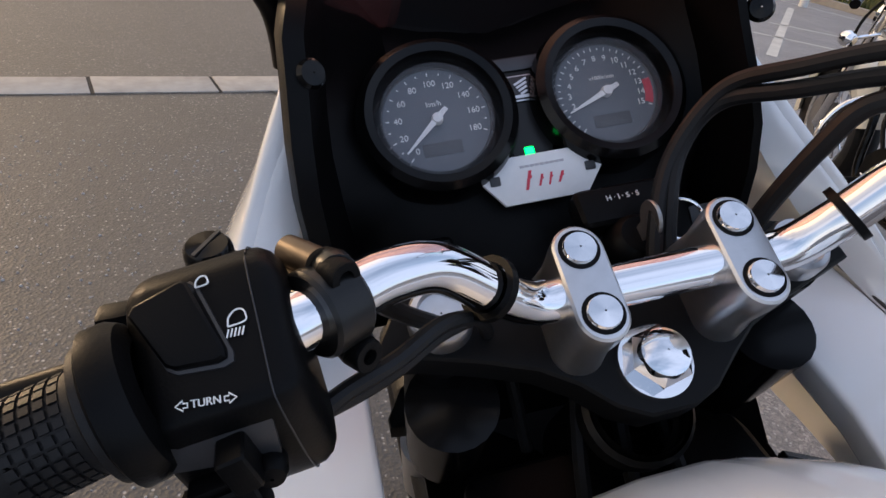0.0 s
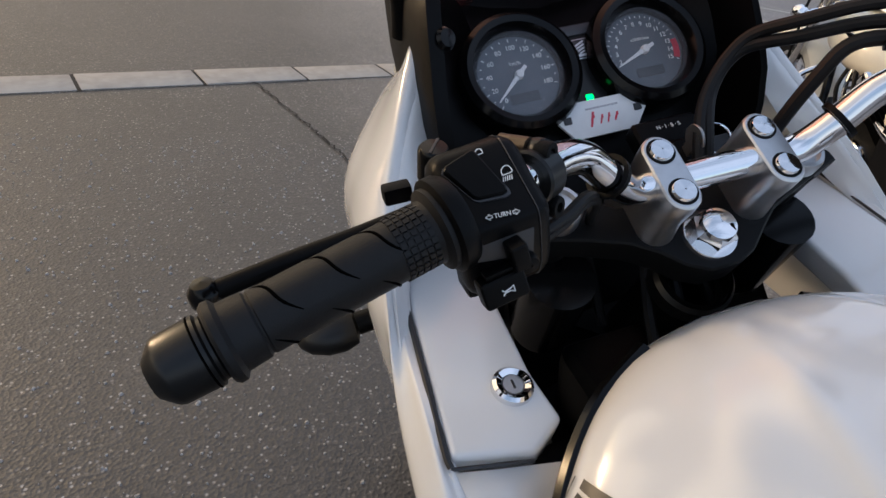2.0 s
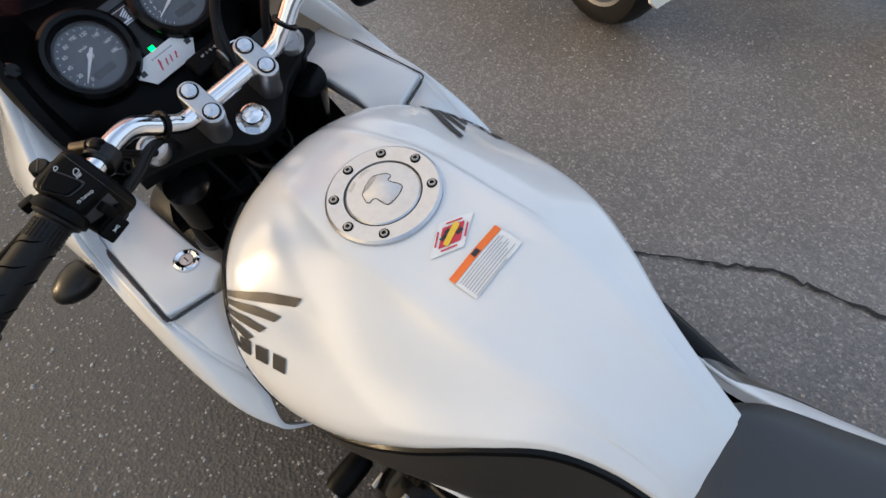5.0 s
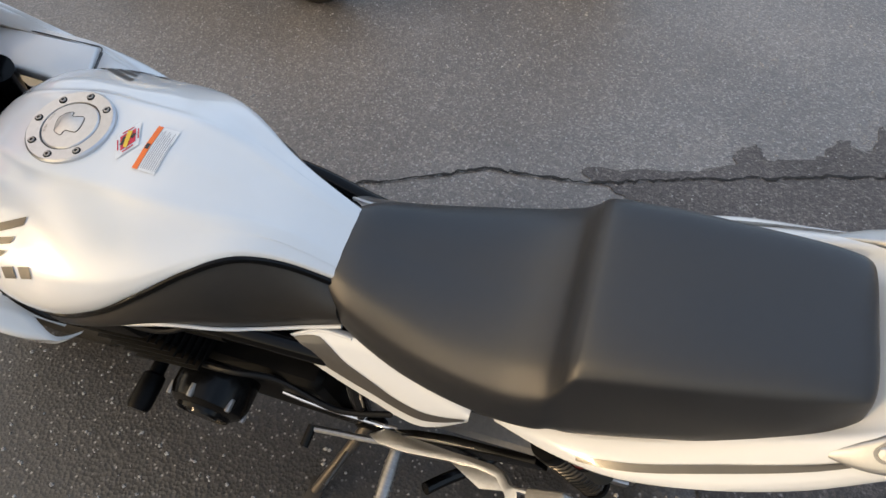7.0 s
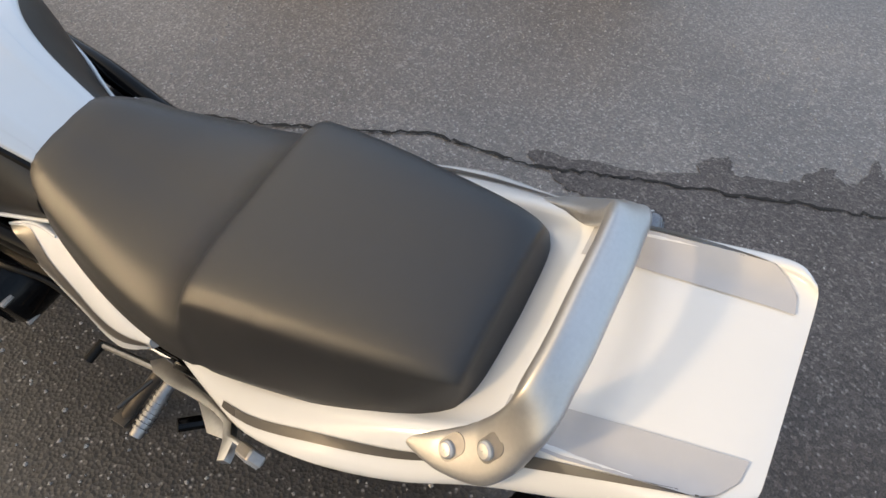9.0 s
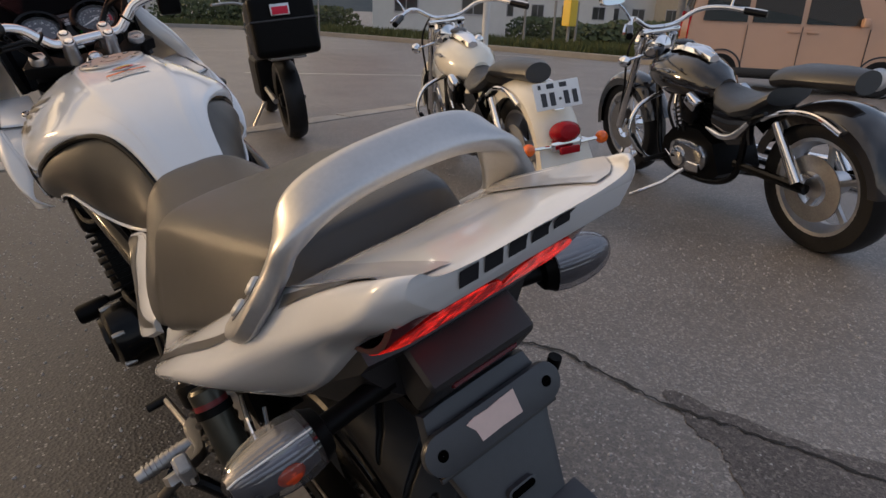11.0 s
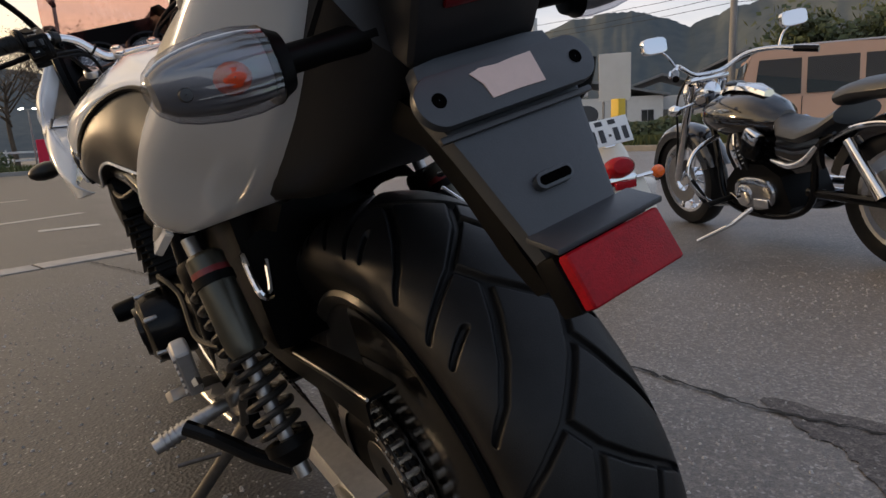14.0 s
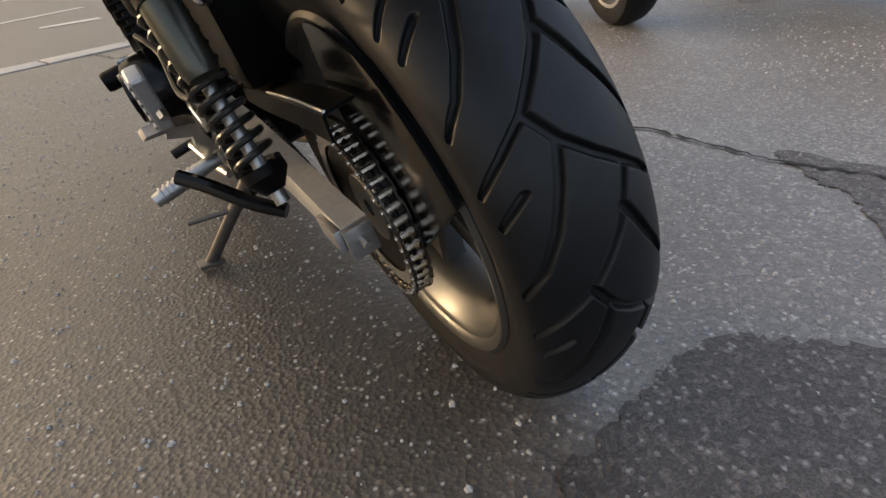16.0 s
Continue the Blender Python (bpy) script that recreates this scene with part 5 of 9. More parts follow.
# swingarm, adjusters, axle nut, chain guard
for s in (-1, 1):
    arm = part("swingarm", skin([[(s * (x + dx) + CX, y, z + dz) for dx, dz in ((-0.016, -h), (0.016, -h), (0.018, -h + 0.006), (0.018, h - 0.006), (0.016, h), (-0.016, h))] for x, y, z, h in ((0.125, 0.52, 0.345, 0.034), (0.122, 0.35, 0.338, 0.032), (0.118, 0.15, 0.326, 0.024), (0.117, 0.06, 0.320, 0.021), (0.116, 0.005, 0.317, 0.020))]), PEGM, bike, "aluminium swingarm leg")
    part("adjuster_block", block((0.012, 0.06, 0.030), Matrix.Translation((s * 0.137 + CX, 0.035, 0.322)), 0.003), ALU, arm)
    part("axle_nut", lathe([(0.0005, 0.0), (0.014, 0.0), (0.016, -0.004), (0.016, -0.014)], frame_m((s * 0.158 + CX, WY, WZ - 0.005), (s, 0, 0)), 6), STEEL, arm)
    part("adjuster_plate", block((0.034, 0.008, 0.040), Matrix.Translation((s * 0.118 + CX, -0.002, 0.317)), 0.002), STEEL, arm)
    part("adjuster_bolt", tube([(s * 0.118 + CX, 0.01, 0.319), (s * 0.118 + CX, -0.024, 0.318)], 0.0055, 8), STEEL, arm)
guard = [(-0.055, 0.42, 0.418), (-0.058, 0.27, 0.436), (-0.062, 0.16, 0.455), (-0.065, 0.04, 0.474), (-0.067, -0.064, 0.486)]
rows = []
for p in catmull(guard, 5):
    rows.append([(p.x - 0.026, p.y, p.z - 0.03), (p.x - 0.024, p.y, p.z - 0.004), (p.x - 0.018, p.y, p.z), (p.x + 0.01, p.y, p.z), (p.x + 0.01, p.y, p.z - 0.003), (p.x - 0.018, p.y, p.z - 0.004), (p.x - 0.021, p.y, p.z - 0.008), (p.x - 0.023, p.y, p.z - 0.03)])
guard_ob = part("chain_guard", skin(rows), BLACK, bike, "black chain guard")
part("guard_edge", tube([(p.x - 0.021, p.y, p.z - 0.0005) for p in catmull(guard, 5)[8:]], 0.0018, 6, smooth=False), ALU, guard_ob, "bright upper edge")
# black hugger panel between chain and tyre
rows = []
cut_a, cut_b = [Vector((r * math.cos(radians(a)), r * math.sin(radians(a)))) for r, a in ((0.249, 160), (0.092, 206))]
for k in range(22):
    a = radians(98 + 108 * k / 21)
    ro = 0.230 + 0.020 * min(1.0, k / 5)
    if a > radians(160):
        e, q = cut_b - cut_a, Vector((math.cos(a), math.sin(a)))
        ro = (cut_a.x * e.y - cut_a.y * e.x) / (q.x * e.y - q.y * e.x)
    ro = max(ro, 0.096)
    rows.append([(WX + x, WY + r * math.cos(a), WZ + r * math.sin(a)) for x, r in ((-0.084, 0.088), (-0.088, (ro + 0.088) / 2), (-0.0885, ro - 0.004), (-0.087, ro), (-0.0835, ro), (-0.084, (ro + 0.088) / 2), (-0.080, 0.088))])
part("hugger", skin(rows), GLOSSBLACK, bike, "black plastic hugger beside the tyre")
# inner fender over the tyre
rows = []
for k in range(9):
    a = radians(20 + 9 * k)
    yy, zz = WY + 0.345 * math.cos(a), WZ + 0.345 * math.sin(a)
    rows.append([(x, yy + dy * math.cos(a), zz + dy * math.sin(a)) for x, dy in ((-0.085, -0.02), (-0.07, 0.0), (0.0, 0.008), (0.07, 0.0), (0.085, -0.02), (0.07, 0.004), (0.0, 0.012), (-0.07, 0.004))])
part("inner_fender", skin(rows), BLACK, bike, "black inner rear fender")


# shock absorbers with reservoirs
def shock(s):
    top, bot = Vector((s * 0.150, 0.165, 0.640)), Vector((s * 0.145, 0.055, 0.375))
    d = (bot - top).normalized()
    sh = part("shock_absorber", tube([top, bot], 0.0085, 12), STEEL, bike, "twin rear shock absorber with dark spring")
    part("top_eye", lathe([(0.008, -0.014), (0.017, -0.014), (0.018, 0.0), (0.017, 0.014), (0.008, 0.014)], frame_m(top, (1, 0, 0)), 20, closed=True), ALU, sh)
    part("upper_collar", lathe([(0.012, 0.0), (0.024, 0.0), (0.026, 0.006), (0.026, 0.026), (0.022, 0.032), (0.012, 0.032)], frame_m(top + d * 0.025, d), 24, closed=True), DARKMETAL, sh)
    part("lower_collar", lathe([(0.012, 0.0), (0.026, 0.0), (0.026, 0.012), (0.012, 0.03)], frame_m(bot - d * 0.045, d), 24, closed=True), DARKMETAL, sh)
    pts = []
    m = frame_m(top + d * 0.055, d)
    for k in range(11 * 12 + 1):
        a = 2 * math.pi * k / 12
        pts.append(m @ Vector((0.0220 * math.cos(a), 0.0220 * math.sin(a), 0.185 * k / (11 * 12))))
    part("spring", tube(pts, 0.0042, 8, smooth=False), SPRING, sh)
    ra, rb = Vector((s * 0.148, 0.118, 0.627)), Vector((s * 0.150, 0.062, 0.513))
    rd = (rb - ra).normalized()
    part("reservoir", lathe([(0.0005, 0.0), (0.0165, 0.0), (0.0198, 0.004), (0.0198, 0.104), (0.0165, 0.114), (0.0005, 0.116)], frame_m(ra, rd), 32), RESERVOIR, sh, "gunmetal gas reservoir")
    part("reservoir_band", lathe([(0.0201, 0.018), (0.0201, 0.026)], frame_m(ra, rd), 32), DARKRED, sh)
    part("clamp", lathe([(0.0185, -0.005), (0.0220, -0.005), (0.0220, 0.005), (0.0185, 0.005)], frame_m(ra + rd * 0.03, rd), 20, closed=True), DARKMETAL, sh)
    part("hose_hook", tube([(s * 0.12, 0.065, 0.625), (s * 0.128, 0.02, 0.628), (s * 0.13, -0.005, 0.60), (s * 0.118, 0.01, 0.592), (s * 0.105, 0.04, 0.615)], 0.0032, 8), CHROME, sh)


for s in (-1, 1):
    shock(s)

# ---- handlebar, clamps and switches ----
def words(text, size, m, material, parent, name="print", depth=0.0003):
    """Letters from the built-in font, as a thin mesh centred at m."""
    cu = bpy.data.curves.new("txt", "FONT")
    cu.body, cu.size, cu.align_x, cu.align_y, cu.extrude = text, size, "CENTER", "CENTER", depth
    tmp = bpy.data.objects.new("txt", cu)
    me = bpy.data.meshes.new_from_object(tmp)
    bpy.data.objects.remove(tmp)
    bpy.data.curves.remove(cu)
    me.materials.append(material)
    ob = new(name, me)
    ob.matrix_basis, ob.parent = m, parent
    return ob


# lettering pressed into the filler cap's lid
for text, x, y, turn in (("PUSH", -0.0123, 0.0294, 21.1), ("LOCK", 0.006, 0.032, -4.5)):
    words(text, 0.0050, cap_m @ pose(x, y, 0.0036, 0, 0, turn), STEEL, cap, "cap_lettering", 0.0001)


BX = 0.0065                                   # the bar's middle
bar_half = [(0.0, 1.068, 0.936), (0.035, 1.068, 0.936), (0.066, 1.0665, 0.9375), (0.088, 1.061, 0.955), (0.1115, 1.055, 0.9775), (0.1335, 1.0435, 0.9875), (0.158, 1.027, 0.992), (0.1865, 1.0095, 0.9955), (0.26, 0.988, 0.984), (0.345, 0.969, 0.975)]
bar = part("handlebar", tube([(BX - x, y, z) for x, y, z in reversed(bar_half)] + [(BX + x, y, z) for x, y, z in bar_half[1:]], 0.0108, 24, 10), CHROME, bike, "chromed tubular handlebar")
TILT = Vector((0, -0.47, 0.883))
for s in (-1, 1):
    cx = BX + s * 0.0405
    m = frame_m((cx, 1.0625, 0.9475), TILT)
    outline = [(0.013 * math.cos(a) , 0.0165 * math.copysign(1, math.sin(a)) + 0.0135 * math.sin(a)) for a in (2 * math.pi * k / 28 + 0.01 for k in range(28))]
    clamp = part("bar_clamp", plate(outline, 0.012, m @ Matrix.Translation((0, 0, -0.012)), 0.003, 3), ALU, bike, "cast aluminium handlebar clamp")
    lower = []
    for h, k, ky in ((-0.012, 1.0, 1.0), (-0.03, 1.0, 0.95), (-0.055, 1.15, 1.05), (-0.07, 1.3, 1.1)):
        lower.append([m @ Vector((x * k, y * ky, h)) for x, y in outline])
    part("clamp_base", skin(lower), ALU, clamp)
    for v in (0.0165, -0.0165):
        part("clamp_bolt", lathe([(0.0005, 0.0035), (0.0078, 0.003), (0.0088, 0.001), (0.0088, -0.002)], m @ Matrix.Translation((0, v, 0)), 24), CHROME, clamp, "chrome capped bolt")
        part("bolt_ring", lathe([(0.0088, 0.0006), (0.0102, 0.0006), (0.0102, -0.001)], m @ Matrix.Translation((0, v, 0)), 24), DARKMETAL, clamp)

# top yoke with stem nut and fork caps
ym = frame_m((BX, 1.066, 0.885), TILT)
yoke_outline = [(-0.142, 0.034), (-0.128, 0.056), (-0.106, 0.064), (-0.084, 0.056), (-0.06, 0.034), (0.06, 0.034), (0.08, 0.054), (0.10, 0.060), (0.12, 0.054), (0.134, 0.036), (0.135, 0.027), (0.115, 0.021), (0.085, 0.011), (0.060, 0.001), (0.044, -0.011), (0.026, -0.026), (0.010, -0.0325), (-0.014, -0.0325), (-0.030, -0.024), (-0.045, -0.009), (-0.063, 0.003), (-0.091, 0.0135), (-0.121, 0.0225), (-0.142, 0.0255)]
yoke = part("top_yoke", plate(yoke_outline, 0.026, ym @ Matrix.Translation((0, 0, -0.020)), 0.004, 3), YOKEM, bike, "black top yoke")
nm = ym @ Matrix.Translation((-0.003, -0.006, 0.006))
part("stem_washer", lathe([(0.0005, 0.003), (0.0198, 0.003), (0.021, 0.0), (0.021, -0.004)], nm, 32), CHROME, yoke)
part("stem_nut", lathe([(0.0005, 0.018), (0.0105, 0.0175), (0.0145, 0.014), (0.017, 0.011), (0.017, 0.0)], nm @ pose(0, 0, 0, 0, 0, 12), 6), CHROME, yoke, "large chrome hexagon stem nut", )
part("nut_dome", lathe([(0.0005, 0.0205), (0.008, 0.020), (0.0125, 0.0175), (0.0135, 0.012)], nm, 32), CHROME, yoke)
part("stem_collar", lathe([(0.030, 0.0), (0.033, -0.004), (0.033, -0.018), (0.027, -0.022)], ym @ Matrix.Translation((-0.003, -0.021, -0.032)), 32), SIDEBLACK, yoke)
for s in (-1, 1):
    fmx = ym @ Matrix.Translation((-0.1065, 0.0400, 0.012) if s < 0 else (0.100, 0.036, 0.010))
    part("fork_cap", lathe([(0.0005, 0.007), (0.0045, 0.007), (0.005, 0.005), (0.012, 0.005), (0.0130, 0.009), (0.0160, 0.0085), (0.0175, 0.006), (0.0178, -0.012)], fmx, 32), ALU, yoke, "aluminium fork cap")
    p0 = fmx @ Vector((0, 0, -0.01))
    d = -TILT
    part("fork_tube", tube([p0, p0 + d * 0.36], 0.0205, 24), DARKMETAL, bike, "front fork stanchion")
    part("fork_slider", tube([p0 + d * 0.34, p0 + d * 0.70], 0.027, 24), ALU, bike, "front fork slider")
low_m = ym @ Matrix.Translation((0, 0.0, -0.20))
part("lower_yoke", plate(yoke_outline, 0.035, low_m, 0.005), DARKMETAL, bike)
part("steering_head", lathe([(0.027, 0.0), (0.03, -0.01), (0.03, -0.16), (0.027, -0.17)], ym @ Matrix.Translation((-0.003, -0.021, -0.03)), 28), DARKMETAL, bike, "black steering head tube")

# grips, bar ends and switch housings along each bar end
axis_in, axis_out = Vector((0.212, 0.9995, 0.9935)), Vector((0.352, 0.9680, 0.9750))


def along(s, d):
    """A point on the grip's axis, d metres out from its inner end, on side s."""
    v = axis_in + (axis_out - axis_in).normalized() * d
    return Vector((BX + s * (v.x - BX) if s > 0 else v.x * -1, v.y, v.z))


def grip(s):
    m = frame_m(along(s, 0), along(s, 0.1) - along(s, 0), (0, 0, 1))
    g = part("grip", lathe([(0.0165, 0.0), (0.0210, 0.001), (0.0210, 0.004), (0.0166, 0.006), (0.0153, 0.010), (0.0153, 0.0925), (0.0147, 0.0932), (0.0147, 0.0940), (0.0158, 0.0950), (0.0165, 0.1060), (0.0192, 0.1080), (0.0194, 0.1110), (0.0180, 0.1128), (0.0140, 0.1132)], m, 48), RUBBER, bike, "black rubber handlebar grip with slanted grooves")
    for r in range(7):
        for k in range(28):
            a = 2 * math.pi * k / 28
            part_m = m @ Matrix.Rotation(a, 4, "Z") @ Matrix.Translation((0.0153, 0, 0.010 + 0.0036 * r))
            if r == 0 and k == 0:
                grip.knob = bpy.data.meshes.new("rib")
                b2 = block((0.0016, 0.0026, 0.0026))
                b2.to_mesh(grip.knob)
                b2.free()
                grip.knob.materials.append(RUBBER)
            if r < 5:
                ob = new("rib", grip.knob)
                ob.parent, ob.matrix_basis = g, part_m
    for h0 in (0.039, 0.064, 0.091):
        for k in range(3):
            pts = []
            for j in range(13):
                f = j / 12
                a = radians(32 - 96 * f + 120 * k) * (1 if s < 0 else -1)
                pts.append(m @ Vector((0.01515 * math.cos(a), 0.01515 * math.sin(a), h0 - 0.016 * (f + 0.10 * math.sin(2 * math.pi * f)))))
            part("groove", tube(pts, [0.0003, 0.0008, 0.0009, 0.0008, 0.0003], 8, smooth=False), HOLE, g)
    end = part("bar_end", lathe([(0.0130, 0.1125), (0.0150, 0.1140), (0.0150, 0.1155), (0.0168, 0.1165), (0.0166, 0.1200), (0.0160, 0.1335), (0.0150, 0.1360), (0.0092, 0.1415), (0.0005, 0.1420)], m, 40), SIDEBLACK, bike, "black bar end weight")
    part("end_ring", lathe([(0.0168, 0.1182), (0.0171, 0.1186), (0.0168, 0.1192)], m, 40), HOLE, end)
    return m


for s in (-1, 1):
    grip(s)

# left switch housing: two shells, dimmer rocker, turn switch and horn button
HA = (along(-1, 0.1) - along(-1, 0)).normalized()
hm = frame_m(along(-1, -0.025), HA, (0, 0, 1))           # z out along the bar, x up, y ahead
hs = frame_m(along(-1, -0.027), (-1, -0.05, -0.10), (0, 0, 1))
HO = -(hs.to_3x3() @ Vector((0, 0, 1)))
shape = [(0.0205, 0.020), (0.0185, 0.013), (0.0125, 0.002), (0.0045, -0.0130), (0.0008, -0.0190), (-0.003, -0.0206), (-0.012, -0.0205), (-0.032, -0.018), (-0.046, -0.012), (-0.049, 0.0), (-0.042, 0.014), (-0.03, 0.028), (-0.012, 0.038), (0.006, 0.039), (0.0165, 0.031)]
cx_, cy_ = -0.013, 0.008


def shell(m, h0, h1, sy=1.0):
    """A switch housing's rounded shell between h0 and h1 along the bar."""
    rings = []
    for h, inset in ((h0, 0.011), (h0 + 0.0008, 0.0065), (h0 + 0.0028, 0.0030), (h0 + 0.006, 0.0008), (h0 + 0.011, 0.0), (h1 - 0.009, 0.0), (h1 - 0.005, 0.0008), (h1 - 0.002, 0.0030), (h1 - 0.0006, 0.0065), (h1, 0.011)):
        ring = []
        for p in catmull([(x, y, 0) for x, y in shape], 4, True):
            d = Vector((p.x - cx_, p.y - cy_, 0))
            q = p - d.normalized() * inset
            ring.append(m @ Vector((q.x, sy * q.y, h)))
        rings.append(ring)
    return skin(rings)


sw = part("left_switch_housing", shell(hs, -0.027, 0.021), BLACK, bike, "black switch housing with dimmer, turn and horn switches", smooth=50)
part("flange", lathe([(0.016, 0.014), (0.0225, 0.016), (0.0245, 0.0195), (0.0245, 0.025), (0.022, 0.0265), (0.016, 0.0265)], hm, 36, closed=True), BLACK, sw)
part("shell_seam", tube([hs @ Vector((x * 1.004, y * 1.004, -0.018)) for x, y, _ in catmull([(x, y, 0) for x, y in shape], 4, True)], 0.0003, 6, smooth=False), INK, sw)
up = frame_m(hs @ Vector((0.0125, 0.002, 0.0)), hs.to_3x3() @ Vector((0.88, -0.47, 0)), HO)     # x in towards the tank, y up the sloping face
rock = [(-0.0162, 0.0095), (-0.0145, 0.0120), (0.0005, 0.0152), (0.0022, 0.0140), (0.0085, -0.0085), (0.0082, -0.0112), (0.0055, -0.0120), (-0.0060, -0.0102), (-0.0085, -0.0085)]
part("rocker_well", plate([(x * 1.10 + 0.0006, y * 1.10 - 0.0008) for x, y in rock], 0.0030, up @ Matrix.Translation((0, 0, -0.0022)), 0.0008), INK, sw)
part("dimmer_rocker", plate(rock, 0.0065, up @ pose(0, 0, -0.0020, 7, -3, 0), 0.0022, 3), BLACK, sw)
for r, ox, oy in ((0.0026, 0.0124, -0.0008), (0.0018, 0.0045, 0.0140)):
    part("lamp_sign", tube([up @ Vector((ox + r * x, oy + r * y, 0.0012)) for x, y in ((-1, -0.7), (-0.8, 0.3), (0.0, 1.0), (0.8, 0.9), (1.1, 0.2), (0.9, -0.6), (-1, -0.7))], 0.00030, 5, 5), PRINT, sw)
for k in range(5):
    part("lamp_sign", tube([up @ Vector((0.0098 + 0.0011 * k, -0.0034 - 0.0001 * k, 0.0010)), up @ Vector((0.0088 + 0.0011 * k, -0.0058 - 0.0001 * k, 0.0009))], 0.00026, 5, smooth=False), PRINT, sw)
tx = up @ pose(0.0005, -0.0222, 0.0016, 14, 0, -9)
words("TURN", 0.0031, tx, PRINT, sw, "turn_lettering")
for sgn in (-1, 1):
    part("turn_arrow", tube([tx @ Vector((sgn * (0.0062 + dx), dy, 0.0001)) for dx, dy in ((0.0, 0.0006), (0.0, 0.0014), (0.0021, 0.0), (0.0, -0.0014), (0.0, -0.0006), (-0.0012, -0.0006), (-0.0012, 0.0006), (0.0, 0.0006))], 0.00026, 5, smooth=False), PRINT, sw)
bk2 = frame_m(hs @ Vector((-0.012, -0.0200, 0.0)), hs.to_3x3() @ Vector((0.06, -1, 0)), HO)
part("turn_slot", plate([(-0.0170, 0.0050), (0.0150, 0.0040), (0.0125, -0.0120), (-0.0190, -0.0040)], 0.0016, bk2 @ Matrix.Translation((0, 0, -0.0006)), 0.0005), INK, sw)
part("turn_switch", block((0.009, 0.0145, 0.012), bk2 @ pose(0.0025, -0.0045, 0.005, 0, 0, 6), 0.002, 3), BLACK, sw)
part("turn_ledge", block((0.020, 0.0035, 0.007), bk2 @ pose(-0.0055, -0.0125, 0.002, 0, 0, 3), 0.001), BLACK, sw)
part("turn_knob", lathe([(0.0005, 0.006), (0.0040, 0.0055), (0.0050, 0.003), (0.0050, -0.002)], bk2 @ Matrix.Translation((0.0085, -0.0135, 0.001)), 20), BLACK, sw)
hb = bk2 @ pose(-0.0075, -0.0215, 0.0035, -12, 0, 4)
part("horn_button", block((0.024, 0.015, 0.012), hb, 0.0025, 3), BLACK, sw)
part("horn_sign", tube([hb @ Vector((x * 0.62 + 0.001, y * 0.62, 0.0063)) for x, y in ((-0.005, 0.002), (-0.003, 0.0), (0.002, 0.001), (0.005, 0.0025), (0.005, -0.003), (0.002, -0.001), (-0.003, -0.001), (-0.005, -0.003))], 0.00035, 5, smooth=False), PRINT, sw)
part("shell_foot", block((0.030, 0.018, 0.024), hs @ Matrix.Translation((-0.046, 0.008, 0.004)) @ pose(0, 0, 0, 0, 90, 0), 0.004), BLACK, sw)

# clutch perch and lever: a slim clamp with an ear for each pinch bolt
perch_at = Vector((-0.1500, 1.0285, 0.9910))
BT = Vector((-0.80, -0.58, 0.13)).normalized()
pm = frame_m(perch_at, BT, (0, 0, 1))
perch = part("clutch_perch", lathe([(0.0105, -0.0085), (0.0150, -0.0085), (0.0162, -0.0070), (0.0162, 0.0070), (0.0150, 0.0085), (0.0105, 0.0085)], pm, 32, closed=True), SIDEBLACK, bike, "black clutch lever perch")
part("perch_ear", tube([(-0.1485, 1.0405, 0.9985), (-0.1460, 1.0325, 1.0025), (-0.1445, 1.0275, 1.0042)], [0.0080, 0.0080, 0.0072], 14), SIDEBLACK, perch)
part("perch_ear", tube([(-0.1475, 1.0360, 0.9800), (-0.1445, 1.0270, 0.9755), (-0.1425, 1.0220, 0.9740)], [0.0085, 0.0078, 0.0070], 14), SIDEBLACK, perch)
part("perch_lug", tube([(-0.1605, 1.0500, 1.0030), (-0.1500, 1.0350, 1.0045)], [0.0058, 0.0060], 18), BRONZE, perch, "worn bronze perch lug")
part("perch_lug", tube([(-0.1625, 1.0430, 0.9975), (-0.1560, 1.0340, 0.9985)], [0.0032, 0.0034], 12), BRONZE, perch)
for c in ((-0.1440, 1.0262, 1.0045), (-0.1415, 1.0205, 0.9737)):
    d = Vector((0.55, -0.78, 0.08))
    part("pinch_bolt", lathe([(0.0005, 0.0005), (0.0027, 0.0005), (0.0030, 0.0038), (0.0058, 0.0038), (0.0064, 0.0025), (0.0064, -0.005)], frame_m(c, d), 20), DARKMETAL, perch)
    part("bolt_socket", lathe([(0.0005, 0.0012), (0.0028, 0.0012)], frame_m(c, d), 6), HOLE, perch)
PIV = Vector((-0.193, 1.074, 0.991))
part("perch_arm", tube([(-0.150, 1.040, 0.988), (-0.168, 1.056, 0.986), tuple(PIV - Vector((0, 0.002, 0.006)))], [0.009, 0.0095, 0.010], 14), BLACK, perch)
pv = frame_m(PIV, (0.08, -0.15, 1))
part("pivot_screw", lathe([(0.0005, 0.0075), (0.0080, 0.0070), (0.0092, 0.0055), (0.0096, 0.003), (0.0096, -0.014)], pv, 24), GLOSSBLACK, perch, "slotted lever pivot screw")
part("screw_slot", block((0.016, 0.0016, 0.001), pv @ pose(0, 0, 0.0074, 0, 0, 55)), INK, perch)
lever_pts = [(-0.185, 1.056, 0.978), (-0.205, 1.052, 0.971), (-0.245, 1.052, 0.964), (-0.29, 1.054, 0.957), (-0.332, 1.055, 0.949)]
lever = part("clutch_lever", tube(lever_pts, [0.009, 0.0075, 0.0065, 0.006, 0.0055, 0.006], 14, 8, flat=0.75), BLACK, perch, "black clutch lever with ball end")
part("lever_tab", block((0.016, 0.010, 0.010), Matrix.Translation((-0.222, 1.049, 0.988)), 0.002), BLACK, perch)
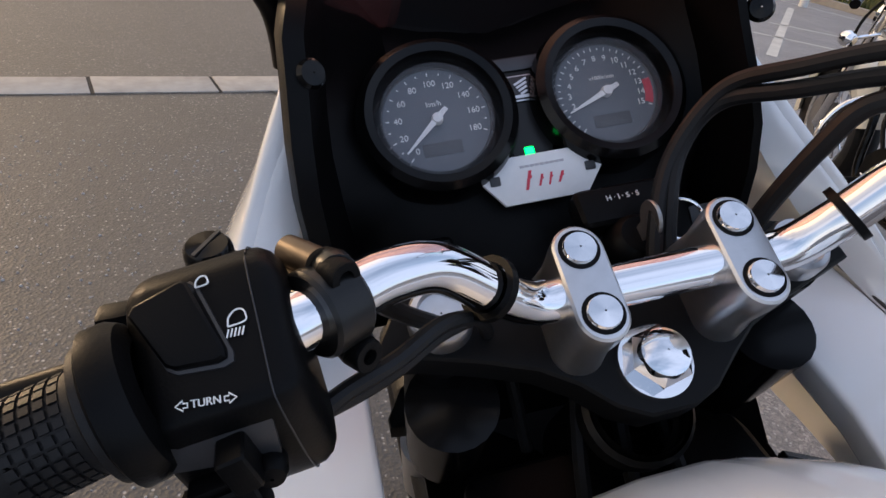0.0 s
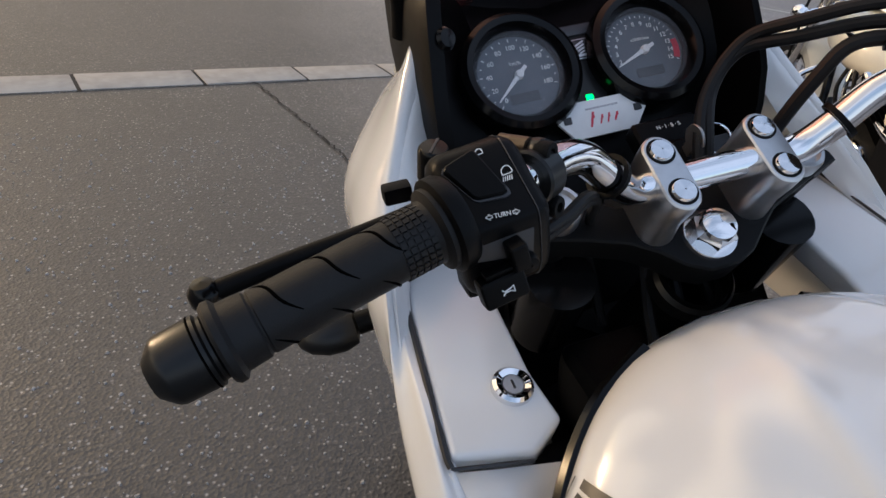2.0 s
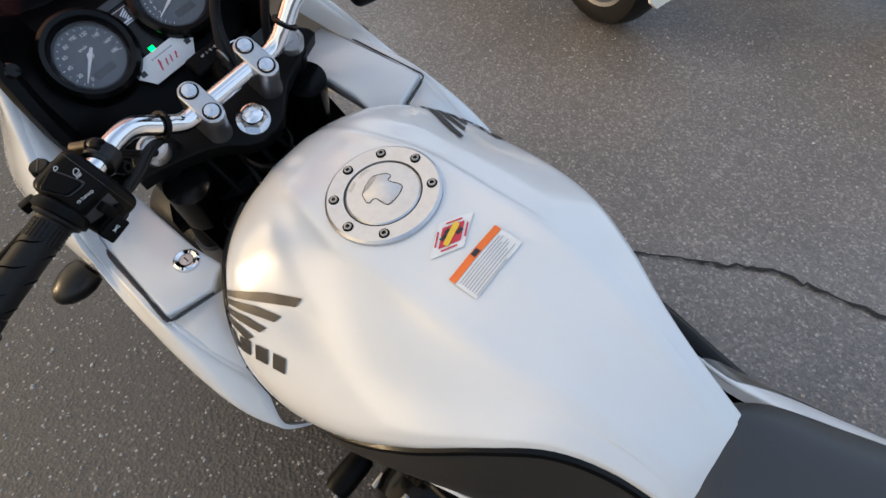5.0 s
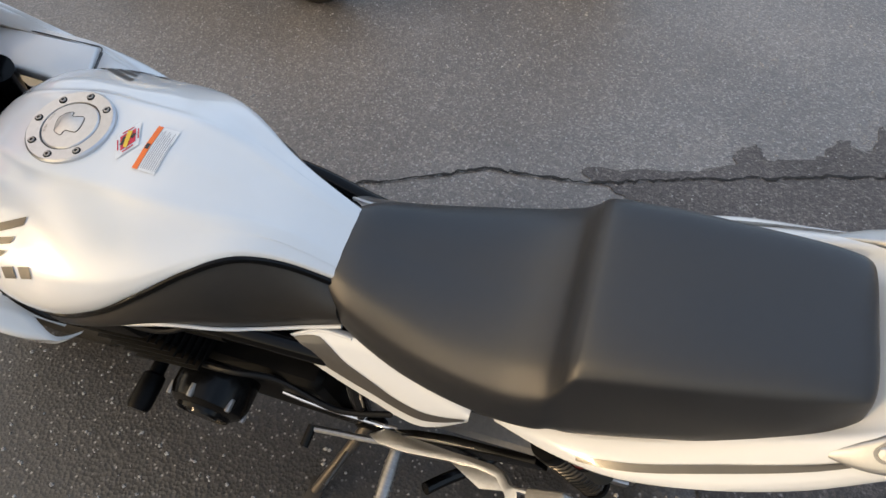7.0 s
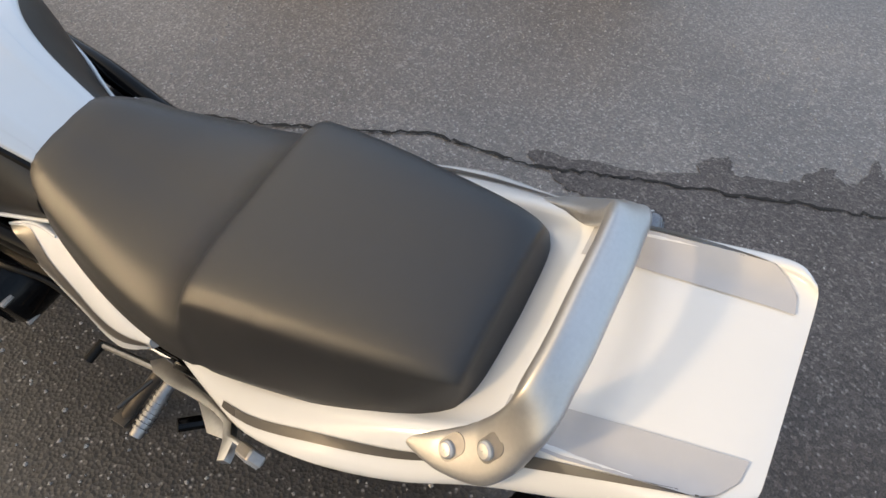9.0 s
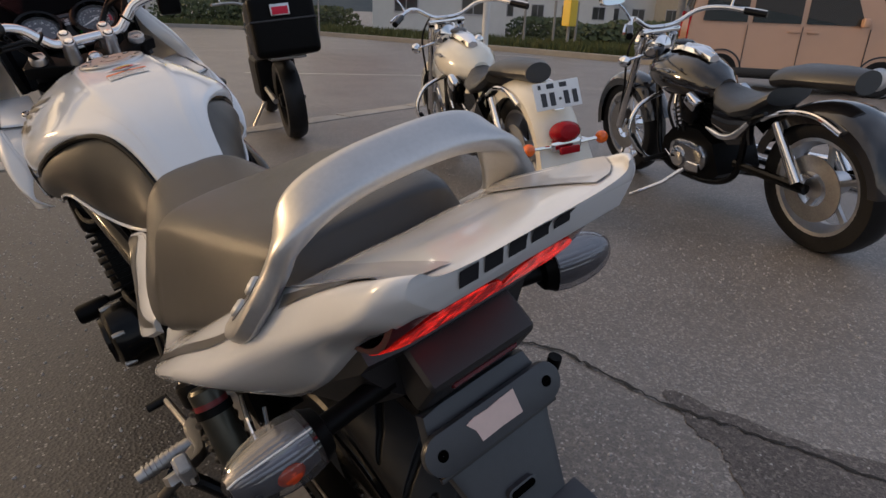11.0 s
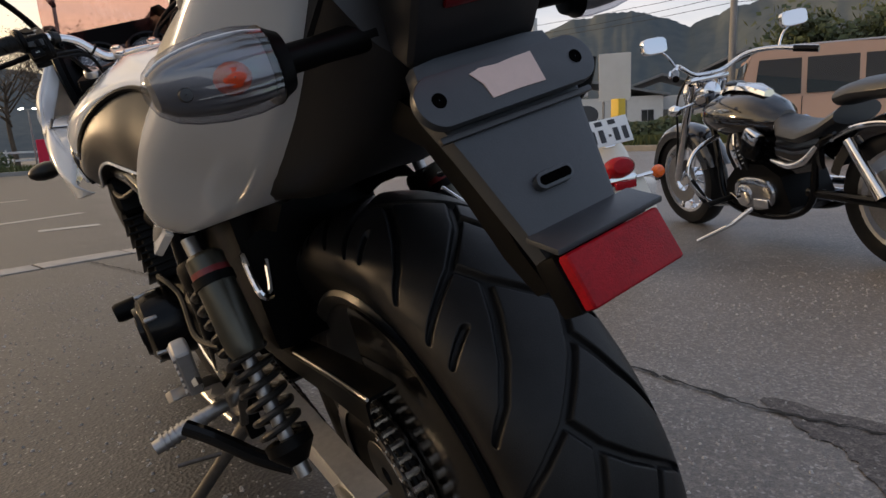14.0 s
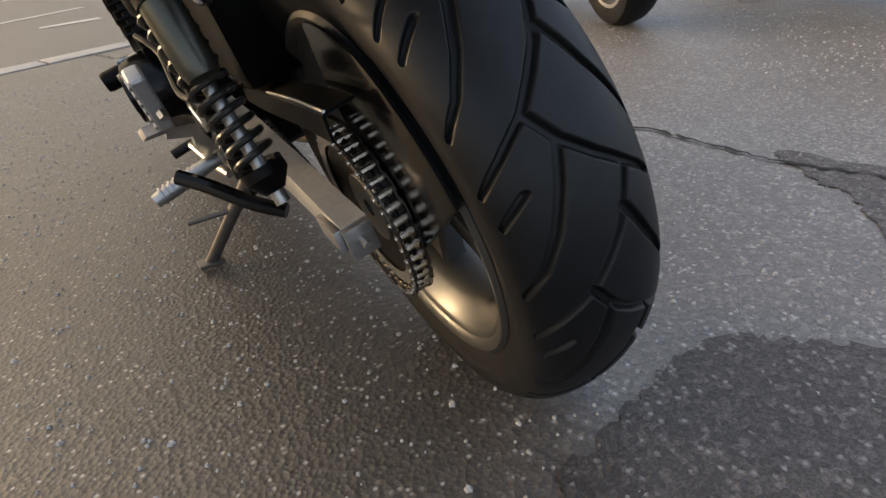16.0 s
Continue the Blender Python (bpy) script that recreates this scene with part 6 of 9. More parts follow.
part("lever_ball", lathe([(0.0005, 0.0095), (0.006, 0.0085), (0.0092, 0.004), (0.0095, 0.0), (0.0092, -0.004), (0.006, -0.0085), (0.0005, -0.0095)], Matrix.Translation((-0.336, 1.055, 0.948)), 20), GLOSSBLACK, perch)
part("clutch_hose", tube([(-0.150, 1.045, 0.992), (-0.12, 1.075, 0.94), (-0.09, 1.10, 0.90), (-0.06, 1.13, 0.86), (-0.05, 1.10, 0.78)], 0.0045, 10), RUBBER, perch)
for k in range(2):
    part("switch_wire", tube([(-0.172 + 0.006 * k, 1.010, 0.957), (-0.149, 1.021 - 0.003 * k, 0.953 + 0.007 * k), (-0.130, 1.030 - 0.003 * k, 0.953 + 0.007 * k), (-0.109, 1.045 - 0.003 * k, 0.952 + 0.007 * k), (-0.090, 1.062, 0.940), (-0.079, 1.085, 0.91), (-0.07, 1.11, 0.86)], 0.0037, 10), RUBBER, sw)
part("cable_tie", lathe([(0.0118, -0.002), (0.0150, -0.002), (0.0150, 0.002), (0.0118, 0.002)], frame_m((BX - 0.090, 1.0605, 0.957), (-0.70, -0.20, 0.68)), 20, closed=True), BLACK, bar)
part("cable_tie", lathe([(0.0118, -0.002), (0.0150, -0.002), (0.0150, 0.002), (0.0118, 0.002)], frame_m((BX + 0.090, 1.0605, 0.957), (0.70, -0.20, 0.68)), 20, closed=True), BLACK, bar)

# right side: throttle housing, brake master cylinder, lever, hoses
rm2 = frame_m(along(1, -0.024), (along(1, 0.1) - along(1, 0)).normalized(), (0, 0, 1))
rsw = part("right_switch_housing", shell(rm2, -0.026, 0.021, -1.0), BLACK, bike, "black right switch housing")
mc = part("brake_master_cylinder", block((0.034, 0.05, 0.05), Matrix.Translation((0.165, 1.045, 1.012)), 0.008, 3), BLACK, bike, "black front brake master cylinder")
part("reservoir_cap", block((0.05, 0.056, 0.012), Matrix.Translation((0.172, 1.05, 1.043)), 0.005, 3), GLOSSBLACK, mc)
part("sight_glass", lathe([(0.0005, 0.004), (0.008, 0.004), (0.010, 0.002), (0.010, -0.002)], frame_m((0.165, 1.019, 1.016), (-0.2, -1, 0.2)), 20), YELLOW, mc)
part("brake_lever", tube([(0.165, 1.06, 1.005), (0.21, 1.07, 0.998), (0.27, 1.07, 0.980), (0.335, 1.058, 0.95)], [0.009, 0.007, 0.006, 0.0065], 14, 8, flat=0.75), BLACK, mc)
part("brake_hose", tube([(0.150, 1.06, 1.005), (0.120, 1.085, 1.0), (0.105, 1.095, 0.975), (0.09, 1.11, 0.92), (0.085, 1.12, 0.86)], 0.0055, 10), RUBBER, mc)
part("banjo", tube([(0.15, 1.058, 1.005), (0.132, 1.075, 1.004)], 0.009, 12), BLACK, mc)
for k in range(2):
    part("throttle_cable", tube([(0.185, 1.0, 0.995), (0.165, 1.035, 1.022 - 0.012 * k), (0.135, 1.08, 1.026 - 0.013 * k), (0.104, 1.12, 1.009 - 0.012 * k), (0.084 - 0.002 * k, 1.15, 0.990 - 0.008 * k), (0.058 + 0.004 * k, 1.15, 0.955), (0.037 + 0.008 * k, 1.125, 0.925), (0.03 + 0.008 * k, 1.10, 0.88), (0.03, 1.07, 0.80)], 0.0050, 10, 10), RUBBER, rsw, "black throttle cable")

# ---- dash ----
DN = Vector((0, -0.70, 0.714))                 # the dials face up and back


def gauge(cx, numbers, start, end, needle, title, tsize):
    m = frame_m((cx, 1.248, 0.958), DN)
    g = part("gauge", lathe([(0.0385, 0.000), (0.0400, 0.005), (0.0445, 0.0125), (0.0500, 0.014), (0.055, 0.010), (0.0572, 0.002), (0.0572, -0.02), (0.048, -0.05), (0.0385, -0.006)], m, 64, closed=True), GLOSSBLACK, bike, "round instrument with thick black bezel")
    part("dial", lathe([(0.0005, -0.003), (0.0388, -0.003)], m, 64), DIAL, g, "dark grey dial with white numerals")
    part("bright_ring", lathe([(0.0378, -0.0026), (0.0384, -0.0020), (0.0388, -0.001)], m, 64), GREYPLASTIC, g)
    for k in range(len(numbers) * 2 - 1):
        a = radians(start + (end - start) * k / (len(numbers) * 2 - 2))
        r = 0.0345
        part("tick", block((0.0028 if k % 2 == 0 else 0.0016, 0.0007, 0.0003), m @ Matrix.Translation((r * math.cos(a), r * math.sin(a), -0.0025)) @ Matrix.Rotation(a, 4, "Z")), PRINT, g, smooth=0)
    for k, t in enumerate(numbers):
        if t:
            a = radians(start + (end - start) * k / (len(numbers) - 1))
            words(t, 0.0062, m @ Matrix.Translation((0.0272 * math.cos(a), 0.0272 * math.sin(a), -0.0025)), PRINT, g, "numeral")
    words(title, tsize, m @ Matrix.Translation((0, 0.012, -0.0025)), PRINT, g)
    a = radians(needle)
    nd = plate([(-0.010, 0.0016), (0.0, 0.0022), (0.034, 0.0005), (0.034, -0.0005), (0.0, -0.0022), (-0.010, -0.0016)], 0.0008, m @ Matrix.Translation((0, 0, 0.001)) @ Matrix.Rotation(a, 4, "Z"))
    part("needle", nd, PRINT, g)
    part("needle_hub", lathe([(0.0005, 0.0035), (0.0035, 0.003), (0.0042, 0.0), (0.0042, -0.002)], m, 20), PRINT, g)
    part("readout", block((0.028, 0.0095, 0.0006), m @ Matrix.Translation((0, -0.021, -0.0026)), 0.0002), GREYPLASTIC, g)
    part("dial_glass", lathe([(0.0005, 0.0075), (0.020, 0.0055), (0.0402, 0.0045)], m, 48), CLEAR, g).visible_shadow = False
    return g, m


gauge(-0.063, ["0", "20", "40", "60", "80", "100", "120", "140", "160", "180"], 229, -21, -139, "km/h", 0.0055)
tach, tm = gauge(0.063, ["", "", "2", "3", "4", "5", "6", "7", "8", "9", "10", "11", "12", "13", "14", "15"], 229, -24, -158, "x1000r/min", 0.0042)
rows = []
for k in range(8):
    a = radians(10 - 32 * k / 7)
    rows.append([tm @ Vector((r * math.cos(a), r * math.sin(a), -0.0022)) for r in (0.030, 0.0362)])
part("red_zone", skin(rows, False), REDPRINT, tach, "red zone of the tachometer")
cm = frame_m((0, 1.243, 0.949), DN)
centre = part("indicator_panel", plate([(-0.013, -0.034), (0.013, -0.034), (0.02, 0.0), (0.026, 0.05), (-0.026, 0.05), (-0.02, 0.0)], 0.012, cm @ Matrix.Translation((0, 0, -0.014)), 0.002), SIDEBLACK, bike, "dark indicator panel between the dials")
part("green_indicator", block((0.007, 0.007, 0.0012), cm @ Matrix.Translation((-0.003, -0.0235, -0.0015)), 0.0008), GREENLED, centre, "lit green indicator lamp")
part("badge", block((0.022, 0.020, 0.0015), cm @ Matrix.Translation((0.001, 0.024, -0.001)), 0.0008), ALU, centre, "silver badge with a plain wing shape")
part("badge_field", block((0.0195, 0.0175, 0.0015), cm @ Matrix.Translation((0.001, 0.024, -0.0003)), 0.0004), INK, centre)
for k in range(4):
    part("badge_bar", block((0.011 - 0.0018 * k, 0.0016, 0.0008), cm @ Matrix.Translation((0.002 + 0.0004 * k, 0.0285 - 0.0028 * k, 0.0006)) @ Matrix.Rotation(radians(24), 4, "Z")), ALU, centre, smooth=0)
part("badge_bar", block((0.0135, 0.0022, 0.0008), cm @ Matrix.Translation((0.001, 0.0172, 0.0006))), ALU, centre, smooth=0)
part("upper_display", block((0.04, 0.010, 0.002), cm @ Matrix.Translation((0.0, 0.043, -0.001)), 0.001), GREYPLASTIC, centre)
wm = frame_m((0, 1.2085, 0.921), Vector((0, -0.78, 0.62)))
wp = part("name_plate", plate([(-0.030, -0.0165), (0.030, -0.0165), (0.046, 0.004), (0.046, 0.012), (0.026, 0.0165), (-0.026, 0.0165), (-0.046, 0.012), (-0.046, 0.004)], 0.003, wm @ Matrix.Translation((0, 0, -0.002)), 0.001), PAPER, bike, "white plate with a red script shape and two black bolts")
for s in (-1, 1):
    part("plate_bolt", block((0.0075, 0.0065, 0.002), wm @ Matrix.Translation((s * 0.0345, 0.0015, 0.0015)), 0.001), INK, wp)
for k in range(9):
    part("print_bar", block((0.003, 0.0016, 0.0004), wm @ Matrix.Translation((-0.014 + 0.0036 * k, 0.0085, 0.0012))), GREYSTRIPE, wp, smooth=0)
for k, (x, w, h) in enumerate(((-0.012, 0.0075, 0.013), (-0.003, 0.0055, 0.008), (0.004, 0.005, 0.0085), (0.0115, 0.0065, 0.0075))):
    m = wm @ Matrix.Translation((x, -0.0025 + 0.0012 * (k == 0), 0.0012))
    part("script_stroke", plate([(-w * 0.32, -h * 0.5), (-w * 0.05, -h * 0.5), (w * 0.55, h * 0.5), (w * 0.25, h * 0.5)], 0.0004, m), REDPRINT, wp)
    part("script_stroke", plate([(-w * 0.1, -h * 0.1), (w * 0.5, h * 0.12), (w * 0.45, h * 0.26), (-w * 0.05, h * 0.04)], 0.0005, m), REDPRINT, wp)

# ignition lock, key and ring
im = frame_m((0.036, 1.140, 0.905), TILT)
lock = part("ignition_lock", lathe([(0.0005, 0.006), (0.012, 0.006), (0.016, 0.003), (0.019, -0.004), (0.02, -0.03)], im, 28), BLACK, bike, "black ignition lock with key in it")
part("lock_shroud", block((0.062, 0.028, 0.02), im @ Matrix.Translation((0, 0.026, -0.006)), 0.006, 3), BLACK, lock)
words("H \u00b7 I \u00b7 S \u00b7 S", 0.0052, im @ Matrix.Translation((0.0, 0.029, 0.0046)), PRINT, lock, "lock_lettering")
key = part("key", block((0.002, 0.010, 0.030), im @ Matrix.Translation((0, 0, 0.012)), 0.0006), STEEL, lock)
part("key_head", lathe([(0.004, -0.0012), (0.011, -0.0012), (0.0115, 0.0), (0.011, 0.0012), (0.004, 0.0012)], im @ Matrix.Translation((0, 0, 0.024)) @ pose(0, 0, 0, 0, 90, 0), 24, closed=True), STEEL, lock)
ringm = im @ Matrix.Translation((0.020, -0.002, 0.020)) @ pose(0, 0, 0, 24, 12, 0)
part("key_ring", tube([ringm @ Vector((0.0165 * math.cos(a), 0.012 * math.sin(a), 0)) for a in (2 * math.pi * k / 28 for k in range(29))], 0.0011, 8, smooth=False), CHROME, lock, "steel key ring")

# ---- fairing ----
# black dash liner round the dials
rows = []
for z, ye, yc, w in ((0.845, 1.165, 1.172, 0.158), (0.88, 1.166, 1.195, 0.162), (0.92, 1.168, 1.235, 0.165), (0.95, 1.174, 1.262, 0.166), (0.98, 1.186, 1.288, 0.164), (1.01, 1.200, 1.308, 0.160), (1.035, 1.210, 1.322, 0.157), (1.052, 1.232, 1.334, 0.150), (1.055, 1.27, 1.342, 0.14)):
    dip = max(0.0, z - 0.955) * 0.72
    row = [(-w, ye + 0.012, z), (-w + 0.004, ye, z), (-w + 0.016, ye + 0.002, z), (-w + 0.028, ye + 0.06, z - dip * 0.2), (-0.085, yc - 0.002, z - dip * 0.75), (0, yc, z - dip)]
    rows.append(row + [(-x - dx, y, zz) for (x, y, zz), dx in zip(reversed(row[:-1]), (0.0, 0.006, 0.018, 0.025, 0.026))] + [(w - 0.031, yc + 0.04, z), (0, yc + 0.012, z - dip), (-w + 0.005, yc + 0.04, z)])
liner = part("dash_liner", skin(rows), BLACK, bike, "black cockpit liner behind the dials")
for s in (-1, 1):
    part("liner_pocket", block((0.045, 0.04, 0.02), frame_m((s * 0.09, 1.195, 0.872), (0, -0.75, 0.66)), 0.008, 3), BLACK, liner)


def fairing(s):
    """The white half fairing of one side, with its inner panel and vents."""
    outer = [
        # upper, widest and lower line, from the nose back
        [(0.10, 1.44, 0.93), (0.14, 1.425, 0.90), (0.168, 1.40, 0.83), (0.14, 1.41, 0.72)],
        [(0.135, 1.35, 0.958), (0.182, 1.335, 0.92), (0.228, 1.31, 0.845), (0.20, 1.31, 0.70)],
        [(0.152, 1.28, 0.985), (0.190, 1.265, 0.94), (0.238, 1.235, 0.855), (0.222, 1.22, 0.69)],
        [(0.162, 1.238, 0.998), (0.188, 1.215, 0.955), (0.241, 1.165, 0.855), (0.230, 1.13, 0.685)],
        [(0.172, 1.195, 0.93), (0.208, 1.165, 0.91), (0.237, 1.10, 0.835), (0.232, 1.06, 0.68)],
        [(0.2170, 1.13, 0.848), (0.2270, 1.10, 0.840), (0.2455, 1.045, 0.800), (0.240, 0.99, 0.672)],
        [(0.2270, 1.02, 0.8265), (0.2335, 1.003, 0.818), (0.2500, 0.962, 0.763), (0.238, 0.92, 0.67)],
        [(0.2250, 0.975, 0.805), (0.2310, 0.950, 0.790), (0.2460, 0.900, 0.733), (0.230, 0.875, 0.672)],
        [(0.2120, 0.90, 0.748), (0.2180, 0.885, 0.735), (0.2320, 0.86, 0.70), (0.208, 0.845, 0.676)],
    ]
    sec = [catmull(o, 5) for o in outer]
    lines = [catmull([sc[k] for sc in sec], 5) for k in range(len(sec[0]))]
    rings = []
    for j in range(len(lines[0])):
        row = [Vector((s * l[j].x, l[j].y, l[j].z)) for l in lines]
        rings.append(row + [Vector((v.x - s * 0.007, v.y, v.z - 0.002)) for v in reversed(row)])
    fair = part("half_fairing", skin(rings), WHITE, bike, "white half fairing side", smooth=50)
    # inner storage panel
    back_y = 1.165
    pm_ = [(s * x, y, z) for x, y, z in ((0.2095, back_y, 0.848), (0.2225, 0.992, 0.822), (0.167, 0.983, 0.811), (0.140, 1.000, 0.815), (0.146, 1.04, 0.822), (0.144, back_y, 0.842))]
    nrm = (Vector(pm_[2]) - Vector(pm_[1])).cross(Vector(pm_[0]) - Vector(pm_[1])).normalized()
    if nrm.z < 0:
        nrm = -nrm
    bm = bmesh.new()
    f = bm.faces.new([bm.verts.new(p) for p in pm_])
    g = bmesh.ops.extrude_face_region(bm, geom=[f])
    bmesh.ops.translate(bm, vec=-nrm * 0.03, verts=[v for v in g["geom"] if isinstance(v, bmesh.types.BMVert)])
    bmesh.ops.bevel(bm, geom=bm.edges[:], offset=0.005, segments=3, affect="EDGES", profile=0.6)
    panel = part("inner_panel", bm, WHITE, fair, "white inner fairing panel", smooth=40)
    part("panel_gap", tube([(s * 0.2125, 1.16, 0.848), (s * 0.2250, 0.992, 0.820), (s * 0.2240, 0.988, 0.8180)], 0.0026 if s < 0 else 0.0012, 6, smooth=False), INK, fair)
    part("panel_gap", tube([(s * 0.2240, 0.988, 0.8180), (s * 0.222, 0.9865, 0.8175), (s * 0.17, 0.9805, 0.8080)], 0.0014 if s < 0 else 0.0010, 6, smooth=False), INK, fair)
    if s < 0:
        top_hit = tree_of(panel).ray_cast(Vector((-0.164, 1.031, 1.0)), Vector((0, 0, -1)))[0]
        lm = frame_m(top_hit + nrm * 0.0005, nrm)
        part("panel_lock", lathe([(0.0085, 0.003), (0.0125, 0.005), (0.015, 0.003), (0.016, -0.003)], lm, 30), CHROME, fair, "chrome lock ring")
        part("lock_core", lathe([(0.0005, 0.003), (0.0075, 0.003), (0.0085, 0.001)], lm, 24), ALU, fair)
        part("key_slot", block((0.0015, 0.007, 0.0008), lm @ Matrix.Translation((0, 0, 0.0034))), INK, fair)
    if s > 0:
        fair.matrix_basis = Matrix.Translation((-0.014, 0, 0))
    rows = [[(s * x, y, z) for x, y, z in r] for r in ([(0.2275, 0.988, 0.8135), (0.195, 0.982, 0.8095), (0.150, 0.976, 0.803)], [(0.2270, 0.945, 0.785), (0.200, 0.945, 0.783), (0.168, 0.950, 0.782)], [(0.2140, 0.895, 0.742), (0.203, 0.895, 0.741), (0.190, 0.898, 0.741)], [(0.2080, 0.855, 0.700), (0.202, 0.855, 0.698), (0.192, 0.86, 0.698)])]
    part("rear_infill", skin(rows, False), WHITE, fair).modifiers.new("thick", "SOLIDIFY").thickness = 0.004
    # mirror
    root = Vector((s * 0.153, 1.285, 1.0))
    head = Vector((s * 0.258, 1.19, 1.180))
    mir = part("mirror_stem", tube([root, (s * 0.157, 1.275, 1.04), (s * 0.180, 1.25, 1.085), (s * 0.215, 1.22, 1.13)], [0.013, 0.009, 0.007, 0.007], 12), BLACK, bike, "black mirror stem")
    hm_ = frame_m(head, (0.12, -1, 0.12), (-1, 0, 0.55)) if s < 0 else frame_m(head + Vector((0, 0, 0.004)), (-0.30, -1, -0.30), (0.75, 0, 1))
    ol = [(0.072 * math.cos(a) * (1 + 0.12 * math.cos(a)), 0.040 * math.sin(a) * (1 + 0.15 * math.cos(a))) for a in (2 * math.pi * k / 36 for k in range(36))]
    rings = [[hm_ @ Vector((x * k, y * k, h)) for x, y in ol] for h, k in ((0.0, 1.0), (0.004, 1.03), (0.0, 1.06), (-0.012, 1.0), (-0.028, 0.75), (-0.036, 0.35))]
    shell = part("mirror_shell", skin(rings, caps=True), BLACK, mir)
    part("mirror_face", plate([(x * 0.99, y * 0.99) for x, y in ol], 0.001, hm_ @ Matrix.Translation((0, 0, 0.0008))), MIRROR, mir, "mirror glass reflecting the sky", smooth=0)
    # front turn signal on a short stalk
    base, tip = Vector((s * 0.222, 1.235, 0.738)), Vector((s * 0.316, 1.232, 0.733))
    st = part("front_signal", tube([base, base.lerp(tip, 0.35)], 0.012, 12), BLACK, bike, "black front turn signal on a rubber stalk")
    d = (tip - base).normalized()
    m_ = frame_m(base.lerp(tip, 0.30), d, (0, 1, 0))
    rings = [[m_ @ Vector((rr * 1.25 * math.cos(a) + 0.003, rr * 0.95 * math.sin(a), h)) for a in (2 * math.pi * k / 24 for k in range(24))] for rr, h in ((0.010, 0.0), (0.02, 0.004), (0.0235, 0.018), (0.022, 0.036), (0.016, 0.052), (0.008, 0.061), (0.0005, 0.064))]
    part("signal_body", skin(rings), SIDEBLACK, st)
    # speaker-like mesh vent beside the dials
    if s > 0:
        part("vent_mesh", block((0.04, 0.035, 0.004), frame_m((0.140, 1.178, 0.872), (-0.2, -0.75, 0.62)), 0.001), GREYPLASTIC, fair)


for s in (-1, 1):
    fairing(s)
for s in (-1, 1):
    part("liner_screw", lathe([(0.0005, 0.004), (0.007, 0.003), (0.009, 0.0)], frame_m((s * 0.141, 1.205, 1.015), (-s * 0.4, -0.8, 0.4)), 18), GLOSSBLACK, liner)

# windscreen
rows = []
for k in range(13):
    t = -1 + 2 * k / 12
    row = []
    for j in range(9):
        v = j / 8
        w = 0.150 * (1 - 0.16 * v ** 2.2 * 1.0)
        x = t * w
        y = (1.372 - 0.10 * t * t) * (1 - v) + (1.285 - 0.125 * t * t) * v
        top = 0.155 * (1 - 0.35 * abs(t) ** 2.6)
        z = (1.03 - 0.055 * (1 - t * t)) * (1 - v) + (1.035 + top + 0.02 * (1 - t * t)) * v
        row.append((x, y, z))
    rows.append(row)
ws = skin(rows, False)
part("windscreen", ws, SCREEN, bike, "pinkish tinted windscreen").modifiers.new("thick", "SOLIDIFY").thickness = 0.003
rows = [[(-0.15 + 0.3 * k / 12 + 0.0, 1.43 - 0.11 * ((k - 6) / 6) ** 2 + 0.015, 0.985 - 0.01 * ((k - 6) / 6) ** 2 - 0.13 * j / 4) for j in range(5)] for k in range(13)]
part("nose_cowl", skin([[(x, y + 0.05 * math.sin(math.pi * j / 4), z) for j, (x, y, z) in enumerate(r)] + [(x, y + 0.05 * math.sin(math.pi * j / 4) - 0.012, z) for j, (x, y, z) in reversed(list(enumerate(r)))] for r in rows]), WHITE, bike, "white nose cowl")
rows = [[(x, 1.350 - 0.10 * (x / 0.15) ** 2 + dy, 0.972 + 0.055 * (x / 0.15) ** 2 + dz) for dy, dz in ((0.0, 0.0), (0.035, -0.012), (0.08, 0.006), (0.08, -0.006), (0.035, -0.024), (0.0, -0.008))] for x in [-0.14 + 0.28 * k / 12 for k in range(13)]]
part("nose_liner", skin(rows), MAUVE, bike, "black lining under the windscreen, the screen's mauve tint in its colour")
part("headlamp", lathe([(0.0005, 0.03), (0.05, 0.025), (0.08, 0.01), (0.09, -0.02)], frame_m((0, 1.46, 0.92), (0, 1, 0.1)), 32), CARGLASS, bike, "headlamp glass")

for x, z in ((-0.108, 1.118), (0.094, 1.128)):
    stay = part("screen_stay", block((0.012, 0.006, 0.036), Matrix.Translation((x, 1.306, z)) @ pose(0, 0, 0, -20, -14, 0), 0.002), BLACK, bike, "black windscreen stay")
    part("stay_screw", lathe([(0.0005, 0.004), (0.004, 0.003), (0.005, 0.0)], frame_m((x, 1.302, z), (0, -1, 0)), 12), STEEL, stay)

# ---- engine, frame, pegs, stand, front wheel ----
engine = part("crankcase", block((0.30, 0.40, 0.24), Matrix.Translation((0, 0.74, 0.36)), 0.03, 3), DARKMETAL, bike, "black four-cylinder engine")
for k in range(9):
    part("cooling_fin", block((0.36 - 0.008 * (k % 2), 0.17, 0.0045), Matrix.Translation((0, 0.83, 0.475)) @ pose(0, 0, 0, -18, 0, 0) @ Matrix.Translation((0, 0, 0.0145 * k)), 0.001), DARKMETAL, engine)
part("cylinder_block", block((0.33, 0.15, 0.15), Matrix.Translation((0, 0.845, 0.53)) @ pose(0, 0, 0, -18, 0, 0), 0.01), DARKMETAL, engine)
part("cylinder_head", block((0.36, 0.17, 0.085), Matrix.Translation((0, 0.865, 0.635)) @ pose(0, 0, 0, -18, 0, 0), 0.02, 3), DARKMETAL, engine)
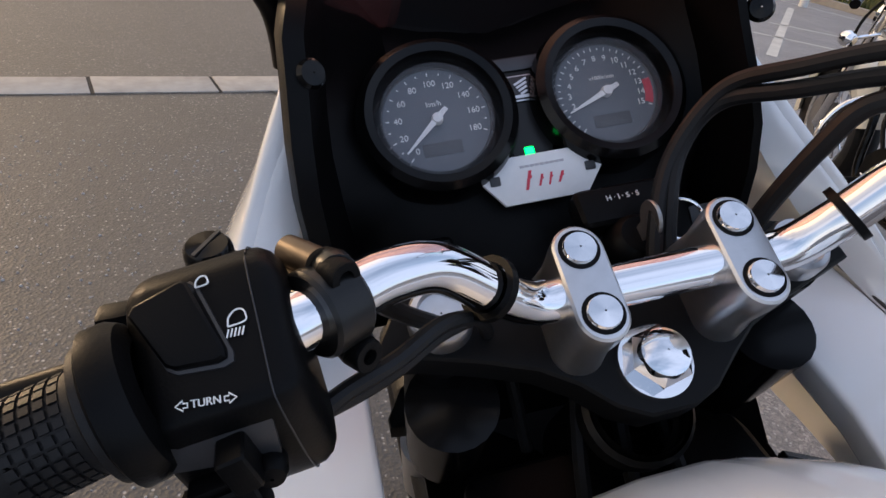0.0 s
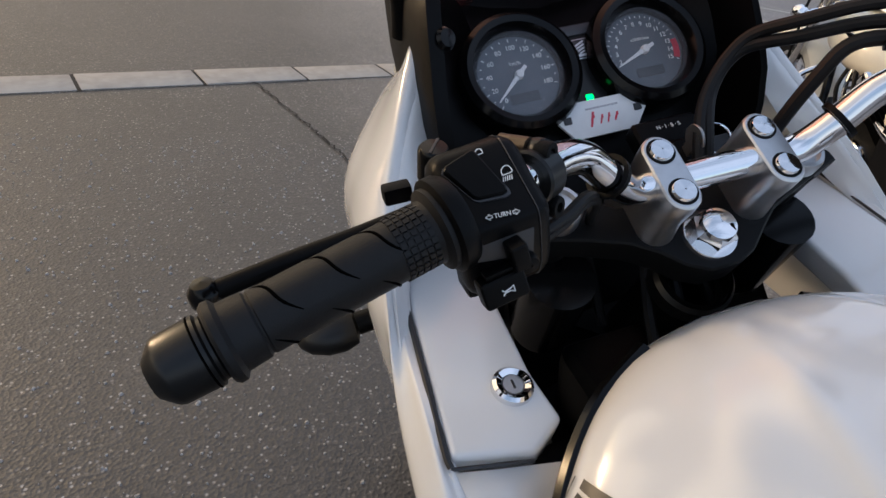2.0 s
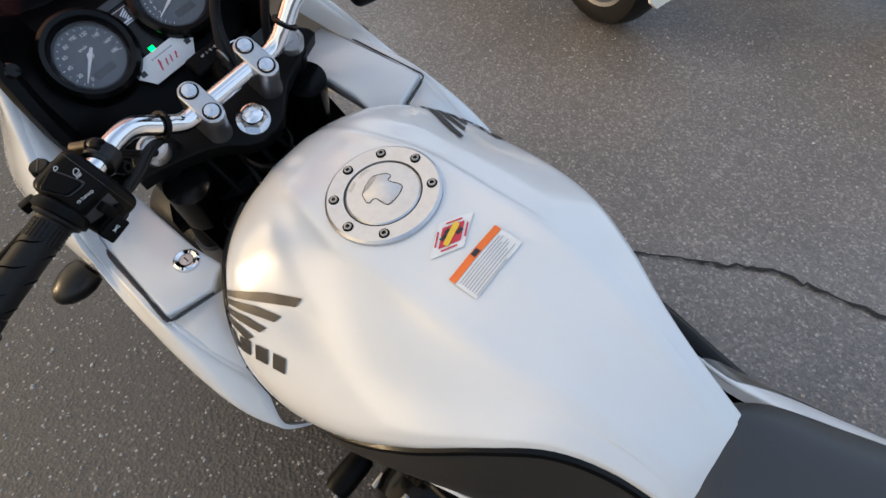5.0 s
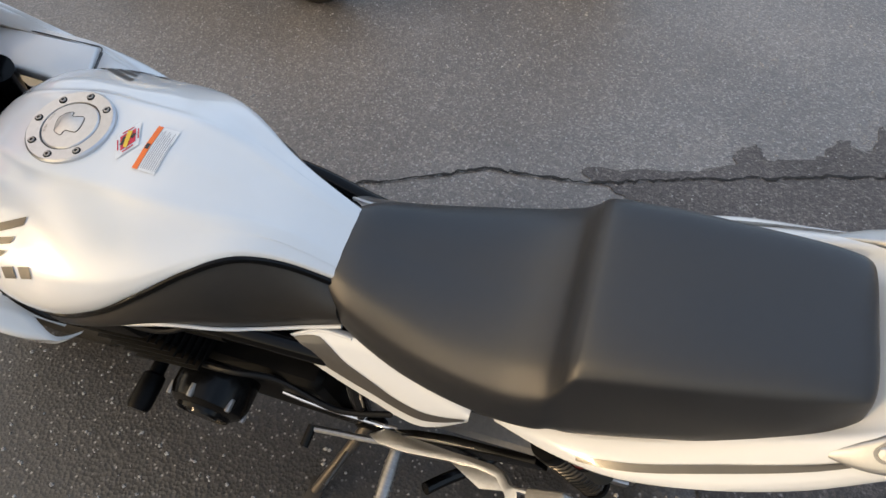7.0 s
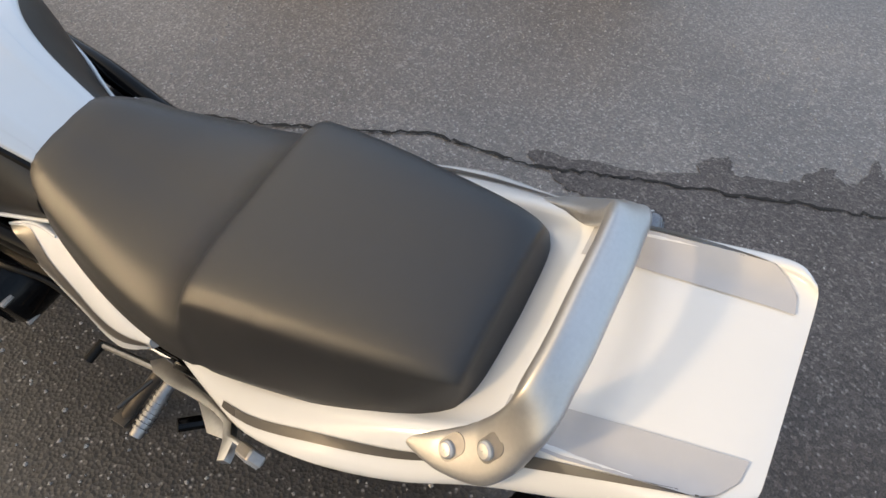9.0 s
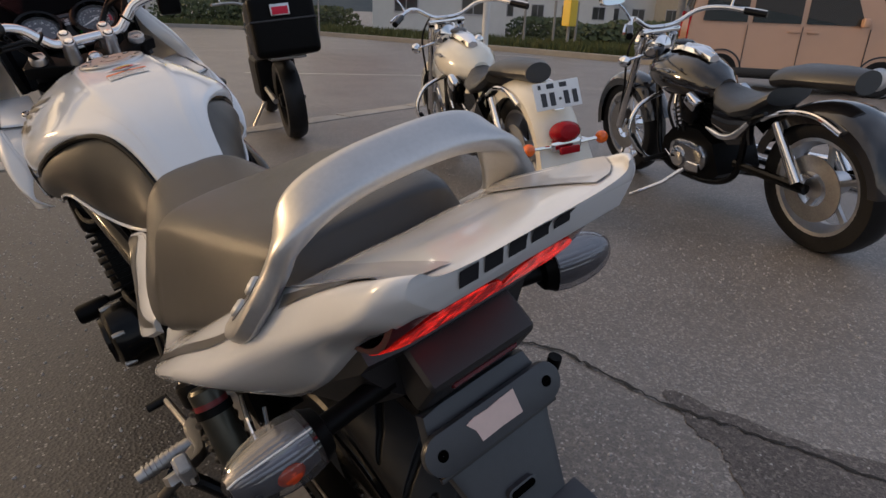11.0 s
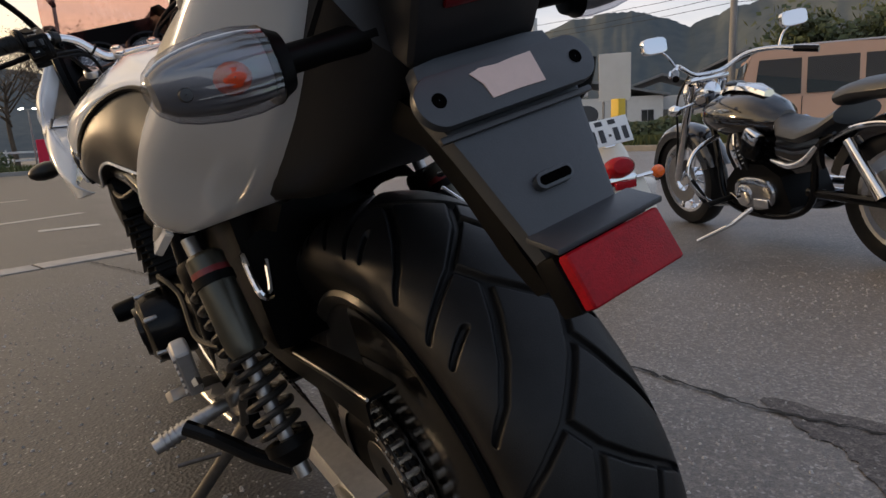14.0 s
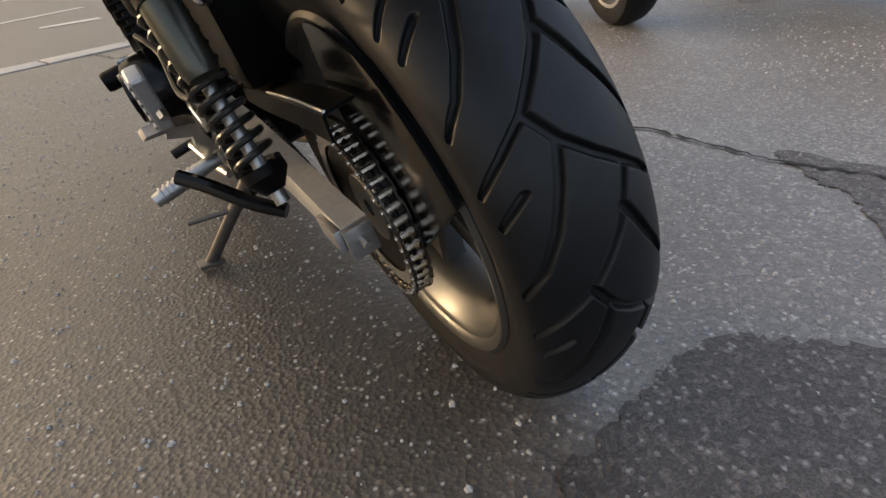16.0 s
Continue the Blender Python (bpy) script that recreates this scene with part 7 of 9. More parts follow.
for s in (-1, 1):
    m = frame_m((s * 0.15, 0.765, 0.392), (s, 0, 0.04))
    cov = part("engine_cover", lathe([(0.074, 0.0), (0.074, 0.052), (0.069, 0.070), (0.055, 0.079), (0.0005, 0.081)], m, 36), GLOSSBLACK, engine, "black round engine cover")
    part("cover_disc", lathe([(0.052, 0.078), (0.049, 0.086), (0.046, 0.082), (0.030, 0.083), (0.027, 0.088), (0.0005, 0.089)], m, 30), GLOSSBLACK, engine)
    for k in range(6):
        a = 2 * math.pi * k / 6
        part("cover_bolt", lathe([(0.0005, 0.074), (0.005, 0.073), (0.006, 0.068), (0.006, 0.05)], m @ Matrix.Translation((0.07 * math.cos(a), 0.07 * math.sin(a), 0)), 8), STEEL, engine)
    sl = part("engine_slider", lathe([(0.012, -0.07), (0.014, 0.0), (0.02, 0.004), (0.0215, 0.02), (0.0215, 0.062), (0.018, 0.070), (0.0005, 0.071)], frame_m((s * 0.195, 0.872, 0.425), (s, 0.0, -0.02)), 28), BLACK, bike, "black cylindrical engine slider")
    part("frame_tube", tube([(s * 0.05, 1.03, 0.80), (s * 0.13, 0.93, 0.73), (s * 0.15, 0.80, 0.71), (s * 0.14, 0.62, 0.69), (s * 0.125, 0.45, 0.64), (s * 0.12, 0.25, 0.645), (s * 0.10, 0.0, 0.70)], 0.017, 12), GLOSSBLACK, bike, "black steel frame rail")
    part("frame_downtube", tube([(s * 0.05, 1.02, 0.76), (s * 0.12, 1.03, 0.60), (s * 0.13, 1.02, 0.40), (s * 0.12, 0.93, 0.26), (s * 0.13, 0.60, 0.24), (s * 0.14, 0.50, 0.33), (s * 0.135, 0.47, 0.50), (s * 0.125, 0.45, 0.64)], 0.016, 12), GLOSSBLACK, bike, "black frame cradle")
    br = part("footpeg_bracket", plate([(0.0, 0.0), (0.05, 0.06), (0.12, 0.11), (0.26, 0.15), (0.28, 0.12), (0.17, 0.05), (0.08, -0.02), (0.04, -0.05)], 0.012, Matrix(((0, 0, s, s * 0.150), (-1, 0, 0, 0.425), (0, 1, 0, 0.345), (0, 0, 0, 1))), 0.003), GLOSSBLACK, bike, "gloss black footpeg bracket")
    part("footpeg", tube([(s * 0.165, 0.412, 0.330), (s * 0.19, 0.412, 0.330), (s * 0.235, 0.413, 0.324), (s * 0.282, 0.413, 0.318)], [0.010, 0.012, 0.013, 0.011], 12), STEEL, br, "ribbed footpeg")
    for k in range(8):
        part("peg_rib", lathe([(0.011, -0.002), (0.0145, -0.002), (0.0145, 0.002), (0.011, 0.002)], frame_m((s * (0.205 + 0.009 * k), 0.4125, 0.328 - 0.001 * k), (s, 0, -0.06)), 12, closed=True), STEEL, br)
    pg = frame_m((s * 0.205, 0.135, 0.515), (0, -0.60, 0.80), (s, 0, 0.05))
    pp = part("passenger_peg", block((0.018, 0.024, 0.086), pg, 0.006, 3), PEGM, bike, "folded dull aluminium passenger peg")
    for k in range(6):
        part("peg_rib", block((0.0030, 0.020, 0.006), pg @ Matrix.Translation((0.0092, 0, -0.034 + 0.0135 * k)), 0.001), PEGM, pp)
    part("peg_pivot", lathe([(0.0005, 0.014), (0.008, 0.013), (0.0095, 0.010), (0.0095, -0.014)], frame_m(pg @ Vector((0, 0, -0.052)), (1, 0, 0)), 18), STEEL, pp)
    hm = frame_m((s * 0.188, 0.30, 0.408), (0, 0.45, 0.9))
    arm_line = [(0.017, 0.186), (0.034, 0.150), (0.030, 0.104), (0.020, 0.003), (0.014, -0.087), (0.006, -0.109), (-0.010, -0.125), (-0.009, -0.190), (-0.014, -0.198), (-0.019, -0.193), (-0.018, -0.139), (-0.042, -0.146), (-0.048, -0.132), (-0.024, -0.117), (-0.004, -0.096), (0.003, -0.057), (0.003, -0.007), (0.0, 0.089), (0.004, 0.153)]
    hanger = part("peg_hanger", plate([(-s * u, v) for u, v in arm_line], 0.013, hm, 0.003), ALU, pp, "cast aluminium peg hanger")
    part("heel_guard", plate([(-s * u, v) for u, v in ((0.003, -0.005), (0.008, -0.089), (-0.020, -0.118), (-0.026, -0.070))], 0.005, hm @ Matrix.Translation((0, 0, 0.003)), 0.001), ALU, hanger, "pale heel guard plate")
# gear lever, side stand
gl = part("gear_lever", tube([(-0.165, 0.41, 0.30), (-0.175, 0.47, 0.305), (-0.185, 0.55, 0.315), (-0.19, 0.585, 0.32)], 0.0065, 10), STEEL, bike, "steel gear lever")
part("gear_peg", tube([(-0.185, 0.585, 0.32), (-0.225, 0.588, 0.316)], 0.009, 12), RUBBER, gl)
part("gear_rod", tube([(-0.15, 0.42, 0.345), (-0.155, 0.56, 0.37), (-0.152, 0.64, 0.385)], 0.004, 8), CHROME, gl)
LEANM = BIKE.inverted()
foot_w = LEANM @ Vector((-0.292, 0.609, 0.012))
knee = Vector((-0.135, 0.50, 0.245))
stand = part("side_stand", tube([knee, knee.lerp(foot_w, 0.5), foot_w], [0.014, 0.012, 0.012], 12, smooth=False), STANDSTEEL, bike, "extended steel side stand")
part("stand_foot", block((0.05, 0.035, 0.008), Matrix.Translation(foot_w) @ BIKE.inverted().to_3x3().to_4x4(), 0.002), STANDSTEEL, stand)
part("stand_peg", tube([knee.lerp(foot_w, 0.35), knee.lerp(foot_w, 0.35) + Vector((-0.085, 0.02, 0.012))], 0.005, 10), STANDSTEEL, stand)
part("stand_bracket", block((0.03, 0.06, 0.05), Matrix.Translation(knee), 0.005), DARKMETAL, stand)
part("centre_stand_arm", tube([(-0.13, 0.24, 0.275), (-0.165, 0.27, 0.30), (-0.205, 0.31, 0.34), (-0.232, 0.335, 0.362)], 0.0115, 10), GLOSSBLACK, bike, "black centre stand foot lever")
part("airbox", block((0.24, 0.22, 0.16), Matrix.Translation((0, 0.56, 0.60)), 0.02), BLACK, bike, "black airbox")
part("battery_box", block((0.20, 0.26, 0.22), Matrix.Translation((0, 0.33, 0.56)), 0.02), BLACK, bike, "black battery box")
for k in range(4):
    x = -0.12 + 0.08 * k
    part("exhaust_header", tube([(x, 0.94, 0.60), (x, 1.03, 0.55), (x * 0.95, 1.05, 0.42), (x * 0.7, 1.0, 0.25), (x * 0.5 + 0.04, 0.85, 0.19), (0.08, 0.55, 0.19)], 0.018, 12), HEADER, bike, "exhaust header pipe")
    part("carburettor", tube([(x, 0.78, 0.60), (x, 0.66, 0.62)], 0.026, 14), DARKMETAL, bike, "throttle body")
part("muffler", tube([(0.10, 0.62, 0.20), (0.15, 0.52, 0.22), (0.155, 0.44, 0.25), (0.15, 0.16, 0.31)], [0.022, 0.03, 0.047, 0.045], 24), ALU, bike, "silver muffler")
part("radiator", block((0.30, 0.03, 0.26), Matrix.Translation((0, 1.06, 0.58)) @ pose(0, 0, 0, 10, 0, 0), 0.006), DARKMETAL, bike, "black radiator")
part("spark_lead", tube([(-0.15, 0.86, 0.68), (-0.17, 0.80, 0.67), (-0.16, 0.72, 0.66), (-0.10, 0.62, 0.70)], 0.005, 8), RUBBER, bike)
part("engine_hose", tube([(-0.16, 0.83, 0.46), (-0.165, 0.70, 0.50), (-0.15, 0.62, 0.47), (-0.16, 0.52, 0.42), (-0.14, 0.42, 0.42)], 0.006, 8), RUBBER, bike, "engine hose")
for k in range(3):
    part("cable", tube([(0.02 - 0.02 * k, 1.10, 0.86), (0.03 - 0.03 * k, 1.06, 0.80), (0.04 - 0.04 * k, 0.99, 0.74), (0.05 - 0.05 * k, 0.90, 0.70)], 0.005, 8), RUBBER, bike)
FY, FR = 1.41, 0.288
tyre("front_tyre", tyre_mesh(0.12, FR, 160, 40, False), Matrix.Translation((0, FY, 0.286)), "black front tyre")
fr = part("front_rim", lathe_x([(0.22, -0.05), (0.224, -0.046), (0.205, -0.03), (0.19, 0.0), (0.205, 0.03), (0.224, 0.046), (0.22, 0.05), (0.20, 0.045), (0.18, 0.0), (0.20, -0.045)], FY, 0.286), RIMM, bike, "grey front wheel rim")
for k in range(5):
    a = 2 * math.pi * k / 5 + 0.2
    part("spoke", tube([(0, FY + 0.02 * math.cos(a), 0.286 + 0.02 * math.sin(a)), (0, FY + 0.19 * math.cos(a), 0.286 + 0.19 * math.sin(a))], 0.016, 8), RIMM, fr)
rows = []
for k in range(13):
    a = radians(20 + 11 * k)
    rows.append([(x, FY + (FR + 0.02 + dr) * math.cos(a), 0.286 + (FR + 0.02 + dr) * math.sin(a)) for x, dr in ((-0.072, -0.03), (-0.06, 0.0), (0, 0.012), (0.06, 0.0), (0.072, -0.03), (0.056, 0.004), (0, 0.007), (-0.056, -0.004))])
part("front_fender", skin(rows), WHITE, bike, "white front fender")

rows = [[(-0.118, y, z), (-0.07, y + 0.02, z - 0.01), (0.0, y + 0.025, z - 0.012), (0.08, y + 0.02, z - 0.01), (0.15, y, z), (0.15, y + 0.012, z - 0.012), (-0.118, y + 0.012, z - 0.012)] for y, z in ((0.965, 0.715), (1.03, 0.70), (1.10, 0.71), (1.145, 0.76), (1.160, 0.83))]
part("inner_cowl", skin(rows), DARKMETAL, bike, "black inner cowl below the steering head")
part("steering_shroud", block((0.20, 0.10, 0.10), Matrix.Translation((0, 1.045, 0.735)), 0.02, 3), DARKMETAL, bike, "dark parts behind the steering head")
for s in (-1, 1):
    part("fork_boot", tube([(s * 0.10, 1.085, 0.86), (s * 0.10, 1.12, 0.78)], 0.027, 20), GLOSSBLACK, bike)
    # small white blocks added as the pale glints in the dark gap
    for k in range(3):
        part("clip", block((0.008, 0.004, 0.012), frame_m((s * (0.045 + 0.014 * k), 0.993, 0.765 + 0.008 * (k % 2)), (0, -1, 0.6)) @ pose(0, 0, 0, 0, 0, 30 * k), 0.001), PAPER, bike)

# ---- distance: verge, hills, buildings, poles, trees ----
def ridge(name, az0, az1, dist, heights, seed, label):
    """A far wooded ridge between two bearings (degrees from +y towards +x); heights are elevations in degrees."""
    bm = bmesh.new()
    n = 200
    prev = None
    for k in range(n + 1):
        t = k / n
        az = radians(az0 + (az1 - az0) * t)
        h = float(np.interp(t * (len(heights) - 1), range(len(heights)), heights))
        h = math.tan(radians(h)) * dist
        crest = (noise.noise((t * 26, seed, 0)) * 0.006 + noise.noise((t * 120, seed, 3)) * 0.003 + noise.noise((t * 300, seed, 6)) * 0.0012) * dist
        row = []
        for j in range(17):
            f = j / 16
            r = dist * (0.6 + 0.4 * f) + noise.noise((t * 14, f * 3, seed)) * dist * 0.02
            lump = (noise.noise((t * 40, f * 6, seed + 5)) * 0.004 + noise.noise((t * 110, f * 14, seed + 9)) * 0.002) * dist
            row.append(bm.verts.new((math.sin(az) * r, math.cos(az) * r, max(0.0, h) * f ** 1.1 + (lump if 0 < j < 16 else 0) + crest * max(0.0, f - 0.8) * 5 - 2 * (1 - f))))
        if prev:
            for j in range(16):
                bm.faces.new((prev[j], row[j], row[j + 1], prev[j + 1]))
        prev = row
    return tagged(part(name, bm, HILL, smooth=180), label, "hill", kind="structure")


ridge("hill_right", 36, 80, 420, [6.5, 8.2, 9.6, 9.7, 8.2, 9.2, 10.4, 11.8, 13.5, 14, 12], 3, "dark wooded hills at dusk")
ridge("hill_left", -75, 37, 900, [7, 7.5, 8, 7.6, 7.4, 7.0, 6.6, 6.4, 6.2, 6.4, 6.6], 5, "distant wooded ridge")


def at(bearing, dist, z=0.0):
    """A place at a bearing and distance from the lot's middle."""
    a = radians(bearing)
    return Vector((-0.4 + math.sin(a) * dist, -0.55 + math.cos(a) * dist, z))


# grass verge with its kerb along the far side of the lot
verge_line = [(-40, 24.0), (-12, 26.3), (-2.7, 27.3), (6, 28.2), (9.5, 26.5), (11.2, 20), (12.3, 14), (12.8, 10.6), (13.2, 7.0), (13.8, 2.0), (15, -8)]
vl = catmull([(x, y, 0) for x, y in verge_line], 6)
rows_k, rows_g = [], []
for i, p in enumerate(vl):
    d = (vl[min(i + 1, len(vl) - 1)] - vl[max(i - 1, 0)]).normalized()
    nrm = Vector((-d.y, d.x, 0))
    rows_k.append([p + Vector((0, 0, 0)), p + Vector((0, 0, 0.14)), p + nrm * 0.02 + Vector((0, 0, 0.15)), p + nrm * 0.17 + Vector((0, 0, 0.15)), p + nrm * 0.18 + Vector((0, 0, 0.0))])
    rows_g.append([p + nrm * 0.19 + Vector((0, 0, 0.10)), p + nrm * 1.2 + Vector((0, 0, 0.2)), p + nrm * 2.6 + Vector((0, 0, 0.25)), p + nrm * 4.0 + Vector((0, 0, 0.1)), p + nrm * 4.2 + Vector((0, 0, -0.1))])
tagged(part("kerb", skin(rows_k, False), CONCRETE), "concrete kerb along the grass verge", "kerb", kind="structure")
tagged(part("verge", skin(rows_g, False), GRASS), "dry grass verge", "verge", kind="structure")


def tufts(name, count, seed, width, height, lo, hi, label):
    """Blades of dry grass over the verge."""
    rnd = random.Random(seed)
    verts, faces = [], []
    for _ in range(count):
        i = rnd.randrange(lo, hi)
        p, q = vl[i], vl[min(i + 1, len(vl) - 1)]
        d = (q - p)
        t = rnd.random()
        nrm = Vector((-d.y, d.x, 0)).normalized()
        c = p + d * t + nrm * rnd.uniform(0.3, 3.6) + Vector((0, 0, 0.14))
        a = rnd.uniform(0, 6.28)
        w, h = width * rnd.uniform(0.6, 1.3), height * rnd.uniform(0.5, 1.3)
        s, lean = Vector((math.cos(a), math.sin(a), 0)) * w, Vector((rnd.uniform(-0.4, 0.4), rnd.uniform(-0.4, 0.4), 1)) * h
        k = len(verts)
        verts += [c - s, c + s, c + lean]
        faces.append((k, k + 1, k + 2))
    me = bpy.data.meshes.new(name)
    me.from_pydata([tuple(v) for v in verts], [], faces)
    me.materials.append(GRASS)
    return tagged(new(name, me), label, "grass", kind="stuff")


tufts("verge_grass", 26000, 2, 0.03, 0.22, 0, len(vl) - 1, "dry yellow-green grass of the verge")


def clump_tree(name, base, height, spread, seed, label, trunk=0.16, bare=False, leaves=5000, leaf=0.16):
    """A tapered trunk with limbs and a crown of many small leaves."""
    rnd = random.Random(seed)
    tree = thing(name, label, "tree", Matrix.Translation(base))
    bm = tube([(0, 0, -0.1), (0.03 * height * rnd.uniform(-1, 1), 0, height * 0.3), (0, 0.02 * height, height * 0.62)], [trunk, trunk * 0.75, trunk * 0.35], 8, 4)
    tips = []
    for k in range(14 if not bare else 22):
        a, h = rnd.uniform(0, 6.28), height * rnd.uniform(0.3, 0.66)
        r = spread * rnd.uniform(0.5, 1.0)
        p0 = Vector((0, 0, h))
        p1 = p0 + Vector((math.cos(a) * r * 0.5, math.sin(a) * r * 0.5, height * 0.12))
        p2 = p0 + Vector((math.cos(a) * r, math.sin(a) * r, height * rnd.uniform(0.12, 0.36)))
        tube([p0, p1, p2], [trunk * 0.32, trunk * 0.2, trunk * 0.06], 5, 3, bm=bm)
        tips += [p1, p2]
        for _ in range(9 if bare else 1):
            q = p1.lerp(p2, rnd.uniform(0, 1))
            e = q + Vector((rnd.uniform(-1, 1), rnd.uniform(-1, 1), rnd.uniform(0.1, 1.1))) * spread * 0.34
            tube([q, e], [trunk * 0.09, trunk * 0.04], 4, 2, bm=bm, smooth=False)
            tips.append(e)
            for _ in range(3 if bare else 0):
                e2 = q.lerp(e, rnd.uniform(0.3, 1)) + Vector((rnd.uniform(-1, 1), rnd.uniform(-1, 1), rnd.uniform(0.0, 0.9))) * spread * 0.20
                tube([q.lerp(e, 0.5), e2], [trunk * 0.05, trunk * 0.025], 3, 2, bm=bm, smooth=False, caps=False)
                tips.append(e2)
    part("trunk", bm, BARK, tree)
    verts, faces = [], []
    for _ in range(leaves):
        c = rnd.choice(tips) + Vector((rnd.gauss(0, 1), rnd.gauss(0, 1), rnd.gauss(0, 0.8))) * spread * (0.20 if not bare else 0.12)
        u = Vector((rnd.gauss(0, 1), rnd.gauss(0, 1), rnd.gauss(0, 1))).normalized() * leaf * rnd.uniform(0.5, 1.2)
        v = u.orthogonal().normalized() * leaf * 0.5
        k = len(verts)
        verts += [c - u, c + v, c + u, c - v]
        faces.append((k, k + 1, k + 2, k + 3))
    me = bpy.data.meshes.new("crown")
    me.from_pydata([tuple(v) for v in verts], [], faces)
    me.materials.append(LEAF if not bare else AUTUMN)
    ob = new("crown", me)
    ob.parent = tree
    return tree


clump_tree("round_tree", at(65.5, 34), 4.8, 3.0, 7, "round dark green tree beside the houses", leaves=7000, leaf=0.22)
clump_tree("round_tree", at(71, 36), 5.2, 3.2, 8, "round dark green tree beside the houses", leaves=7000, leaf=0.22)
for k, (b, d, h) in enumerate(((-9, 44, 7.8), (-3, 46, 8.4), (0.5, 50, 8.2), (3, 42, 7.6), (5.5, 47, 8.8), (8, 44, 8.2), (12, 46, 8.8), (16, 48, 7.8), (-16, 48, 8.2), (20, 52, 8.0))):
    clump_tree("bare_tree", at(b, d), h, h * 0.42, 20 + k, "sparse autumn tree beyond the verge", bare=True, leaves=1800, leaf=0.07)


def bush(name, base, r, h, seed, label):
    rnd = random.Random(seed)
    verts, faces = [], []
    for _ in range(1600):
        a, t = rnd.uniform(0, 6.28), rnd.random()
        rr = r * math.sqrt(rnd.random()) * (0.55 + 0.45 * math.sqrt(1 - t * t))
        c = Vector((math.cos(a) * rr, math.sin(a) * rr, h * t))
        u = Vector((rnd.gauss(0, 1), rnd.gauss(0, 1), rnd.gauss(0, 1))).normalized() * 0.13
        v = u.orthogonal().normalized() * 0.07
        k = len(verts)
        verts += [c - u, c + v, c + u, c - v]
        faces.append((k, k + 1, k + 2, k + 3))
    me = bpy.data.meshes.new(name)
    me.from_pydata([tuple(v) for v in verts], [], faces)
    me.materials.append(LEAF)
    return tagged(new(name, me, ), label, "bush"), me


for k, (b, d, r, h) in enumerate(((16, 33, 2.2, 1.1), (21, 32.5, 2.0, 0.9), (26, 33, 2.2, 1.0), (46, 30, 2.0, 0.9), (50, 26, 1.8, 0.7), (54, 27, 1.8, 0.9), (-8, 34, 3.0, 1.2), (-15, 34, 3.0, 1.3))):
    ob, _ = bush("hedge_bush", None, r, h, 40 + k, "clipped dark green hedge bush behind the verge")
    ob.matrix_basis = Matrix.Translation(at(b, d, 0.1))


def house(name, base, turn, w, d, h, roof_h, wall, label, storeys=1, flat=False):
    """A house with walls, a roof with eaves, windows with frames and a door."""
    hs = thing(name, label, "house", Matrix.Translation(base) @ Matrix.Rotation(radians(turn), 4, "Z"))
    part("wall", block((w, d, h), Matrix.Translation((0, 0, h / 2))), wall, hs, smooth=0)
    if flat:
        part("roof", block((w + 0.5, d + 0.5, 0.25), Matrix.Translation((0, 0, h + 0.12)), 0.03), ROOF, hs, smooth=0)
    else:
        e = 0.5
        bm = skin([[(-w / 2 - e, y, h - 0.1), (-w / 2 - e, y, h + 0.08), (0, y, h + roof_h + 0.1), (w / 2 + e, y, h + 0.08), (w / 2 + e, y, h - 0.1), (0, y, h + roof_h - 0.12)] for y in (-d / 2 - e, d / 2 + e)])
        part("roof", bm, ROOF, hs, smooth=0)
    n = max(2, int(w / 2.2))
    for st in range(storeys):
        for side in (-1, 1):
            for k in range(n):
                x = -w / 2 + w * (k + 0.5) / n
                z = 1.5 + st * 2.7
                if z + 0.7 > h:
                    continue
                fr = part("window", block((1.1, 0.10, 1.1), Matrix.Translation((x, side * d / 2, z)), 0.01), GREYSTRIPE, hs, smooth=0)
                part("pane", block((0.48, 0.03, 0.96), Matrix.Translation((x - 0.26, side * (d / 2 + 0.045), z))), CARGLASS, fr, smooth=0)
                part("pane", block((0.48, 0.03, 0.96), Matrix.Translation((x + 0.26, side * (d / 2 + 0.045), z))), CARGLASS, fr, smooth=0)
    return hs


house("white_shed", at(36.5, 31), -36, 6.0, 4.0, 3.0, 0.4, WALLW, "low white flat-roofed building across the road", flat=True)
house("long_house", at(45, 60), -42, 13, 7, 3.2, 1.5, WALLW, "long low house with a grey roof")
house("tan_house", at(58.0, 62), -60, 6, 6, 5.0, 1.5, TAN, "tan two-storey house with tiled roof", storeys=2)
house("roofed_house", at(51.5, 64), -50, 11, 8, 3.2, 1.9, WALLW, "house with a broad grey tiled roof")
house("far_house", at(72, 40), -72, 9, 7, 4.6, 1.5, WALLW, "white house with a grey roof")
house("far_house", at(-12, 70), 10, 14, 8, 5.0, 1.8, WALLW, "pale house beyond the trees")


TRANSF = mat("transformer_grey", (0.16, 0.165, 0.17), 0.6, vary=0.15, scale=6)


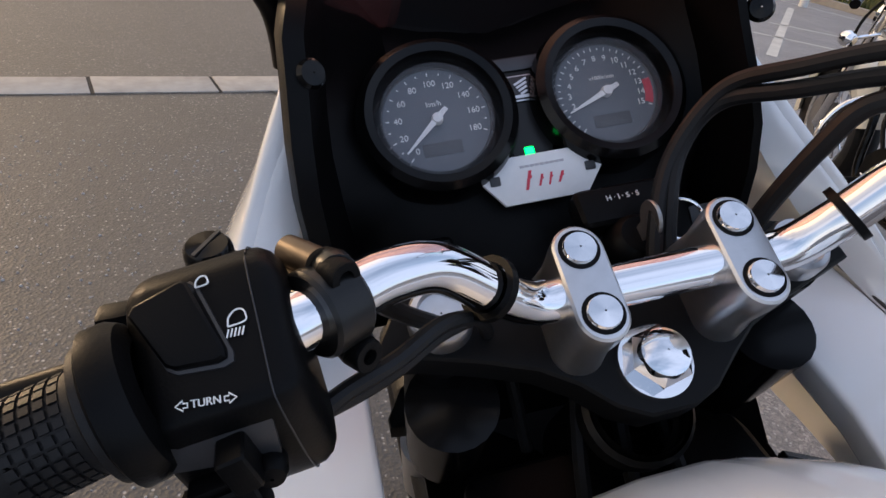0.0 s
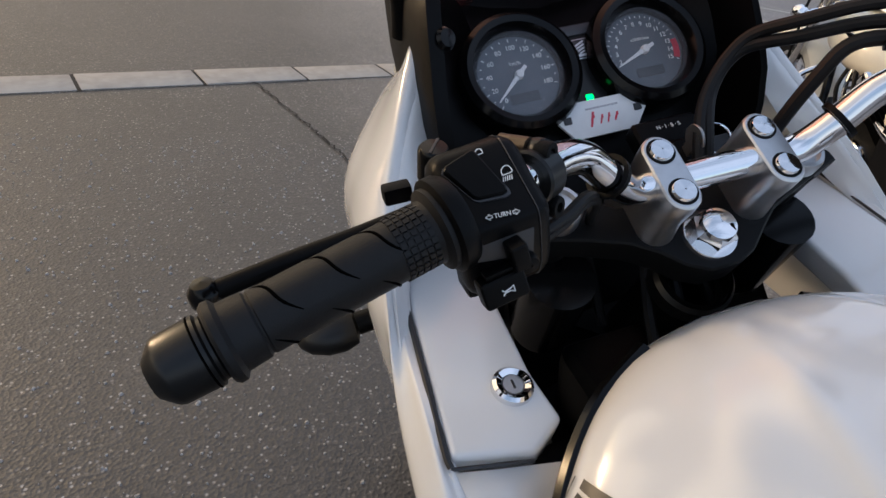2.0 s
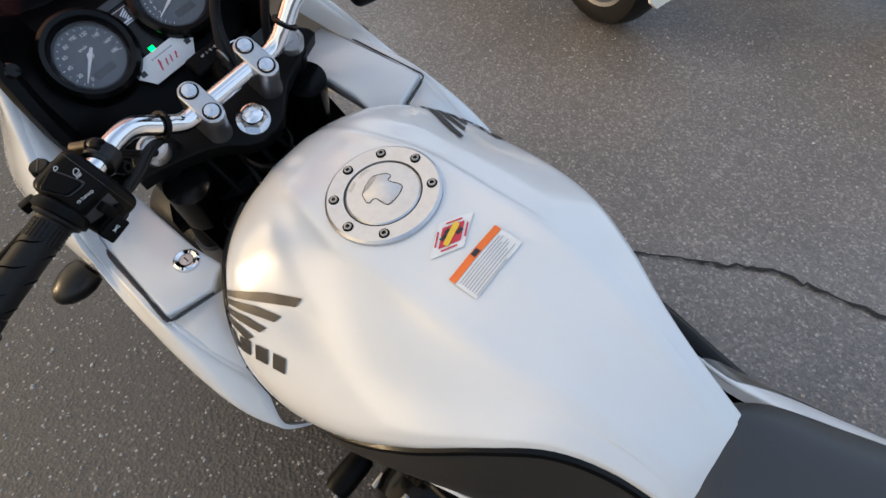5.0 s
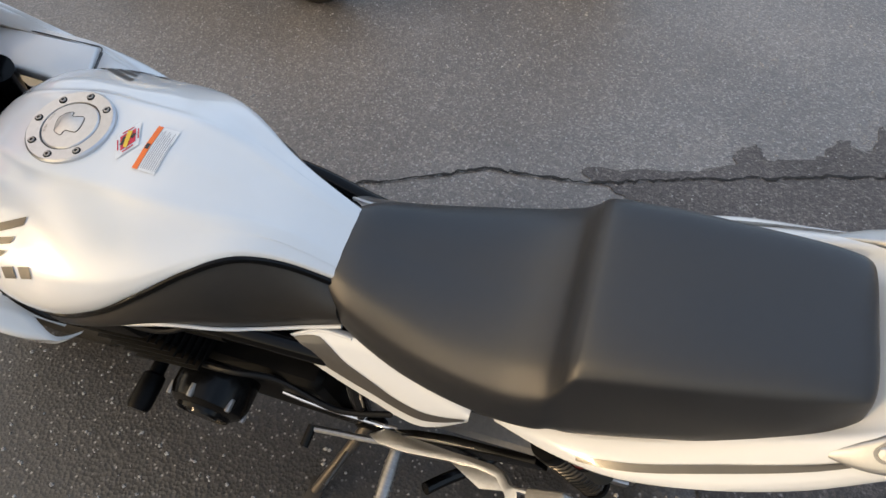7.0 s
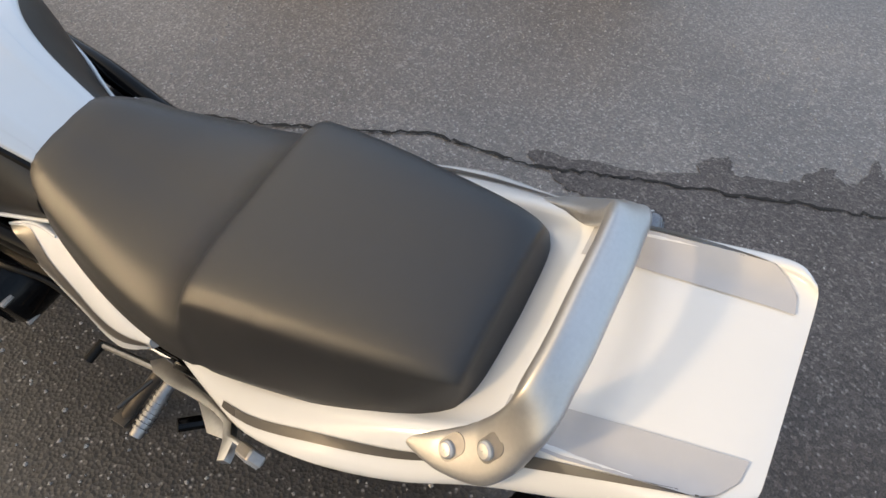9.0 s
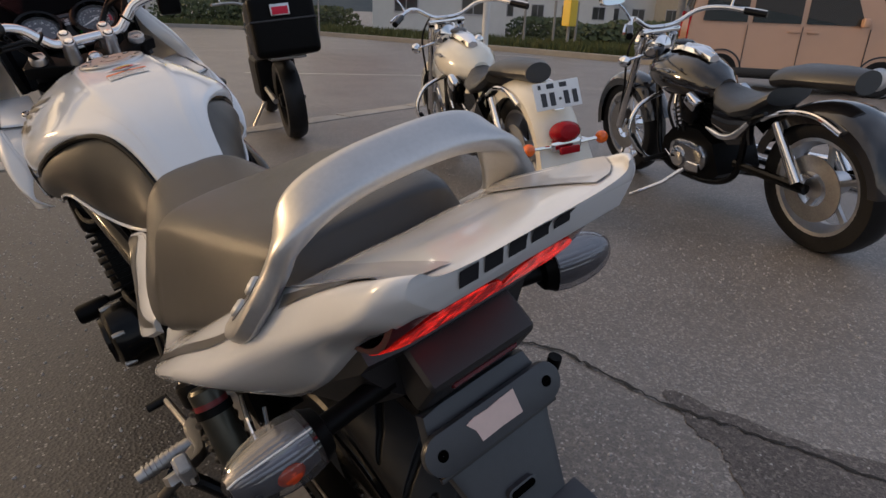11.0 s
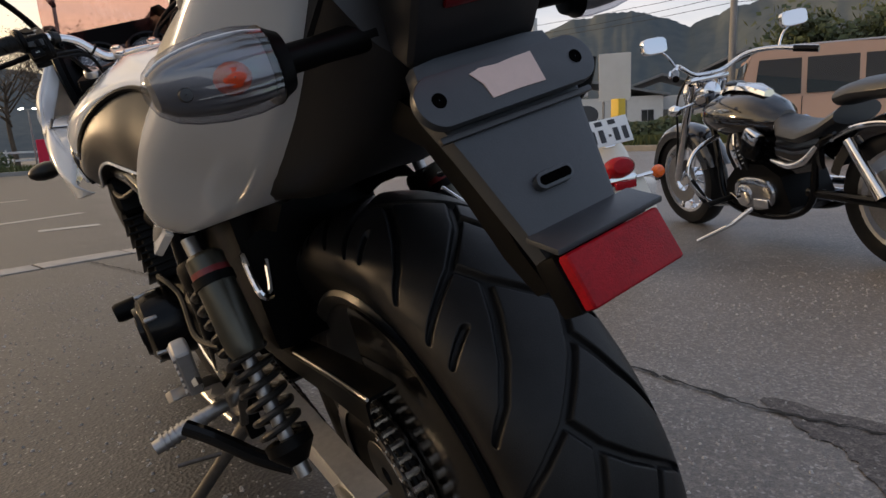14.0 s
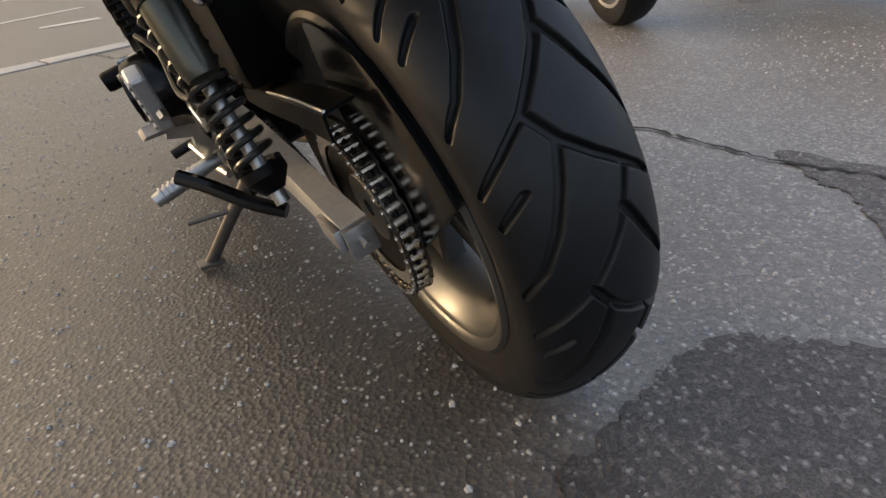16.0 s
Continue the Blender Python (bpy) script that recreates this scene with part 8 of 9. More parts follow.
def pole(name, base, h, r, label, arms=(), boxes=False):
    """A concrete utility pole with cross-arms, insulators and transformers."""
    p = thing(name, label, "utility pole", Matrix.Translation(base) @ Matrix.Rotation(math.atan2(base.y, base.x), 4, "Z"))
    part("shaft", tube([(0, 0, -0.2), (0, 0, h)], [r, r * 0.62], 16, smooth=False), POLE, p)
    for z, w in arms:
        arm = part("cross_arm", block((0.09, w, 0.09), Matrix.Translation((0, 0, z)), 0.01), STEEL, p)
        n = max(2, int(w / 0.5))
        for k in range(n + 1):
            part("insulator", lathe([(0.0005, 0.24), (0.05, 0.22), (0.03, 0.16), (0.06, 0.12), (0.03, 0.06), (0.03, 0.0)], Matrix.Translation((0, -w / 2 + w * k / n, z + 0.04)), 8), POLE, arm)
    if boxes:
        for s in (-1, 1):
            can = part("transformer", block((0.42, 0.50, 0.66), Matrix.Translation((0, s * 0.50, h * 0.53 + 0.33)), 0.05, 3), TRANSF, p, "dark grey transformer can")
            part("can_lid", block((0.46, 0.54, 0.05), Matrix.Translation((0, s * 0.50, h * 0.53 + 0.68)), 0.015), POLE, can)
            for k in range(3):
                part("bushing", lathe([(0.0005, 0.20), (0.03, 0.18), (0.02, 0.12), (0.04, 0.08), (0.02, 0.0)], Matrix.Translation((0, s * 0.50 + (k - 1) * 0.15, h * 0.53 + 0.70)), 8), POLE, can)
        part("bracket", block((0.08, 1.3, 0.08), Matrix.Translation((0, 0, h * 0.53 - 0.04)), 0.01), STEEL, p)
    return p


pr = at(57.0, 34)
pole("utility_pole", pr, 14.5, 0.19, "tall grey concrete utility pole with two transformers", ((9.3, 1.6), (10.4, 0.9), (13.2, 1.8)), True)
pl = at(-5.05, 30)
pole("utility_pole", pl, 15, 0.2, "tall grey concrete utility pole", ((13.0, 1.8),))
p2 = at(1.0, 62)
pole("utility_pole", p2, 18.6, 0.2, "utility pole with many cross-arms against the sunset", ((17.6, 4.0), (16.8, 3.0), (14.8, 3.6), (14.0, 2.6)))
part_sm = at(40.6, 60)
pole("slim_pole", part_sm, 11.0, 0.22, "grey slim tower beyond the houses")


def wire(a, b, sag, r=0.014):
    pts = [Vector(a).lerp(Vector(b), k / 12) - Vector((0, 0, sag * 4 * (k / 12) * (1 - k / 12))) for k in range(13)]
    return tagged(part("power_line", tube(pts, r, 5, smooth=False), INK), "thin black overhead power line", "wire", group="power lines")


for dz, off, sag in ((13.4, -0.8, 0.8), (13.4, 0.8, 0.8), (13.4, 0.0, 0.8), (9.5, -0.6, 0.7), (9.5, 0.6, 0.9), (10.6, 0.3, 0.8), (7.0, 0.0, 0.6), (6.7, 0.2, 0.8), (6.3, 0.0, 0.7)):
    far_r = at(96, 46, dz + 1.5)
    wire(pr + Vector((off, -off, dz)), far_r, sag)
    wire(pr + Vector((off, -off, dz)), at(20, 75, dz + 5.5 + off), sag * 2)
for dz, off in ((17.8, -1.9), (17.8, -0.6), (17.8, 0.8), (17.8, 1.9), (15.0, -1.6), (15.0, 0.0), (15.0, 1.6), (14.2, 1.2)):
    wire(p2 + Vector((off, 0, dz)), at(-40, 90, dz + 4), 1.6, 0.02)
    wire(p2 + Vector((off, 0, dz)), at(42, 110, dz + 10), 1.6, 0.02)
for dz in (13.2, 12.4):
    wire(pl + Vector((0, 0, dz)), p2 + Vector((0, 0, dz + 3)), 0.8)
    wire(pl + Vector((0, 0, dz)), at(-40, 40, dz + 1), 0.8)

# filling station with a lit yellow fascia
sta = thing("filling_station", "filling station canopy with a lit yellow fascia and white lamps", "filling station", Matrix.Translation(at(18.5, 50)) @ Matrix.Rotation(radians(-18), 4, "Z"))
part("canopy", block((13, 8, 0.5), Matrix.Translation((0, 0, 5.0)), 0.05), WALLW, sta, smooth=0)
part("fascia", block((13.2, 0.2, 0.9), Matrix.Translation((0, -4.1, 5.1)), 0.03), YELLOWSIGN, sta, "lit yellow fascia", smooth=0)
part("fascia", block((0.2, 8.2, 0.9), Matrix.Translation((6.6, 0, 5.1)), 0.03), YELLOWSIGN, sta, smooth=0)
for x in (-5, -1.7, 1.7, 5):
    part("post", block((0.35, 0.35, 5.0), Matrix.Translation((x, -2.5, 2.5)), 0.02), WALLW, sta, smooth=0)
    for y in (-2.5, 0.0, 2.4):
        part("ceiling_lamp", block((0.7, 0.35, 0.06), Matrix.Translation((x + 1.2, y, 4.72)), 0.01), LAMPGLOW, sta, smooth=0)
    pump = part("pump", block((0.7, 0.5, 1.7), Matrix.Translation((x, -1.2, 0.85)), 0.05), WALLW, sta, smooth=0)
part("kiosk", block((7, 4, 3.2), Matrix.Translation((1, 5.5, 1.6)), 0.03), WALLW, sta, smooth=0)
for k in range(4):
    part("kiosk_window", block((1.4, 0.08, 1.8), Matrix.Translation((-1.4 + 1.6 * k, 3.48, 1.5))), CARGLASS, sta, smooth=0)

# red advertising banner on a pole, pale pole, sign board, yellow box, street lamps
bn = thing("red_banner", "tall red advertising banner with white printing on a thin pole", "banner", Matrix.Translation(at(29, 17.5)) @ Matrix.Rotation(radians(-29), 4, "Z"))
part("pole", tube([(-0.95, 0, 0), (-0.95, 0, 3.9)], 0.02, 10, smooth=False), POLE, bn)
rows = [[(-0.92 + 1.85 * k / 10 + 0.05 * math.sin(j), 0.06 * math.sin(k * 0.9 + j * 0.4), 1.3 + 2.4 * j / 12 + 0.02 * k) for k in range(11)] for j in range(13)]
cl = part("cloth", skin(rows, False), REDCLOTH, bn)
cl.modifiers.new("thick", "SOLIDIFY").thickness = 0.006
for x, z, w, h in ((-0.35, 3.1, 0.62, 0.10), (-0.35, 2.8, 0.10, 0.6), (-0.1, 2.9, 0.10, 0.5), (-0.35, 2.45, 0.6, 0.10), (-0.3, 2.05, 0.55, 0.1), (-0.5, 1.85, 0.1, 0.45), (-0.1, 1.8, 0.1, 0.35), (0.55, 3.0, 0.3, 0.22), (0.55, 2.6, 0.3, 0.22), (0.55, 2.2, 0.3, 0.22)):
    part("print_bar", block((w, 0.02, h), Matrix.Translation((x, -0.085, z)) @ pose(0, 0, 0, 0, 8, 0)), PAPER, bn, smooth=0)
pp = thing("pale_pole", "pale pinkish sign pole", "pole", Matrix.Translation(at(40.6, 17)))
part("shaft", tube([(0, 0, 0), (0, 0, 3.6)], 0.09, 14, smooth=False), WALLW, pp)
sb = thing("sign_board", "pale blank sign board on two posts", "sign", Matrix.Translation(at(47.6, 21)) @ Matrix.Rotation(radians(-47), 4, "Z"))
part("board", block((1.0, 0.08, 1.5), Matrix.Translation((0, 0, 2.25)), 0.02), WALLW, sb, smooth=0)
for x in (-0.35, 0.35):
    part("post", tube([(x, 0, 0), (x, 0, 2.2)], 0.04, 10, smooth=False), POLE, sb)
part("side_board", block((0.9, 0.08, 1.0), Matrix.Translation((-1.3, 0.1, 2.2)), 0.02), GREYSTRIPE, sb, smooth=0)
part("side_post", tube([(-1.3, 0.1, 0), (-1.3, 0.1, 1.8)], 0.04, 10, smooth=False), POLE, sb)
yb = thing("yellow_box", "small yellow roadside box on a post", "roadside box", Matrix.Translation(at(47.9, 20)))
part("box", block((0.32, 0.32, 0.75), Matrix.Translation((0, 0, 1.15)), 0.03), YELLOW, yb, smooth=0)
part("post", tube([(0, 0, 0), (0, 0, 0.8)], 0.05, 10, smooth=False), POLE, yb)
for b, d in ((-4.2, 40), (-1.8, 42)):
    lp = thing("street_lamp", "thin street lamp with two lit heads", "street lamp", Matrix.Translation(at(b, d)), group="street lamps")
    part("mast", tube([(0, 0, 0), (0, 0, 3.3)], 0.05, 10, smooth=False), POLE, lp)
    part("arm", tube([(-0.36, 0, 3.36), (0, 0, 3.3), (0.36, 0, 3.36)], 0.025, 8), POLE, lp)
    for s in (-1, 1):
        part("lamp_head", block((0.26, 0.14, 0.07), Matrix.Translation((s * 0.34, 0, 3.35)) @ pose(0, 0, 0, 0, s * 12, 0), 0.02), LAMPGLOW, lp, smooth=0)
rb = thing("red_post_box", "small red box beside a low white fence", "roadside box", Matrix.Translation(at(-1.3, 41)))
part("box", block((0.5, 0.5, 1.5), Matrix.Translation((0, 0, 0.85)), 0.05), REDCLOTH, rb, smooth=0)
fence = thing("low_fence", "low white fence beyond the verge", "fence", Matrix.Translation(at(-6, 43)) @ Matrix.Rotation(radians(2), 4, "Z"))
for z in (0.5, 0.95):
    part("rail", block((14, 0.06, 0.12), Matrix.Translation((0, 0, z)), 0.01), WALLW, fence, smooth=0)
for k in range(9):
    part("post", block((0.1, 0.1, 1.1), Matrix.Translation((-7 + 1.75 * k, 0, 0.55)), 0.01), WALLW, fence, smooth=0)

# ---- the neighbours: two cruisers, a motorcycle with a top case, a small van ----
def wheel_at(parent, y, r, width, rim_mat, name, x=0.0, disc=False, spokes=5):
    """A tyre with rim, hub, spokes and perhaps a brake disc, upright in its thing's frame."""
    hw = width / 2
    t = part(name, lathe_x([(r * 0.68, -hw * 0.8), (r * 0.80, -hw * 1.0), (r * 0.92, -hw * 0.95), (r * 0.98, -hw * 0.55), (r, 0.0), (r * 0.98, hw * 0.55), (r * 0.92, hw * 0.95), (r * 0.80, hw * 1.0), (r * 0.68, hw * 0.8)], y, r, 48, x=x), TYRE, parent)
    part("rim", lathe_x([(r * 0.72, -hw * 0.86), (r * 0.70, -hw * 0.6), (r * 0.62, 0.0), (r * 0.70, hw * 0.6), (r * 0.72, hw * 0.86), (r * 0.66, hw * 0.8), (r * 0.58, 0.0), (r * 0.66, -hw * 0.8)], y, r, 40, x=x), rim_mat, t)
    part("hub", lathe_x([(0.0005, -hw), (0.05, -hw), (0.06, -hw * 0.5), (0.06, hw * 0.5), (0.05, hw), (0.0005, hw)], y, r, 20, closed=False, x=x), rim_mat, t)
    for k in range(spokes):
        a = 2 * math.pi * k / spokes + 0.3
        part("spoke", tube([(x, y + 0.04 * math.cos(a), r + 0.04 * math.sin(a)), (x, y + r * 0.64 * math.cos(a), r + r * 0.64 * math.sin(a))], 0.016 if spokes < 8 else 0.005, 6, smooth=False), rim_mat, t)
    if disc:
        part("brake_disc", lathe_x([(r * 0.48, -hw - 0.012), (r * 0.48, -hw - 0.006), (r * 0.25, -hw - 0.006), (r * 0.25, -hw - 0.012)], y, r, 40, x=x), STEEL, t)
    return t


def fender(parent, y, z, r, a0, a1, w, material, name, label=""):
    """A valanced fender round a wheel between two angles from straight ahead, over the top."""
    rows = []
    for k in range(19):
        a = radians(a0 + (a1 - a0) * k / 18)
        c, s_ = math.cos(a), math.sin(a)
        prof = ((-w, -0.075), (-w * 1.02, -0.03), (-w * 0.8, -0.004), (-w * 0.35, 0.010), (0.0, 0.014), (w * 0.35, 0.010), (w * 0.8, -0.004), (w * 1.02, -0.03), (w, -0.075), (w * 0.94, -0.07), (w * 0.75, -0.014), (0.0, 0.006), (-w * 0.75, -0.014), (-w * 0.94, -0.07))
        rows.append([(x, y + (r + dr) * c, z + (r + dr) * s_) for x, dr in prof])
    return part(name, skin(rows), material, parent, label)


def cruiser(name, label, m, paint, bags, seat_h, detail):
    """A heavy cruiser in its own frame: rear contact at the origin, nose along +y."""
    c = thing(name, label, "motorcycle", m, group="cruisers on the lot")
    wb = 1.62
    wheel_at(c, 0.0, 0.325, 0.17, ALU, "rear_wheel", disc=True)
    wheel_at(c, wb, 0.325, 0.13, CHROME, "front_wheel", disc=True, spokes=14)
    fender(c, 0.0, 0.325, 0.375, 20, 188 if detail else 172, 0.115, paint, "rear_fender", "painted rear fender")
    fender(c, wb, 0.325, 0.355, -5, 165, 0.085, paint, "front_fender", "painted front fender")
    # tank
    rows = []
    for y, w, zt, zb in [(0.70 + (y - 0.74) * 1.2, w * 1.12, zt - 0.015, zb - 0.07) for y, w, zt, zb in ((0.74, 0.055, 0.745, 0.68), (0.80, 0.115, 0.80, 0.66), (0.90, 0.155, 0.855, 0.655), (1.02, 0.17, 0.875, 0.665), (1.13, 0.15, 0.865, 0.70), (1.22, 0.10, 0.835, 0.73), (1.26, 0.05, 0.81, 0.75))]:
        rows.append([(w * math.cos(a) * (1 if math.sin(a) < 0 else 0.97), y, (zt + zb) / 2 + (zt - zb) / 2 * math.sin(a)) for a in (2 * math.pi * k / 22 for k in range(22))])
    tk = part("fuel_tank", skin(rows), paint, c, "teardrop fuel tank")
    part("tank_console", skin([[(x * w, y, z + dz) for x, dz in ((-0.055, -0.01), (-0.045, 0.012), (0, 0.02), (0.045, 0.012), (0.055, -0.01), (0, -0.02))] for y, z, w in ((0.82, 0.825, 0.6), (0.92, 0.865, 1.0), (1.05, 0.882, 1.1), (1.17, 0.86, 0.8))]), CHROME, tk, "chrome tank console")
    part("console_dial", lathe([(0.0005, 0.012), (0.045, 0.012), (0.055, 0.006), (0.056, 0.0)], frame_m((0, 1.08, 0.895), (0, -0.25, 1)), 28), GLOSSBLACK, tk)
    part("tank_badge", plate([(-0.09, 0.0), (-0.02, 0.014), (0.09, 0.006), (0.09, -0.004), (-0.02, -0.014)], 0.006, frame_m((-0.166, 1.01, 0.77), (-1, 0, 0.1), (0, 1, 0)), 0.002), CHROME, tk)
    # seats
    rows = [[(w * math.cos(a), y, z + (0.055 if math.sin(a) > 0 else 0.05) * math.sin(a)) for a in (2 * math.pi * k / 18 for k in range(18))] for y, w, z in ((0.72, 0.07, 0.665), (0.62, 0.15, 0.625), (0.48, 0.17, 0.61), (0.36, 0.165, 0.645), (0.28, 0.13, 0.70))]
    part("rider_seat", skin(rows), VINYL, c, "black rider seat")
    rows = [[(w * math.cos(a), y, z + 0.05 * math.sin(a)) for a in (2 * math.pi * k / 18 for k in range(18))] for y, w, z in ((0.30, 0.11, seat_h - 0.02), (0.20, 0.13, seat_h), (0.02, 0.12, seat_h + 0.005), (-0.12, 0.07, seat_h))]
    part("passenger_seat", skin(rows), VINYL, c, "black passenger seat")
    # engine: two finned cylinders in a vee on a crankcase
    flat_m = Matrix(((0, 0, 1, -0.14), (1, 0, 0, 0), (0, 1, 0, 0), (0, 0, 0, 1)))
    case_line = [(0.56, 0.25), (0.62, 0.205), (0.98, 0.205), (1.07, 0.26), (1.05, 0.37), (0.97, 0.44), (0.86, 0.47), (0.74, 0.47), (0.62, 0.41)]
    cc = part("crankcase", plate(case_line, 0.28, flat_m, 0.02), DARKMETAL, c, "engine crankcase")
    for ang, y0 in ((26, 0.90), (-26, 0.74)):
        cm_ = Matrix.Translation((0, y0, 0.42)) @ pose(0, 0, 0, -ang, 0, 0)
        cy = part("cylinder", lathe([(0.07, 0.0), (0.075, 0.02), (0.075, 0.2), (0.05, 0.22)], cm_, 18), DARKMETAL, c, "finned cylinder")
        for k in range(6):
            part("cooling_fin", block((0.19, 0.17, 0.006), cm_ @ Matrix.Translation((0, 0, 0.03 + 0.026 * k)), 0.002), DARKMETAL, cy)
        part("cylinder_head", block((0.18, 0.16, 0.07), cm_ @ Matrix.Translation((0, 0, 0.22)), 0.02, 3), CHROME, cy)
    for s in (-1, 1):
        big = [(0.155 * math.copysign(abs(math.cos(q)) ** 0.75, math.cos(q)), 0.092 * math.copysign(abs(math.sin(q)) ** 0.8, math.sin(q))) for q in (2 * math.pi * k / 40 for k in range(40))]
        em_ = frame_m((s * 0.125, 0.80, 0.315), (s, 0, 0), (0, 1, 0))
        cover = part("engine_cover", skin([[em_ @ Vector((x * k_, y * k_, h)) for x, y in big] for h, k_ in ((0.0, 1.0), (0.030, 1.0), (0.044, 0.95), (0.052, 0.82), (0.056, 0.5), (0.057, 0.05))]), POLISHED, cc, "polished alloy engine cover")
        part("cover_boss", lathe([(0.060, 0.045), (0.058, 0.066), (0.044, 0.074), (0.0005, 0.076)], em_ @ Matrix.Translation((0.055, 0.012, 0)), 26), CHROME, cover)
        part("cover_step", block((0.11, 0.05, 0.03), em_ @ Matrix.Translation((-0.075, 0.045, 0.052)), 0.012, 3), CHROME, cover)
        for q in range(7):
            part("cover_bolt", lathe([(0.0005, 0.050), (0.006, 0.049), (0.007, 0.03)], em_ @ Matrix.Translation((0.142 * math.cos(q * 0.9), 0.080 * math.sin(q * 0.9), 0)), 8), CHROME, cover)
        air = part("air_cover", block((0.075, 0.12, 0.15), Matrix.Translation((s * 0.150, 0.79, 0.575)) @ pose(0, 0, 0, 14, 0, 0), 0.03, 3), GLOSSBLACK, c, "black air cover with a chrome top")
        part("chrome_top", block((0.05, 0.10, 0.07), Matrix.Translation((s * 0.168, 0.765, 0.625)) @ pose(0, 0, 0, 30, 0, 0), 0.018, 3), CHROME, air)
        part("side_panel", skin([[(s * (0.13 + 0.012 * math.sin(math.pi * j / 5)), y, zb + (zt - zb) * j / 5) for j in range(6)] + [(s * 0.11, y, zt), (s * 0.11, y, zb)] for y, zb, zt in ((0.64, 0.50, 0.60), (0.52, 0.43, 0.60), (0.36, 0.46, 0.62))]), paint, c)
        part("side_trim", tube([(s * 0.150, 0.66, 0.50), (s * 0.156, 0.54, 0.475), (s * 0.154, 0.44, 0.50), (s * 0.148, 0.36, 0.575)], [0.010, 0.017, 0.022, 0.012], 12), CHROME, c, "chrome side trim")
        part("fender_rail", tube([(s * 0.125, 0.30, 0.60), (s * 0.130, 0.16, 0.655), (s * 0.130, 0.0, 0.665), (s * 0.126, -0.14, 0.61)], 0.013, 10), CHROME, c, "chrome fender rail")
        part("guard_pad", tube([(s * 0.32, 1.13, 0.40), (s * 0.25, 1.11, 0.26)], 0.020, 10, smooth=False), RUBBER, c)
        part("foot_peg", tube([(s * 0.14, 1.02, 0.27), (s * 0.30, 1.02, 0.26)], 0.016, 10, smooth=False), RUBBER, c)
        for q in range(3):
            part("engine_pipe", tube([(s * (0.10 + 0.02 * q), 1.02 - 0.05 * q, 0.66), (s * 0.15, 1.00 - 0.06 * q, 0.55), (s * 0.14, 0.96 - 0.05 * q, 0.44)], 0.009, 8), CHROME if q == 1 else RUBBER, c)
        part("frame_tube", tube([(s * 0.03, 1.30, 0.84), (s * 0.10, 1.16, 0.50), (s * 0.13, 1.06, 0.24), (s * 0.13, 0.70, 0.19), (s * 0.13, 0.45, 0.28), (s * 0.13, 0.38, 0.55), (s * 0.12, 0.28, 0.62)], 0.018, 10), GLOSSBLACK, c)
        part("crash_bar", tube([(s * 0.10, 1.14, 0.62), (s * 0.26, 1.14, 0.56), (s * 0.33, 1.13, 0.42), (s * 0.24, 1.10, 0.26), (s * 0.12, 1.07, 0.22)], 0.0135, 12), CHROME, c, "chrome engine guard")
        part("fork_leg", tube([(s * 0.105, 1.34, 0.93), (s * 0.105, 1.44, 0.72), (s * 0.10, wb - 0.01, 0.33)], [0.024, 0.024, 0.03], 14, 4), CHROME, c, "chrome fork leg")
        part("shock", tube([(s * 0.135, 0.20, 0.60), (s * 0.135, 0.04, 0.35)], [0.022, 0.03], 12, smooth=False), CHROME, c, "chrome rear shock")
        part("swingarm", tube([(s * 0.12, 0.46, 0.34), (s * 0.125, 0.0, 0.325)], 0.024, 10, smooth=False), GLOSSBLACK, c)
        part("shift_rod", tube([(s * 0.15, 1.02, 0.30), (s * 0.16, 0.86, 0.24), (s * 0.15, 0.70, 0.25)], 0.006, 8), CHROME, c)
        # bar, grip, lever, mirror
        bar_ = part("handlebar", tube([(0, 1.30, 0.98), (s * 0.10, 1.31, 0.99), (s * 0.22, 1.26, 1.05), (s * 0.32, 1.14, 1.05), (s * 0.43, 0.98, 1.00)], 0.0135, 14), CHROME, c, "swept chrome handlebar")
        part("grip", tube([(s * 0.375, 1.06, 1.025), (s * 0.445, 0.955, 0.995)], 0.019, 14, smooth=False), GLOSSBLACK, bar_)
        part("lever", tube([(s * 0.345, 1.13, 1.04), (s * 0.40, 1.07, 1.035), (s * 0.465, 0.98, 1.01)], 0.008, 8), CHROME, bar_)
        part("mirror_stem", tube([(s * 0.33, 1.12, 1.05), (s * 0.37, 1.13, 1.12), (s * 0.43, 1.12, 1.17)], 0.007, 8), CHROME, bar_)
        mm = frame_m((s * 0.445, 1.115, 1.195), (-s * 0.12, -1, 0.08))
        mh = part("mirror_head", plate([(0.078 * math.copysign(min(1, abs(math.cos(a)) ** 0.5), math.cos(a)), 0.045 * math.copysign(min(1, abs(math.sin(a)) ** 0.5), math.sin(a))) for a in (2 * math.pi * k / 28 + 0.05 for k in range(28))], 0.03, mm @ Matrix.Translation((0, 0, -0.03)), 0.004), CHROME, bar_, "chrome mirror head")
        part("mirror_face", plate([(0.072 * math.copysign(min(1, abs(math.cos(a)) ** 0.5), math.cos(a)), 0.040 * math.copysign(min(1, abs(math.sin(a)) ** 0.5), math.sin(a))) for a in (2 * math.pi * k / 28 + 0.05 for k in range(28))], 0.0015, mm @ Matrix.Translation((0, 0, 0.0005))), MIRROR, bar_, smooth=0)
        part("front_signal", lathe([(0.0005, 0.05), (0.028, 0.04), (0.036, 0.01), (0.03, -0.02), (0.012, -0.04), (0.0005, -0.042)], frame_m((s * 0.23, 1.36, 0.80), (0, -1, 0)), 18), CHROME if detail else CHROME, c)
        part("signal_stalk", tube([(s * 0.09, 1.37, 0.82), (s * 0.21, 1.36, 0.80)], 0.008, 8, smooth=False), CHROME, c)
